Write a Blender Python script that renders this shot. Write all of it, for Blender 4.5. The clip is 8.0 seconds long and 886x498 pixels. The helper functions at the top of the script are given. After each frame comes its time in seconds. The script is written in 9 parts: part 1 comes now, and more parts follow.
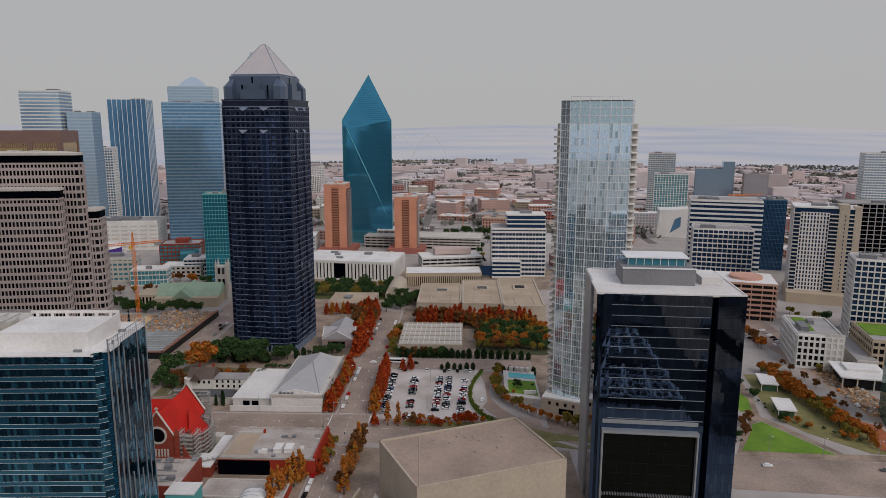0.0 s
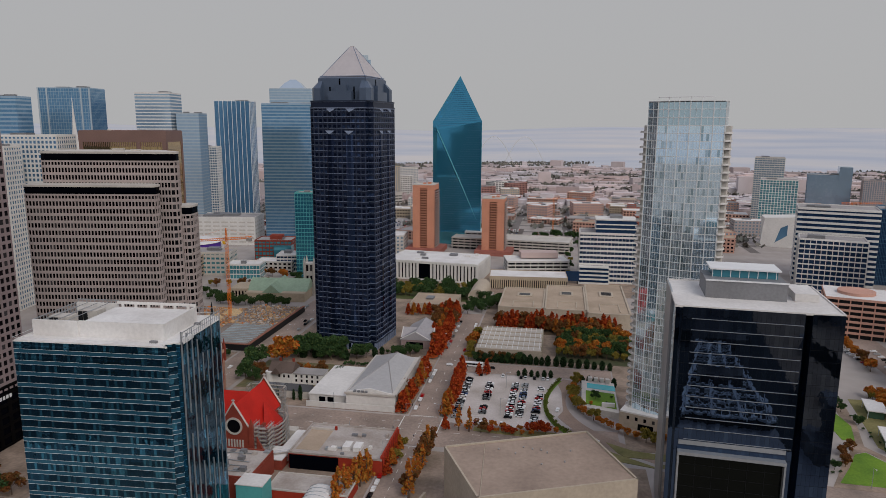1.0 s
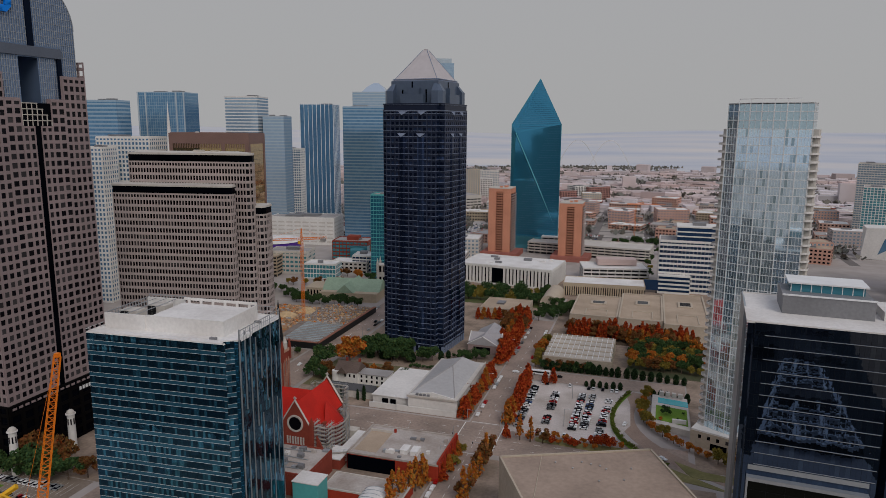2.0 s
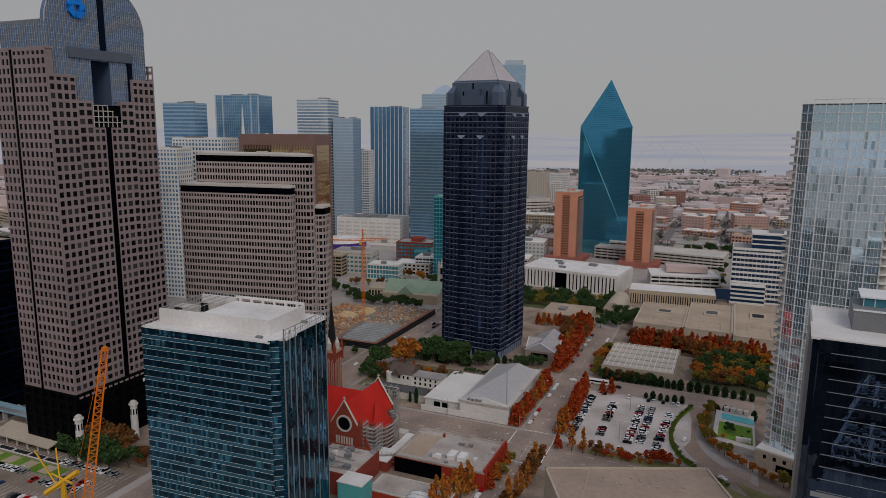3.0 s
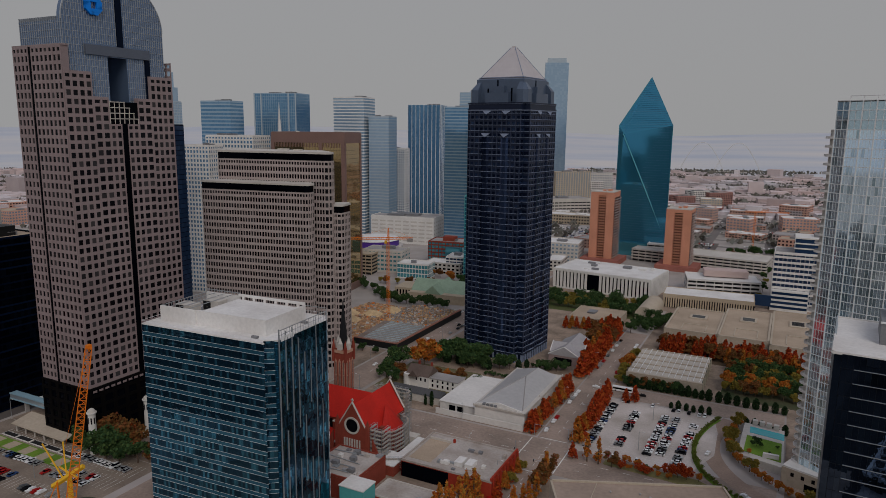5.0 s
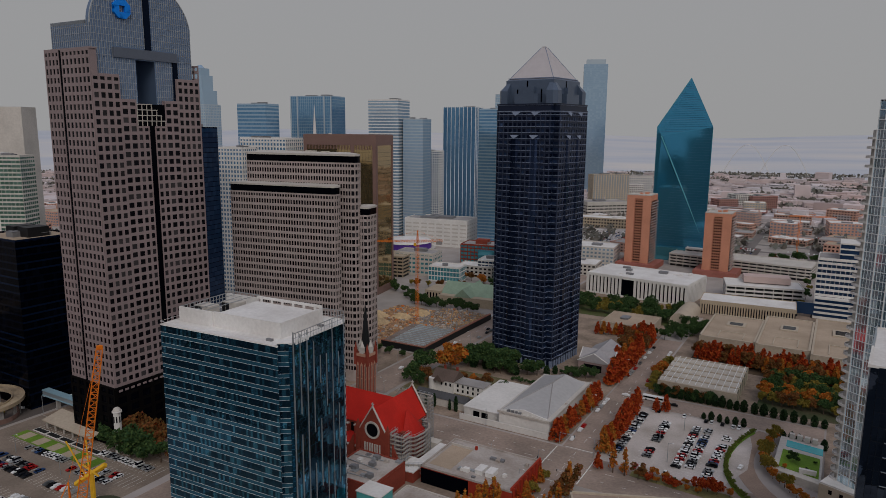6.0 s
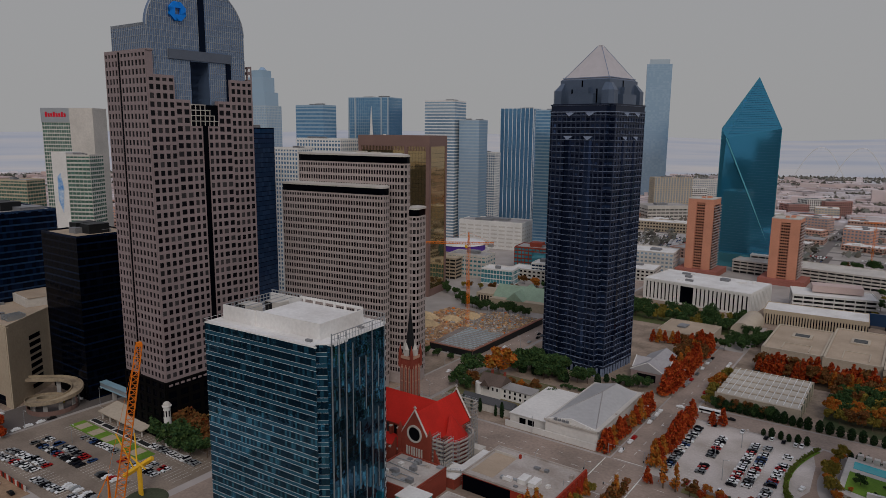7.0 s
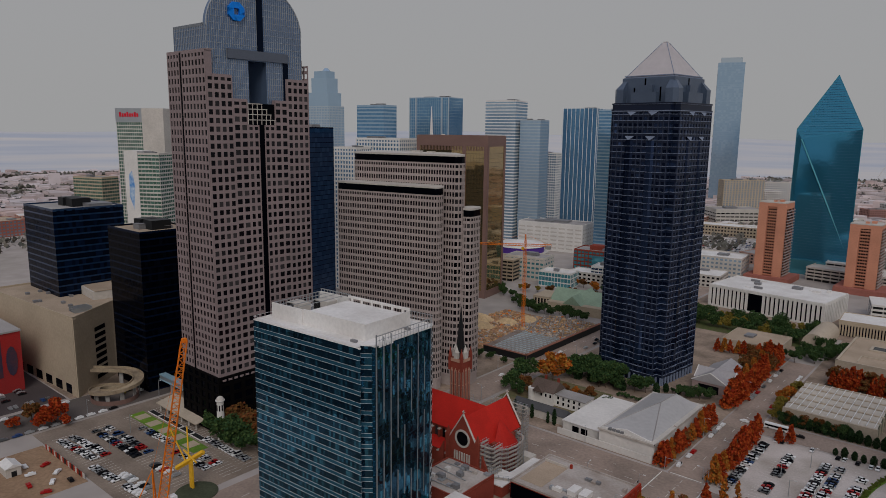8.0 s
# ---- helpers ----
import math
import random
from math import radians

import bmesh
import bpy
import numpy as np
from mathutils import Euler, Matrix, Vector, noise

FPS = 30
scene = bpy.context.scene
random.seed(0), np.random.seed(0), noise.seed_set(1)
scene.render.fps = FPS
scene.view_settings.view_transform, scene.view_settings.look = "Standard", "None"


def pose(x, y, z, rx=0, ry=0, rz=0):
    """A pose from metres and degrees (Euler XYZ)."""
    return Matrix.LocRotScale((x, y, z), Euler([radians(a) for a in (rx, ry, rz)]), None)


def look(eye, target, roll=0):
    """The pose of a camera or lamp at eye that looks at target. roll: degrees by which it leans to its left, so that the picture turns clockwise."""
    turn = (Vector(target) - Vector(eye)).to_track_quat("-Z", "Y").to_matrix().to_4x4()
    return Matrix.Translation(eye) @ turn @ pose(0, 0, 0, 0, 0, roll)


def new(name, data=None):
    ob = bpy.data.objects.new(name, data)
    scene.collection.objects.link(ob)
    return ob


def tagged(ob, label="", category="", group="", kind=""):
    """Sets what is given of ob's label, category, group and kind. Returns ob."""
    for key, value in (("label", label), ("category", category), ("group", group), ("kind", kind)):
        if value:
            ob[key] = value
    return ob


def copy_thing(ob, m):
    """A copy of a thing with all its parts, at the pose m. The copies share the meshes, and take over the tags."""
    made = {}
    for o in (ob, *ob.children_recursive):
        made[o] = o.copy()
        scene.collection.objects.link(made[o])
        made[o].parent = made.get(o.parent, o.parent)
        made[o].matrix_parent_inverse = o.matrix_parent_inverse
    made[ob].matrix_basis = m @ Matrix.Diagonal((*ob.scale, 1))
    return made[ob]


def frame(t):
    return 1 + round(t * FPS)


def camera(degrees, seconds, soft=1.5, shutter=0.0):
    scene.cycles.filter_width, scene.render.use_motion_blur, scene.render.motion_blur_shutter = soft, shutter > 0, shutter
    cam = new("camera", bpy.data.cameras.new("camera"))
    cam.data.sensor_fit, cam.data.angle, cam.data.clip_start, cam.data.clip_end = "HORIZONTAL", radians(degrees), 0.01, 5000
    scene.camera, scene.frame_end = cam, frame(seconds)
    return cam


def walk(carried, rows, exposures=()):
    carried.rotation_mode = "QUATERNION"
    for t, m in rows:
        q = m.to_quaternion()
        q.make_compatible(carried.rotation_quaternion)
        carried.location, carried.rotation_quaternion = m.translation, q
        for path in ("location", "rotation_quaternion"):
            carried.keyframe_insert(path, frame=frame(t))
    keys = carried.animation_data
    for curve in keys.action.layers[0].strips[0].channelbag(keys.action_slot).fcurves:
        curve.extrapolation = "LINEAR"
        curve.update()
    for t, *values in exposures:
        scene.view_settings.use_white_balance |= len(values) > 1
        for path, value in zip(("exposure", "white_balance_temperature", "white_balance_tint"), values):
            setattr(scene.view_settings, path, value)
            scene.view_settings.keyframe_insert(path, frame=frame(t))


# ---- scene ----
cam = camera(65.8, 8.0, soft=0.4)
PATH = [
    (0, (-7.765, -0.177, 156.958), (-7.828, 1.789, 156.597), 0.1),
    (0.5, (-3.292, 3.019, 156.935), (-3.502, 4.975, 156.575), 0.2),
    (1, (1.216, 6.34, 156.955), (0.879, 8.279, 156.597), 0.3),
    (1.5, (5.279, 9.477, 157.004), (4.826, 11.392, 156.649), 0.3),
    (2, (9.362, 12.877, 156.891), (8.79, 14.762, 156.54), 0.4),
    (2.2, (10.838, 14.342, 156.977), (10.219, 16.212, 156.626), 0.4),
    (3.3, (18.837, 22.155, 156.658), (18.041, 23.957, 156.312), 0.5),
    (3.5, (20.123, 23.646, 156.527), (19.319, 25.444, 156.18), 0.5),
    (4, (23.176, 27.28, 156.459), (22.347, 29.067, 156.11), 0.4),
    (4.5, (25.779, 30.819, 156.413), (24.92, 32.591, 156.063), 0.4),
    (4.7, (26.476, 32.239, 156.385), (25.605, 34.005, 156.034), 0.5),
    (5.8, (30.659, 40.636, 155.839), (29.699, 42.356, 155.494), 0.6),
    (6, (31.653, 42.574, 155.665), (30.664, 44.278, 155.321), 0.5),
    (6.5, (32.808, 46.509, 155.242), (31.748, 48.171, 154.901), 0.5),
    (7, (33.485, 50.399, 155.146), (32.352, 52.012, 154.805), 0.6),
    (7.5, (33.589, 54.198, 154.805), (32.383, 55.757, 154.465), 0.6),
    (8, (33.528, 57.898, 154.433), (32.253, 59.401, 154.092), 0.7),
]
walk(cam, [(t, look(eye, target, roll)) for t, eye, target, roll in PATH], exposures=[(0, 0.3), (1, 0.27), (1.5, 0.19), (2, 0.1), (3.5, -0.1), (4.5, -0.18), (6, -0.17), (8, -0.1)])

# ---- light: an overcast sky with a weak, wide sun ----
world = bpy.data.worlds.new("overcast")
scene.world = world
world.use_nodes = True
wn, wl = world.node_tree.nodes, world.node_tree.links
wn.clear()
w_out = wn.new("ShaderNodeOutputWorld")
w_bg = wn.new("ShaderNodeBackground")
w_sky = wn.new("ShaderNodeTexSky")
w_sky.sky_type = 'NISHITA'
w_sky.sun_disc = False
w_sky.sun_elevation, w_sky.sun_rotation = radians(42), radians(140)
w_sky.air_density, w_sky.dust_density = 1.0, 4.0
w_geo = wn.new("ShaderNodeTexCoord")
w_sep = wn.new("ShaderNodeSeparateXYZ")
w_pow = wn.new("ShaderNodeMath")
w_pow.operation = 'POWER'
w_pow.inputs[1].default_value = 2.0
w_max = wn.new("ShaderNodeMath")
w_max.operation = 'MAXIMUM'
w_max.inputs[1].default_value = 0.0
w_ramp = wn.new("ShaderNodeMix")
w_ramp.data_type = 'RGBA'
w_ramp.inputs["A"].default_value = (0.357, 0.357, 0.362, 1)
w_ramp.inputs["B"].default_value = (0.355, 0.385, 0.505, 1)
w_mul = wn.new("ShaderNodeMix")
w_mul.data_type = 'RGBA'
w_mul.inputs["Factor"].default_value = 0.97
w_dim = wn.new("ShaderNodeVectorMath")
w_dim.operation = 'SCALE'
w_dim.inputs["Scale"].default_value = 0.06
wl.new(w_geo.outputs["Generated"], w_sep.inputs[0])
wl.new(w_sep.outputs["Z"], w_max.inputs[0])
wl.new(w_max.outputs[0], w_pow.inputs[0])
wl.new(w_pow.outputs[0], w_ramp.inputs["Factor"])
wl.new(w_sky.outputs[0], w_dim.inputs[0])
wl.new(w_dim.outputs[0], w_mul.inputs["A"])
wl.new(w_ramp.outputs["Result"], w_mul.inputs["B"])
wl.new(w_mul.outputs["Result"], w_bg.inputs["Color"])
w_bg.inputs["Strength"].default_value = 1.0
wl.new(w_bg.outputs[0], w_out.inputs[0])

sun = new("sun", bpy.data.lights.new("sun", 'SUN'))
sun.data.energy, sun.data.angle, sun.data.color = 1.2, radians(30), (1.0, 0.94, 0.89)
sun.matrix_world = look((0, 0, 400), (math.sin(radians(140)) * -200, math.cos(radians(140)) * -200, 400 - 200 * math.tan(radians(42))))


# ---- materials ----
def nodes_of(name):
    m = bpy.data.materials.new(name)
    m.use_nodes = True
    return m, m.node_tree.nodes, m.node_tree.links, m.node_tree.nodes["Principled BSDF"]


def scatter(n, l, per_piece):
    """A random number per object or per loose piece."""
    info = n.new("ShaderNodeObjectInfo")
    if not per_piece:
        return info.outputs["Random"]
    geo = n.new("ShaderNodeNewGeometry")
    add = n.new("ShaderNodeMath")
    add.operation = 'ADD'
    fr = n.new("ShaderNodeMath")
    fr.operation = 'FRACT'
    l.new(info.outputs["Random"], add.inputs[0])
    l.new(geo.outputs["Random Per Island"], add.inputs[1])
    l.new(add.outputs[0], fr.inputs[0])
    return fr.outputs[0]


def surface(name, colour, rough=0.8, metal=0.0, grain=1.5, wear=0.08, vary=0.25, bump=0.15, other=None, piece=0.0, spec=0.18):
    """A rough surface: colour varied at two scales, with grain and a fine relief. other: the colour of the stains. piece: how far loose pieces differ."""
    m, n, l, b = nodes_of(name)
    tc = n.new("ShaderNodeTexCoord")
    small, big = n.new("ShaderNodeTexNoise"), n.new("ShaderNodeTexNoise")
    small.inputs["Scale"].default_value, small.inputs["Detail"].default_value = grain, 4
    big.inputs["Scale"].default_value, big.inputs["Detail"].default_value = wear, 5
    l.new(tc.outputs["Object"], small.inputs["Vector"])
    l.new(tc.outputs["Object"], big.inputs["Vector"])
    ramp = n.new("ShaderNodeMapRange")
    ramp.inputs["From Min"].default_value, ramp.inputs["From Max"].default_value = 0.35, 0.68
    l.new(big.outputs["Fac"], ramp.inputs["Value"])
    mix = n.new("ShaderNodeMix")
    mix.data_type = 'RGBA'
    o = other or tuple(c * (1 - vary) for c in colour)
    mix.inputs["A"].default_value, mix.inputs["B"].default_value = (*colour, 1), (*o, 1)
    l.new(ramp.outputs[0], mix.inputs["Factor"])
    hsv = n.new("ShaderNodeHueSaturation")
    l.new(mix.outputs["Result"], hsv.inputs["Color"])
    val = n.new("ShaderNodeMapRange")
    val.inputs["From Min"].default_value, val.inputs["From Max"].default_value = 0.25, 0.75
    val.inputs["To Min"].default_value, val.inputs["To Max"].default_value = 1 - vary * 0.6, 1 + vary * 0.6
    l.new(small.outputs["Fac"], val.inputs["Value"])
    if piece:
        r = scatter(n, l, True)
        pr = n.new("ShaderNodeMapRange")
        pr.inputs["To Min"].default_value, pr.inputs["To Max"].default_value = 1 - piece, 1 + piece
        l.new(r, pr.inputs["Value"])
        mu = n.new("ShaderNodeMath")
        mu.operation = 'MULTIPLY'
        l.new(pr.outputs[0], mu.inputs[0])
        l.new(val.outputs[0], mu.inputs[1])
        l.new(mu.outputs[0], hsv.inputs["Value"])
    else:
        l.new(val.outputs[0], hsv.inputs["Value"])
    l.new(hsv.outputs[0], b.inputs["Base Color"])
    b.inputs["Roughness"].default_value, b.inputs["Metallic"].default_value = rough, metal
    b.inputs["Specular IOR Level"].default_value = spec
    if bump:
        bp = n.new("ShaderNodeBump")
        bp.inputs["Strength"].default_value, bp.inputs["Distance"].default_value = bump, 0.1
        l.new(small.outputs["Fac"], bp.inputs["Height"])
        l.new(bp.outputs[0], b.inputs["Normal"])
    return m


def glazing(name, colour, other, metal=0.55, rough=0.06, share=0.3, wobble=0.12, scale=0.25, spec=0.6):
    """Coated window glass: mirrors its surroundings, each pane a little unlike the next, some with blinds down."""
    m, n, l, b = nodes_of(name)
    r = scatter(n, l, True)
    st = n.new("ShaderNodeMapRange")
    st.inputs["From Min"].default_value, st.inputs["From Max"].default_value = 1 - share - 0.15, 1 - share + 0.15
    l.new(r, st.inputs["Value"])
    mix = n.new("ShaderNodeMix")
    mix.data_type = 'RGBA'
    mix.inputs["A"].default_value, mix.inputs["B"].default_value = (*colour, 1), (*other, 1)
    l.new(st.outputs[0], mix.inputs["Factor"])
    tc = n.new("ShaderNodeTexCoord")
    no = n.new("ShaderNodeTexNoise")
    no.inputs["Scale"].default_value, no.inputs["Detail"].default_value = scale, 2
    l.new(tc.outputs["Object"], no.inputs["Vector"])
    bp = n.new("ShaderNodeBump")
    bp.inputs["Strength"].default_value, bp.inputs["Distance"].default_value = wobble, 0.25
    l.new(no.outputs["Fac"], bp.inputs["Height"])
    l.new(bp.outputs[0], b.inputs["Normal"])
    l.new(mix.outputs["Result"], b.inputs["Base Color"])
    b.inputs["Roughness"].default_value, b.inputs["Metallic"].default_value = rough, metal
    b.inputs["Specular IOR Level"].default_value = spec
    return m


def leafy(name, a, c, d):
    """Foliage: every leaf clump takes a colour between three."""
    m, n, l, b = nodes_of(name)
    r = scatter(n, l, True)
    cr = n.new("ShaderNodeValToRGB")
    cr.color_ramp.elements[0].color, cr.color_ramp.elements[1].color = (*a, 1), (*d, 1)
    e = cr.color_ramp.elements.new(0.5)
    e.color = (*c, 1)
    l.new(r, cr.inputs[0])
    l.new(cr.outputs[0], b.inputs["Base Color"])
    b.inputs["Roughness"].default_value = 0.75
    b.inputs["Specular IOR Level"].default_value = 0.05
    return m


ASPHALT = surface("worn_asphalt", (0.135, 0.115, 0.105), 0.9, grain=2.0, wear=0.03, vary=0.22, other=(0.09, 0.078, 0.072))
ROADWAY = surface("pale_concrete_roadway", (0.365, 0.28, 0.232), 0.9, grain=0.7, wear=0.04, vary=0.28, other=(0.23, 0.18, 0.15))
LOT = surface("lot_concrete", (0.57, 0.51, 0.48), 0.9, grain=1.2, wear=0.05, vary=0.2, other=(0.38, 0.33, 0.29))
LOT_W = surface("worn_lot_concrete", (0.28, 0.225, 0.18), 0.9, grain=1.0, wear=0.06, vary=0.26, other=(0.19, 0.15, 0.12))
PAVING = surface("pavement_concrete", (0.35, 0.265, 0.205), 0.9, grain=0.6, wear=0.08, vary=0.3, other=(0.19, 0.145, 0.11))
CITY = surface("city_ground", (0.40, 0.355, 0.335), 0.95, grain=0.05, wear=0.006, vary=0.25, bump=0, other=(0.31, 0.28, 0.25))
PAINT = surface("road_paint", (0.75, 0.74, 0.70), 0.7, grain=2, vary=0.2)
GRASS = surface("lawn_grass", (0.16, 0.27, 0.03), 0.9, grain=1.0, wear=0.08, vary=0.25, other=(0.10, 0.19, 0.025))
DRYGRASS = surface("dry_grass", (0.24, 0.21, 0.09), 0.95, grain=0.8, wear=0.1, vary=0.3, other=(0.16, 0.15, 0.06))
SOIL = surface("bare_soil", (0.33, 0.22, 0.14), 0.95, grain=0.6, wear=0.06, vary=0.3, other=(0.25, 0.16, 0.10), bump=0.4)
RUST_SOIL = surface("red_soil", (0.40, 0.13, 0.06), 0.95, grain=0.6, wear=0.1, vary=0.3, bump=0.4)
ROOF_W = surface("white_roof_membrane", (0.73, 0.71, 0.69), 0.8, grain=0.8, wear=0.06, vary=0.14, other=(0.60, 0.57, 0.545))
ROOF_T = surface("tan_gravel_roof", (0.44, 0.345, 0.26), 0.95, grain=2.0, wear=0.06, vary=0.22, other=(0.34, 0.265, 0.195))
ROOF_G = surface("grey_gravel_roof", (0.36, 0.34, 0.33), 0.95, grain=2.0, wear=0.06, vary=0.2)
ROOF_BR = surface("brown_flat_roof", (0.36, 0.275, 0.22), 0.9, grain=0.6, wear=0.05, vary=0.2, other=(0.27, 0.205, 0.165))
LIME = surface("limestone", (0.47, 0.395, 0.31), 0.85, grain=0.7, wear=0.06, vary=0.16)
CREAM = surface("cream_precast", (0.41, 0.345, 0.325), 0.8, grain=0.6, wear=0.03, vary=0.14)
GRANITE = surface("rose_granite", (0.285, 0.22, 0.22), 0.65, grain=2.0, wear=0.04, vary=0.16, spec=0.3)
BLACK_GRANITE = surface("polished_dark_granite", (0.004, 0.0035, 0.004), 0.6, grain=2.0, wear=0.1, vary=0.3, spec=0.04)
TC_STONE = surface("blue_grey_granite", (0.006, 0.012, 0.033), 0.4, grain=1.0, wear=0.05, vary=0.16, spec=0.3)
TC_TRIM = surface("pale_granite_trim", (0.20, 0.24, 0.33), 0.5, grain=1.0, vary=0.12)
BROWN_ST = surface("brown_granite", (0.22, 0.135, 0.115), 0.5, grain=1.2, wear=0.05, vary=0.15)
WHITE = surface("white_painted_concrete", (0.70, 0.675, 0.645), 0.7, grain=0.6, wear=0.05, vary=0.12)
OFFWHITE = surface("offwhite_concrete", (0.56, 0.52, 0.475), 0.8, grain=0.6, wear=0.05, vary=0.16)
CONCRETE = surface("grey_concrete", (0.37, 0.355, 0.34), 0.9, grain=0.8, wear=0.07, vary=0.2)
TAN = surface("tan_concrete", (0.46, 0.375, 0.275), 0.85, grain=0.7, wear=0.04, vary=0.15)
ORANGE_BR = surface("orange_brick", (0.62, 0.275, 0.175), 0.85, grain=0.8, wear=0.06, vary=0.15)
ROOF_ST = surface("weathered_pale_roof", (0.46, 0.415, 0.385), 0.9, grain=0.9, wear=0.09, vary=0.2, other=(0.32, 0.27, 0.235))
PINK_BR = surface("pink_brick", (0.58, 0.33, 0.255), 0.85, grain=0.8, wear=0.06, vary=0.15)
RED_PALE = surface("weathered_red_brick", (0.42, 0.22, 0.19), 0.85, grain=0.8, wear=0.08, vary=0.15)
RED_BR = surface("red_brick", (0.27, 0.055, 0.035), 0.85, grain=1.2, wear=0.1, vary=0.2)
RED_ROOF = surface("red_roof_tiles", (0.52, 0.020, 0.012), 0.7, grain=1.5, wear=0.1, vary=0.2, piece=0.12, spec=0.2)
RED_WALL = surface("red_painted_wall", (0.36, 0.04, 0.02), 0.7, grain=0.8, wear=0.08, vary=0.15)
COPPER = surface("green_copper_roof", (0.30, 0.40, 0.29), 0.6, grain=0.6, wear=0.1, vary=0.15)
TEAL_MET = surface("teal_painted_metal", (0.09, 0.36, 0.36), 0.5, grain=0.6, vary=0.1)
METAL = surface("brushed_metal_panel", (0.42, 0.44, 0.46), 0.4, 0.6, grain=0.4, wear=0.04, vary=0.1, bump=0.03)
WHITE_MET = surface("white_metal", (0.74, 0.74, 0.74), 0.45, 0.0, grain=0.5, vary=0.08, bump=0.02)
DARK_MET = surface("dark_metal", (0.022, 0.023, 0.025), 0.5, 0.4, grain=1.0, vary=0.2, bump=0.03)
LOUVRE = surface("grey_metal_louvre", (0.25, 0.25, 0.26), 0.6, 0.3, grain=1.0, vary=0.2)
PYR = surface("pale_metal_pyramid", (0.49, 0.455, 0.46), 0.55, 0.1, grain=0.3, wear=0.05, vary=0.08, bump=0.02)
CRANE_OR = surface("orange_painted_steel", (0.75, 0.19, 0.01), 0.5, grain=1.0, vary=0.15)
CRANE_YE = surface("yellow_painted_steel", (0.80, 0.45, 0.03), 0.5, grain=1.0, vary=0.15)
BLUE_PAINT = surface("blue_enamel", (0.004, 0.22, 0.80), 0.4, grain=1.0, vary=0.08)
RED_PAINT = surface("red_enamel", (0.65, 0.01, 0.03), 0.4, grain=1.0, vary=0.08)
PURPLE = surface("purple_band", (0.10, 0.04, 0.30), 0.5, grain=1.0, vary=0.1)
BARK = surface("bark", (0.13, 0.09, 0.065), 0.95, grain=3.0, vary=0.3, bump=0.5)
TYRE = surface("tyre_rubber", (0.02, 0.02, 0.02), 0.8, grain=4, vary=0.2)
WOOD = surface("raw_timber", (0.58, 0.37, 0.20), 0.85, grain=1.0, vary=0.25, piece=0.25)
POOL = surface("pool_water", (0.06, 0.42, 0.46), 0.08, grain=0.8, vary=0.1, bump=0.1)
# far walls are paled in colour to stand for distance haze
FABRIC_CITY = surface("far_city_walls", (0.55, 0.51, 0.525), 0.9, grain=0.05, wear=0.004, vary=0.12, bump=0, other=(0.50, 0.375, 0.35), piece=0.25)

# the lighter pane colour paints bright blue reflections, besides lowered blinds
G_OFFICE = glazing("blue_office_glass", (0.022, 0.085, 0.15), (0.075, 0.32, 0.50), 0.9, 0.02, 0.24, 0.4, 0.22)
G_SPAN = glazing("teal_spandrel_glass", (0.038, 0.155, 0.245), (0.05, 0.19, 0.29), 0.6, 0.08, 0.3, 0.06)
G_DARK = glazing("dark_mirror_glass", (0.055, 0.088, 0.155), (0.075, 0.12, 0.20), 0.97, 0.01, 0.25, 0.05, 0.35)
G_BLACK = glazing("black_glass", (0.0008, 0.0012, 0.003), (0.002, 0.0035, 0.008), 0.0, 0.1, 0.2, 0.1, spec=0.03)
G_PALE = glazing("pale_reflective_glass", (0.68, 0.85, 0.95), (0.30, 0.43, 0.48), 0.80, 0.05, 0.13, 0.03)
G_TEAL = glazing("teal_reflective_glass", (0.05, 0.27, 0.43), (0.06, 0.30, 0.46), 0.70, 0.07, 0.4, 0.10)
G_AQUA = glazing("aqua_glass", (0.11, 0.40, 0.46), (0.08, 0.30, 0.38), 0.5, 0.08, 0.4, 0.08)
G_BLUE = glazing("blue_tower_glass", (0.105, 0.245, 0.40), (0.13, 0.28, 0.44), 0.55, 0.10, 0.3, 0.06)
# the pale skyline glasses take haze over distant towers into their colour
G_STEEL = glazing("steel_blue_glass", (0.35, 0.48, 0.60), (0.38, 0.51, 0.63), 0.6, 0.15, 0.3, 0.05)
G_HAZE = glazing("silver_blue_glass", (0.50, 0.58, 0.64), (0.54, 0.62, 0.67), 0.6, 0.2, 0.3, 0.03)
G_WIN = glazing("plain_window_glass", (0.004, 0.004, 0.006), (0.055, 0.050, 0.052), 0.0, 0.12, 0.2, 0.05, spec=0.12)
G_TC = glazing("blue_black_window_glass", (0.008, 0.016, 0.042), (0.04, 0.07, 0.15), 0.6, 0.05, 0.3, 0.06, spec=0.3)
G_GOLD = glazing("bronze_mirror_glass", (0.42, 0.30, 0.14), (0.36, 0.24, 0.12), 0.85, 0.04, 0.4, 0.25, 0.08)
G_CROWN = glazing("grey_crown_glass", (0.13, 0.19, 0.30), (0.16, 0.225, 0.34), 0.5, 0.12, 0.3, 0.05)
G_GREEN = glazing("green_glass", (0.08, 0.17, 0.13), (0.12, 0.24, 0.19), 0.5, 0.07, 0.4, 0.08)
G_NAVY = glazing("navy_spandrel_glass", (0.0015, 0.0035, 0.010), (0.003, 0.009, 0.026), 0.0, 0.15, 0.3, 0.05, spec=0.05)
G_DEEP = glazing("deep_blue_window_glass", (0.012, 0.034, 0.085), (0.02, 0.05, 0.115), 0.3, 0.08, 0.3, 0.05, spec=0.3)
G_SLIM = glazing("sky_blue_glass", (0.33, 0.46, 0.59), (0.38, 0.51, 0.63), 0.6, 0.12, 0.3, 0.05)

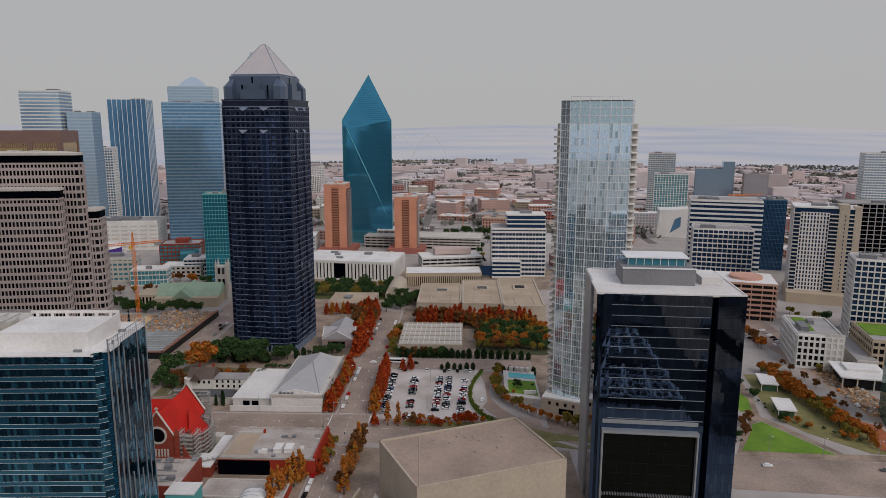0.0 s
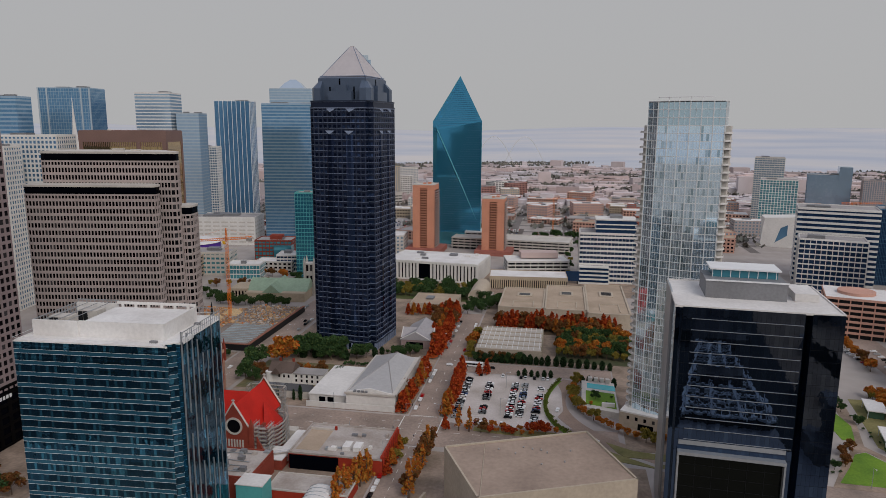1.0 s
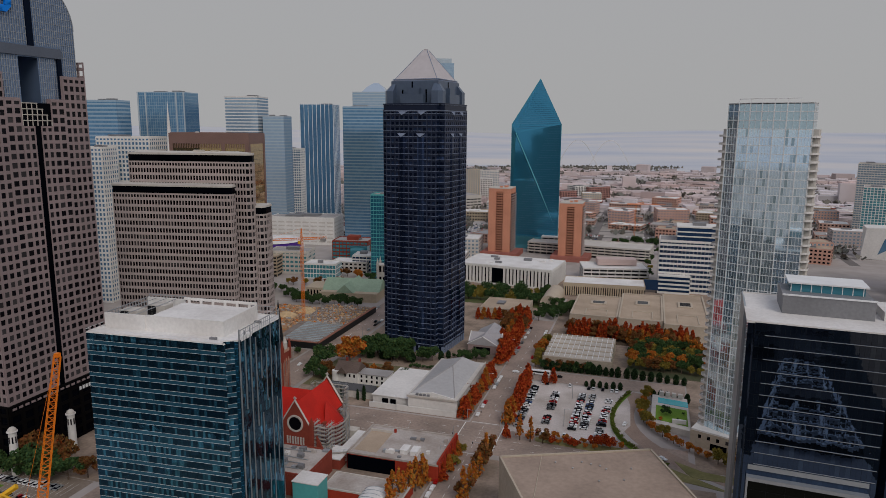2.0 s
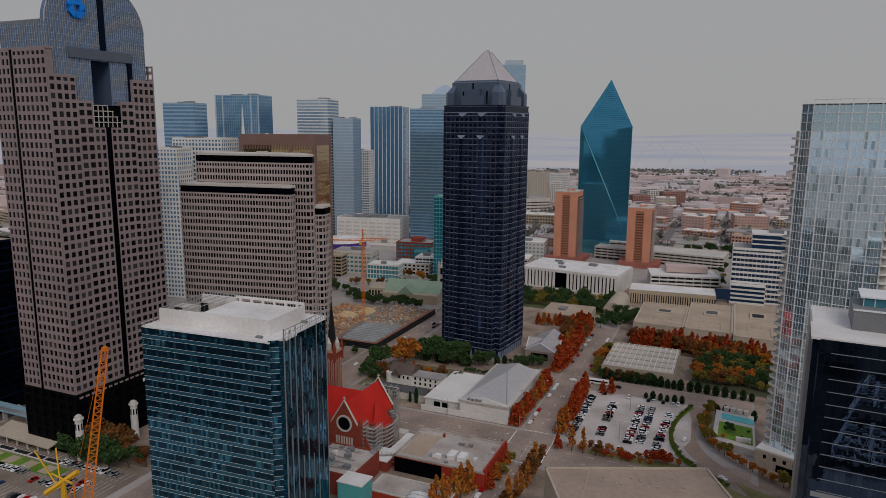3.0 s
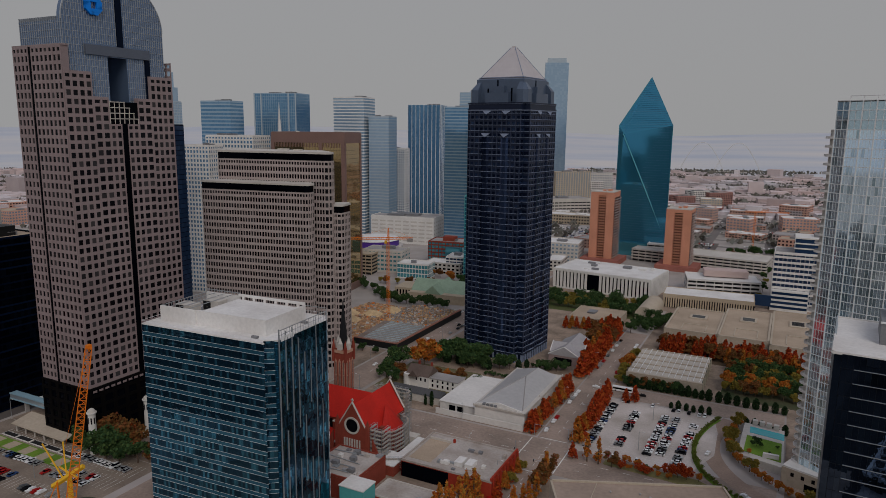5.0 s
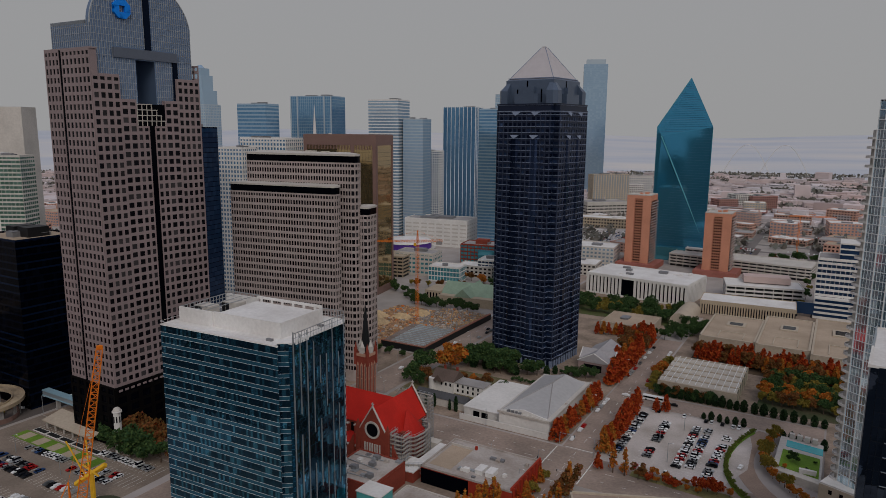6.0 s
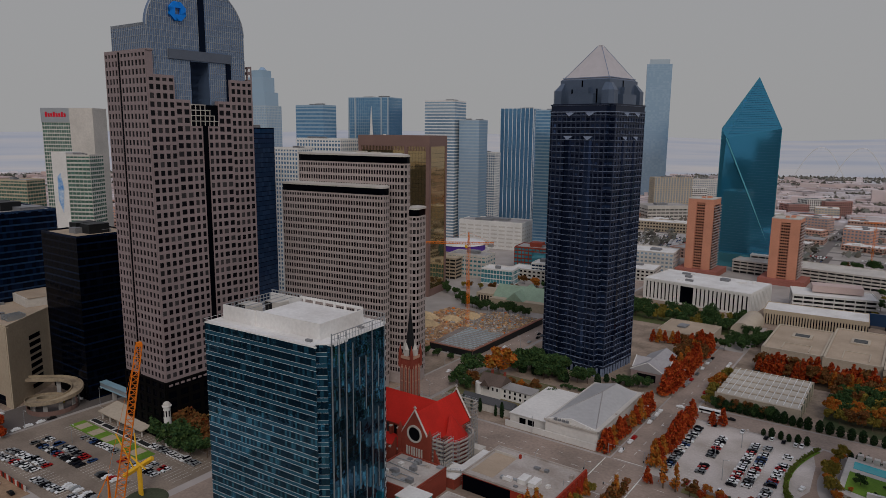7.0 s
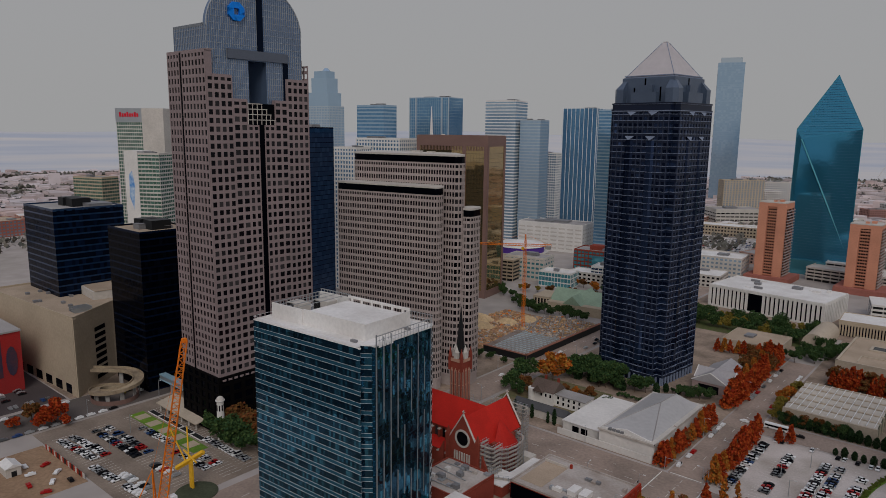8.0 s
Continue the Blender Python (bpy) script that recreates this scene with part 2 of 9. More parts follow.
LEAF_RED = leafy("cypress_autumn_leaves", (0.18, 0.016, 0.008), (0.37, 0.046, 0.013), (0.43, 0.10, 0.022))
LEAF_ORANGE = leafy("orange_autumn_leaves", (0.35, 0.072, 0.014), (0.45, 0.145, 0.024), (0.31, 0.175, 0.034))
LEAF_YELLOW = leafy("yellow_autumn_leaves", (0.19, 0.155, 0.034), (0.27, 0.185, 0.034), (0.125, 0.135, 0.034))
LEAF_GREEN = leafy("oak_leaves", (0.022, 0.050, 0.021), (0.042, 0.082, 0.028), (0.07, 0.108, 0.034))
LEAF_OLIVE = leafy("clipped_hedge_leaves", (0.09, 0.12, 0.025), (0.13, 0.165, 0.03), (0.17, 0.19, 0.04))
BRICK_DK = surface("dull_red_brick", (0.36, 0.135, 0.105), 0.85, grain=0.8, wear=0.06, vary=0.18)
LEAF_DARK = leafy("holly_leaves", (0.012, 0.026, 0.012), (0.02, 0.042, 0.017), (0.03, 0.055, 0.02))
LEAF_RUST = leafy("rust_leaves", (0.14, 0.045, 0.02), (0.20, 0.08, 0.025), (0.12, 0.085, 0.03))

CAR_PAINTS = [("white", surface("white_car_paint", (0.72, 0.72, 0.72), 0.3, grain=0.5, vary=0.05, bump=0)),
              ("silver", surface("silver_car_paint", (0.42, 0.43, 0.44), 0.3, 0.5, grain=0.5, vary=0.05, bump=0)),
              ("grey", surface("grey_car_paint", (0.13, 0.135, 0.14), 0.3, 0.3, grain=0.5, vary=0.05, bump=0)),
              ("black", surface("black_car_paint", (0.012, 0.012, 0.014), 0.25, grain=0.5, vary=0.05, bump=0)),
              ("red", surface("red_car_paint", (0.34, 0.012, 0.012), 0.3, grain=0.5, vary=0.05, bump=0)),
              ("blue", surface("blue_car_paint", (0.025, 0.06, 0.16), 0.3, grain=0.5, vary=0.05, bump=0))]


# ---- building blocks ----
class Geo:
    """Collects faces for one mesh."""

    def __init__(self):
        self.v, self.f = [], []

    def add(self, verts, faces):
        k = len(self.v)
        self.v += verts
        self.f += [tuple(i + k for i in f) for f in faces]

    def box(self, x0, y0, z0, x1, y1, z1):
        self.add([(x0, y0, z0), (x1, y0, z0), (x1, y1, z0), (x0, y1, z0), (x0, y0, z1), (x1, y0, z1), (x1, y1, z1), (x0, y1, z1)],
                 [(0, 3, 2, 1), (4, 5, 6, 7), (0, 1, 5, 4), (1, 2, 6, 5), (2, 3, 7, 6), (3, 0, 4, 7)])

    def turned(self, cx, cy, w, d, z0, z1, deg):
        c, s = math.cos(radians(deg)), math.sin(radians(deg))
        self.prism([(cx + c * x - s * y, cy + s * x + c * y) for x, y in ((-w / 2, -d / 2), (w / 2, -d / 2), (w / 2, d / 2), (-w / 2, d / 2))], z0, z1)

    def prism(self, poly, z0, z1, top=None):
        n = len(poly)
        up = top or poly
        self.add([(x, y, z0) for x, y in poly] + [(x, y, z1) for x, y in up],
                 [tuple(range(n - 1, -1, -1)), tuple(range(n, 2 * n))] + [(i, (i + 1) % n, (i + 1) % n + n, i + n) for i in range(n)])

    def slab(self, p, q, u0, u1, z0, z1, n0, n1):
        """A block on the wall from p to q: from u0 to u1 along it, n0 to n1 out of it."""
        dx, dy = q[0] - p[0], q[1] - p[1]
        k = math.hypot(dx, dy)
        dx, dy = dx / k, dy / k
        f = lambda u, n: (p[0] + dx * u + dy * n, p[1] + dy * u - dx * n)
        self.prism([f(u0, n1), f(u1, n1), f(u1, n0), f(u0, n0)], z0, z1)

    def beam(self, a, b, r, sides=4):
        a, b = Vector(a), Vector(b)
        d = (b - a).normalized()
        s = d.orthogonal().normalized()
        t = d.cross(s)
        ring = [(s * math.cos(2 * math.pi * (i + .5) / sides) + t * math.sin(2 * math.pi * (i + .5) / sides)) * r for i in range(sides)]
        self.add([tuple(a + o) for o in ring] + [tuple(b + o) for o in ring],
                 [tuple(range(sides - 1, -1, -1)), tuple(range(sides, 2 * sides))] + [(i, (i + 1) % sides, (i + 1) % sides + sides, i + sides) for i in range(sides)])

    def tube(self, pts, r, sides=5):
        """One unbroken tube through the points."""
        rings = []
        for i, p in enumerate(pts):
            d = (Vector(pts[min(i + 1, len(pts) - 1)]) - Vector(pts[max(i - 1, 0)])).normalized()
            a = d.orthogonal().normalized() if i == 0 else (rings[-1][1] - d * rings[-1][1].dot(d)).normalized()
            b = d.cross(a)
            rings.append(([tuple(Vector(p) + (a * math.cos(2 * math.pi * k / sides) + b * math.sin(2 * math.pi * k / sides)) * r) for k in range(sides)], a))
        n = len(rings)
        self.add([v for ring, _ in rings for v in ring],
                 [tuple(range(sides - 1, -1, -1)), tuple(range((n - 1) * sides, n * sides))] + [(i * sides + k, i * sides + (k + 1) % sides, (i + 1) * sides + (k + 1) % sides, (i + 1) * sides + k) for i in range(n - 1) for k in range(sides)])

    def cone(self, x, y, z0, z1, r0, r1, sides=10):
        a = [2 * math.pi * i / sides for i in range(sides)]
        self.prism([(x + r0 * math.cos(t), y + r0 * math.sin(t)) for t in a], z0, z1, [(x + r1 * math.cos(t), y + r1 * math.sin(t)) for t in a])

    def gable(self, x0, y0, x1, y1, z0, z1, along='x', over=0.4):
        """A pitched roof, ridge along x or y."""
        x0, y0, x1, y1 = x0 - over, y0 - over, x1 + over, y1 + over
        if along == 'x':
            m = (y0 + y1) / 2
            self.add([(x0, y0, z0), (x1, y0, z0), (x1, y1, z0), (x0, y1, z0), (x0, m, z1), (x1, m, z1)], [(0, 1, 5, 4), (2, 3, 4, 5), (0, 4, 3), (1, 2, 5), (0, 3, 2, 1)])
        else:
            m = (x0 + x1) / 2
            self.add([(x0, y0, z0), (x1, y0, z0), (x1, y1, z0), (x0, y1, z0), (m, y0, z1), (m, y1, z1)], [(0, 4, 5, 3), (1, 2, 5, 4), (0, 1, 4), (2, 3, 5), (0, 3, 2, 1)])

    def mesh(self, name, mat):
        me = bpy.data.meshes.new(name)
        me.from_pydata(self.v, [], self.f)
        me.materials.append(mat)
        me.update()
        return me


def part(name, geo, mat, parent=None, label="", kind=""):
    ob = new(name, geo.mesh(name, mat))
    ob.parent = parent
    return tagged(ob, label=label, kind=kind)


def thing(name, label, category, x=0, y=0, z=0, rot=0, group="", kind=""):
    ob = new(name)
    ob.matrix_basis = pose(x, y, z, 0, 0, rot)
    return tagged(ob, label=label, category=category, group=group, kind=kind)


def setting(name, geo, mat, label="", category=""):
    return tagged(new(name, geo.mesh(name, mat)), label=label, category=category, kind="structure")


def rect(w, d, x=0, y=0):
    return [(x - w / 2, y - d / 2), (x + w / 2, y - d / 2), (x + w / 2, y + d / 2), (x - w / 2, y + d / 2)]


PRISM = [(3, 2, 1, 0), (4, 5, 6, 7), (0, 1, 5, 4), (1, 2, 6, 5), (2, 3, 7, 6), (3, 0, 4, 7)]


class Skin:
    """The outer wall of a building: bands, piers and panes, gathered face by face."""

    def __init__(self):
        self.bands, self.piers, self.panes = Geo(), Geo(), []

    def face(self, p, q, z0, z1, floors, bays, band=1.2, pier=0.6, out=0.3, pier_out=None, margin=0.0, panes=True, skip=(), top=None):
        k = math.hypot(q[0] - p[0], q[1] - p[1])
        fh = (z1 - z0) / floors
        po = out + 0.06 if pier_out is None else pier_out
        if band:
            for i in range(floors):
                self.bands.slab(p, q, 0, k, z0 + i * fh, z0 + i * fh + band, -0.1, out)
            self.bands.slab(p, q, 0, k, z1 - (top or band * 0.6), z1, -0.1, out)
        bw = (k - 2 * margin) / bays
        if pier:
            for j in range(bays + 1):
                u = margin + j * bw
                self.piers.slab(p, q, max(u - pier / 2, 0.01), min(u + pier / 2, k - 0.01), z0, z1 + 0.02, -0.1, po)
            if margin > pier:
                self.piers.slab(p, q, 0.01, margin - pier / 2, z0, z1 + 0.02, -0.1, po)
                self.piers.slab(p, q, k - margin + pier / 2, k - 0.01, z0, z1 + 0.02, -0.1, po)
        if panes:
            ang = math.degrees(math.atan2(q[1] - p[1], q[0] - p[0]))
            dx, dy = (q[0] - p[0]) / k, (q[1] - p[1]) / k
            for i in range(floors - 1, -1, -1):
                for j in range(bays):
                    if j in skip:
                        continue
                    u = margin + (j + .5) * bw
                    self.panes.append((p[0] + dx * u, p[1] + dy * u, z0 + i * fh + band + (fh - band) / 2, ang, round(bw - pier, 3), round(fh - band, 3)))

    def build(self, th, wall, glass, single=0, pier_mat=None, pane_label="", tilted=1.0):
        if single:  # near enough to tell the pieces apart
            if len(self.bands.v) > 8 * 200:
                part("floor_band", self.bands, wall, th, kind="stuff")
            else:
                for i in range(0, len(self.bands.v), 8):
                    g = Geo()
                    g.add(self.bands.v[i:i + 8], PRISM)
                    part("floor_band", g, wall, th)
            if len(self.piers.v) > 8 * 60:
                part("pier", self.piers, pier_mat or wall, th, kind="stuff")
            else:
                for i in range(0, len(self.piers.v), 8):
                    g = Geo()
                    g.add(self.piers.v[i:i + 8], PRISM)
                    part("pier", g, pier_mat or wall, th)
        else:
            if self.bands.v:
                part("floor_band", self.bands, wall, th, kind="stuff")
            if self.piers.v:
                part("pier", self.piers, pier_mat or wall, th, kind="stuff")
        shared = {}
        rest = Geo()
        tilt = random.Random(len(self.panes))
        for i, (x, y, z, a, w, h) in enumerate(self.panes):
            if i < single:
                key = (w, h)
                if key not in shared:
                    g = Geo()
                    g.box(-w / 2, -0.07, -h / 2, w / 2, 0.05, h / 2)
                    shared[key] = g.mesh("window_pane", glass)
                ob = new("window_pane", shared[key])
                ob.parent = th
                ob.matrix_basis = pose(x, y, z, tilt.gauss(0, .35) * tilted, 0, a + tilt.gauss(0, .35) * tilted)
            else:
                c, s = math.cos(radians(a)), math.sin(radians(a))
                o = 0.07
                ta, tb, tz = tilt.gauss(0, .006) * w * tilted, tilt.gauss(0, .006) * w * tilted, tilt.gauss(0, .006) * h * tilted
                A, B = (x - c * w / 2 + s * o, y - s * w / 2 - c * o), (x + c * w / 2 + s * o, y + s * w / 2 - c * o)
                rest.add([(A[0] + s * ta, A[1] - c * ta, z - h / 2), (B[0] + s * tb, B[1] - c * tb, z - h / 2), (B[0] + s * (tb + tz), B[1] - c * (tb + tz), z + h / 2), (A[0] + s * (ta + tz), A[1] - c * (ta + tz), z + h / 2)], [(0, 1, 2, 3)])
        if rest.v:
            part("window_panes", rest, glass, th, pane_label, kind="stuff")


def rooftop(th, poly, z, mat=ROOF_G, parapet=1.0, wall=None, thick=0.5):
    """A flat roof inside a parapet."""
    g = Geo()
    g.prism(poly, z - 0.3, z + 0.05)
    part("roof", g, mat, th)
    if parapet:
        g = Geo()
        for i, p in enumerate(poly):
            q = poly[(i + 1) % len(poly)]
            k = math.hypot(q[0] - p[0], q[1] - p[1])
            g.slab(p, q, 0, k, z - 0.2, z + parapet, -thick, 0.02)
        part("parapet", g, wall or mat, th)


def plant_boxes(th, w, d, z, seed, n=3, x=0, y=0, mat=LOUVRE, high=3.0):
    """Air handling units and a lift housing on a roof."""
    rnd = random.Random(seed)
    for i in range(n):
        g = Geo()
        a, b = rnd.uniform(0.12, 0.3) * w, rnd.uniform(0.15, 0.35) * d
        cx, cy = x + rnd.uniform(-.3, .3) * w, y + rnd.uniform(-.25, .25) * d
        h = rnd.uniform(0.5, 1.0) * high
        g.box(cx - a / 2, cy - b / 2, z, cx + a / 2, cy + b / 2, z + h)
        g.box(cx - a / 2 - 0.15, cy - b / 2 - 0.15, z + h, cx + a / 2 + 0.15, cy + b / 2 + 0.15, z + h + 0.2)
        part("roof_plant", g, mat, th)


# ---- ground, blocks and streets ----
g = Geo()
ring = [(4950 * math.cos(2 * math.pi * i / 64), 1200 + 4950 * math.sin(2 * math.pi * i / 64)) for i in range(64)]
g.add([(x, y, 0.0) for x, y in ring], [tuple(range(64))])
setting("ground", g, CITY, "pale grey and brown city ground reaching the horizon", "ground")


def sheet_geo(rects, z, thick=0.02):
    g = Geo()
    for r in rects:
        g.box(r[0], r[1], z - thick, r[2], r[3], z)
    return g


def sheet(name, rects, z, mat, label, category, thick=0.3):
    g = Geo()
    for r in rects:
        if len(r) == 4 and not isinstance(r[0], tuple):
            g.box(r[0], r[1], z - thick, r[2], r[3], z)
        else:
            g.prism(list(r), z - thick, z)
    return setting(name, g, mat, label, category)


sheet("road_flora", [(-77, 120, -60.5, 316.5), (-77, 350.5, -60.5, 560)], 0.06, ROADWAY, "pale concrete street lined with autumn trees", "road")
sheet("road_cross", [(-420, 317, 34, 350)], 0.06, ROADWAY, "wide pale concrete cross street", "road")
sheet("road_upper_cross", [(-60, 423, 36, 441)], 0.06, ROADWAY, "narrow concrete street past the car park", "road")
sheet("road_avenue", [(-216, 100, -193, 316.5), (-216, 350.5, -193, 900)], 0.06, ROADWAY, "broad concrete avenue", "road")
sheet("road_west", [(-368, 60, -337, 316)], 0.06, ASPHALT, "grey asphalt street beside the car park", "road")
sheet("road_park", [((60, 283), (420, 255), (420, 283), (128, 311), (60, 317))], 0.06, ROADWAY, "wide pale road along the park lawn", "road")
sheet("road_east", [((214, 318), (232, 318), (236, 640), (206, 640))], 0.05, ROADWAY, "street beside the park under repair", "road")
sheet("car_park_east", [((-58, 346), (-3, 346), (6, 372), (5, 400), (1, 421), (-58, 421))], 0.09, LOT, "pale concrete car park with marked bays", "car park")
sheet("car_park_west", [(-334, 172, -221, 238)], 0.09, LOT_W, "grey concrete car park with marked bays", "car park")
sheet("car_park_far_west", [(-470, 150, -372, 203)], 0.09, surface("dark_asphalt", (0.085, 0.07, 0.07), 0.9, grain=1.5, wear=0.05, vary=0.2), "dark asphalt car park", "car park")
sheet("dirt_yard", [(-318, 120, -266, 171)], 0.08, SOIL, "bare brown earth yard", "yard")

sheet("car_park_north", [(-196, 972, -54, 1050)], 0.07, ASPHALT, "grey asphalt car park full of cars", "car park")
sheet("car_park_mid", [(-330, 735, -225, 800)], 0.07, ASPHALT, "grey asphalt lot between city blocks", "car park")
# this soil and the civic lawn carry tree shade in their dark colours
sheet("garden_bed", [(1, 452, 56, 516)], 0.22, surface("shaded_garden_soil", (0.085, 0.075, 0.045), 0.95, grain=0.8, wear=0.1, vary=0.35, other=(0.05, 0.07, 0.03)), "dark planted soil of the sculpture garden, tree shade painted in", "planting")
sheet("civic_lawn", [(-178, 598, -76, 652)], 0.22, surface("park_lawn", (0.075, 0.11, 0.03), 0.95, grain=0.8, wear=0.1, vary=0.3, other=(0.10, 0.085, 0.045)), "civic park lawn with tree shade painted in", "lawn")
sheet("museum_bed", [(-48, 512, 46, 538)], 0.24, surface("museum_bed_soil", (0.10, 0.07, 0.045), 0.95, grain=0.8, wear=0.1, vary=0.35), "leaf-strewn bed before the museum", "planting")
sheet("mansion_garden", [(-189.5, 372, -139, 420)], 0.2, surface("garden_lawn", (0.12, 0.12, 0.055), 0.95, grain=0.6, wear=0.12, vary=0.35, other=(0.19, 0.14, 0.085)), "leaf-strewn garden lawn round the mansion", "lawn")
# raised pavements with kerbs
blocks = [(-190, 352, -78, 640),
          (-59, 352, -57.8, 421), (-59, 443, 36, 640), (-190, 120, -78, 315), (-59, 120, 44, 312), (-334, 238.5, -218, 314), (-420, 204, -369, 314),
          (-334, 352, -218, 432), (-190, 640.5, 120, 735), (37, 330, 120, 460)]
for b in blocks:
    sheet("pavement", [b], 0.16, PAVING, "tan concrete pavement with kerbs", "pavement")

# painted lines
g = Geo()
for k in range(-18, 12):
    g.box(-68.95, 352.5 + k * 8 if k < 0 else 360 + k * 14, 0.065, -68.75, 355.5 + k * 8 if k < 0 else 364 + k * 14, 0.085)
for k in range(44):
    g.box(-410 + k * 10, 333.4, 0.065, -406 + k * 10, 333.6, 0.085)
    g.box(-410 + k * 10, 325.3, 0.065, -408 + k * 10, 325.45, 0.085)
    g.box(-410 + k * 10, 341.6, 0.065, -408 + k * 10, 341.75, 0.085)
for y in (315.0, 351.0):
    g.box(-76, y, 0.065, -61.5, y + 0.5, 0.085)
for x in (-79.5, -58.5):
    g.box(x, 318, 0.065, x + 0.5, 349.5, 0.085)
for k in range(50):
    g.box(-204.6, 110 + k * 14, 0.065, -204.4, 114 + k * 14, 0.085)
part("lane_marking", g, PAINT, None)
tagged(bpy.context.scene.objects["lane_marking"], "white painted lane lines on the streets", "road marking", kind="structure")
g = Geo()
for x in (-50.5, -38, -18.5, -6):
    for k in range(22):
        g.box(x - 5.2, 352 + k * 2.7, 0.092, x + 5.2 if x == -18.5 else x + 0.2, 352.12 + k * 2.7, 0.105)
for y in (181, 198.5, 217, 229):
    for k in range(36):
        g.box(-320 + k * 2.7, y - 5, 0.092, -319.88 + k * 2.7, y + 5, 0.105)
tagged(part("bay_marking", g, PAINT), "white parking bay lines", "road marking", kind="structure")


# ---- towers ----
def core(th, poly, z0, z1, mat, name="core"):
    g = Geo()
    g.prism(poly, z0, z1)
    return part(name, g, mat, th)


def glass_office():
    th = thing("glass_office_tower", "blue glass office tower with white roof and floor bands", "office tower", -126.0, 204.6, -2.2, 3.0)
    poly = [(-55.4, 0), (0, 0), (-2.6, 2.6), (0.7, 4.8), (2.3, 4.8), (2.6, 34.4), (0.4, 38), (-55.4, 38)]
    core(th, [(-55.3, 0.1), (-0.2, 0.1), (-2.8, 2.6), (0.5, 4.9), (2.1, 4.9), (2.4, 34.3), (0.2, 37.8), (-55.3, 37.8)], 0, 85.6, G_OFFICE)
    sk = Skin()
    lines = Geo()
    for p, q, n in ((poly[0], poly[1], 54), (poly[1], poly[2], 3), (poly[2], poly[3], 3), (poly[4], poly[5], 28), (poly[5], poly[6], 4), (poly[7], poly[0], 34), (poly[6], poly[7], 54)):
        if n == 28:
            sk.face(p, q, 1.0, 85.8, 21, n, band=0.12, pier=0.05, out=0.03, pier_out=0.03)
            continue
        sk.face(p, q, 1.0, 85.8, 21, n, band=1.45, pier=0.05, out=0.04, pier_out=0.03, panes=n in (54, 3))
        k = math.hypot(q[0] - p[0], q[1] - p[1])
        for i in range(22):
            z = 1.0 + i * 84.8 / 21
            lines.slab(p, q, -0.05, k + 0.05, z + 1.40, z + 1.48, 0, 0.11)
            lines.slab(p, q, -0.05, k + 0.05, z - 0.03, z + 0.05, 0, 0.10)
    part("floor_edge", lines, WHITE_MET, th, "thin pale metal floor edges", kind="stuff")
    sk.build(th, G_SPAN, G_OFFICE, 300, DARK_MET)
    rnd = random.Random(5)
    for j in range(9):
        y = 5.0 + j * 3.62
        if j in (0, 8):
            spans = [(4, 90)]
        else:
            a = rnd.uniform(2, 30)
            spans = [(a, a + rnd.uniform(18, 36)), (max(50, a + 40), rnd.uniform(74, 89.5))] if rnd.random() < .8 else [(6, 89)]
        for a, b in spans:
            fins = Geo()
            fins.box(2.3 + 0.01 * y, y - 0.06, a, 2.9, y + 0.06, b)
            part("sun_fin", fins, METAL, th, "slim pale vertical fin")
    scr = Geo()
    for j in range(19):
        scr.box(2.4, 4.9 + j * 1.6, 85.8, 2.52, 5.02 + j * 1.6, 89.3)
    scr.box(2.38, 4.9, 89.2, 2.6, 34.4, 89.45)
    scr.box(2.38, 4.9, 87.6, 2.5, 34.4, 87.75)
    for j in range(10):
        scr.box(0 - j * 1.4, 37.8, 85.8, 0.1 - j * 1.4, 37.9, 89.3)
    scr.box(-14, 37.75, 89.2, 0.3, 37.95, 89.4)
    part("roof_screen", scr, METAL, th)
    rooftop(th, poly, 85.85, ROOF_W, 0.35, ROOF_W)
    box = Geo()
    box.box(-36, 8, 85.9, -5.2, 30, 90.6)
    box.box(-36, 7.4, 85.9, -4.6, 8, 91.6)
    box.box(-5.2, 8, 85.9, -4.6, 31, 91.6)
    for j in range(6):
        box.box(-34 + j * 5.2, 30, 90.6, -33 + j * 5.2, 30.4, 92.4)
    box.box(-53, 6.8, 85.9, -36, 7.4, 91.6)
    box.box(-53, 31, 85.9, -36, 31.6, 91.6)
    box.box(-36, 30.4, 91.6, -4.6, 30.9, 92.6)
    part("plant_screen", box, ROOF_W, th, "white rendered plant room on the roof")
    fr = Geo()
    for j in range(15):
        y = 7.4 + j * 1.65
        fr.box(-53, y, 85.9, -52.8, y + 0.2, 91.6)
    for z in (86.5, 88.2, 89.9, 91.4):
        fr.box(-53, 6.8, z, -52.8, 31.6, z + 0.2)
    for j in range(10):
        fr.box(-52.8 + j * 1.7, 31.7, 85.9, -52.6 + j * 1.7, 31.95, 92.6)
    fr.box(-53, 31.7, 92.4, -36, 31.95, 92.7)
    for j in range(4):
        fr.box(-52.8 + j * 4.2, 7.4, 91.4, -52.6 + j * 4.2, 31, 91.6)
    part("screen_frame", fr, METAL, th, "open pale steel screen frame")
    deck = Geo()
    deck.box(-52.6, 7.6, 85.92, -36.2, 30.8, 86.1)
    part("plant_deck", deck, LOUVRE, th, "dark grey floor of the open plant yard")
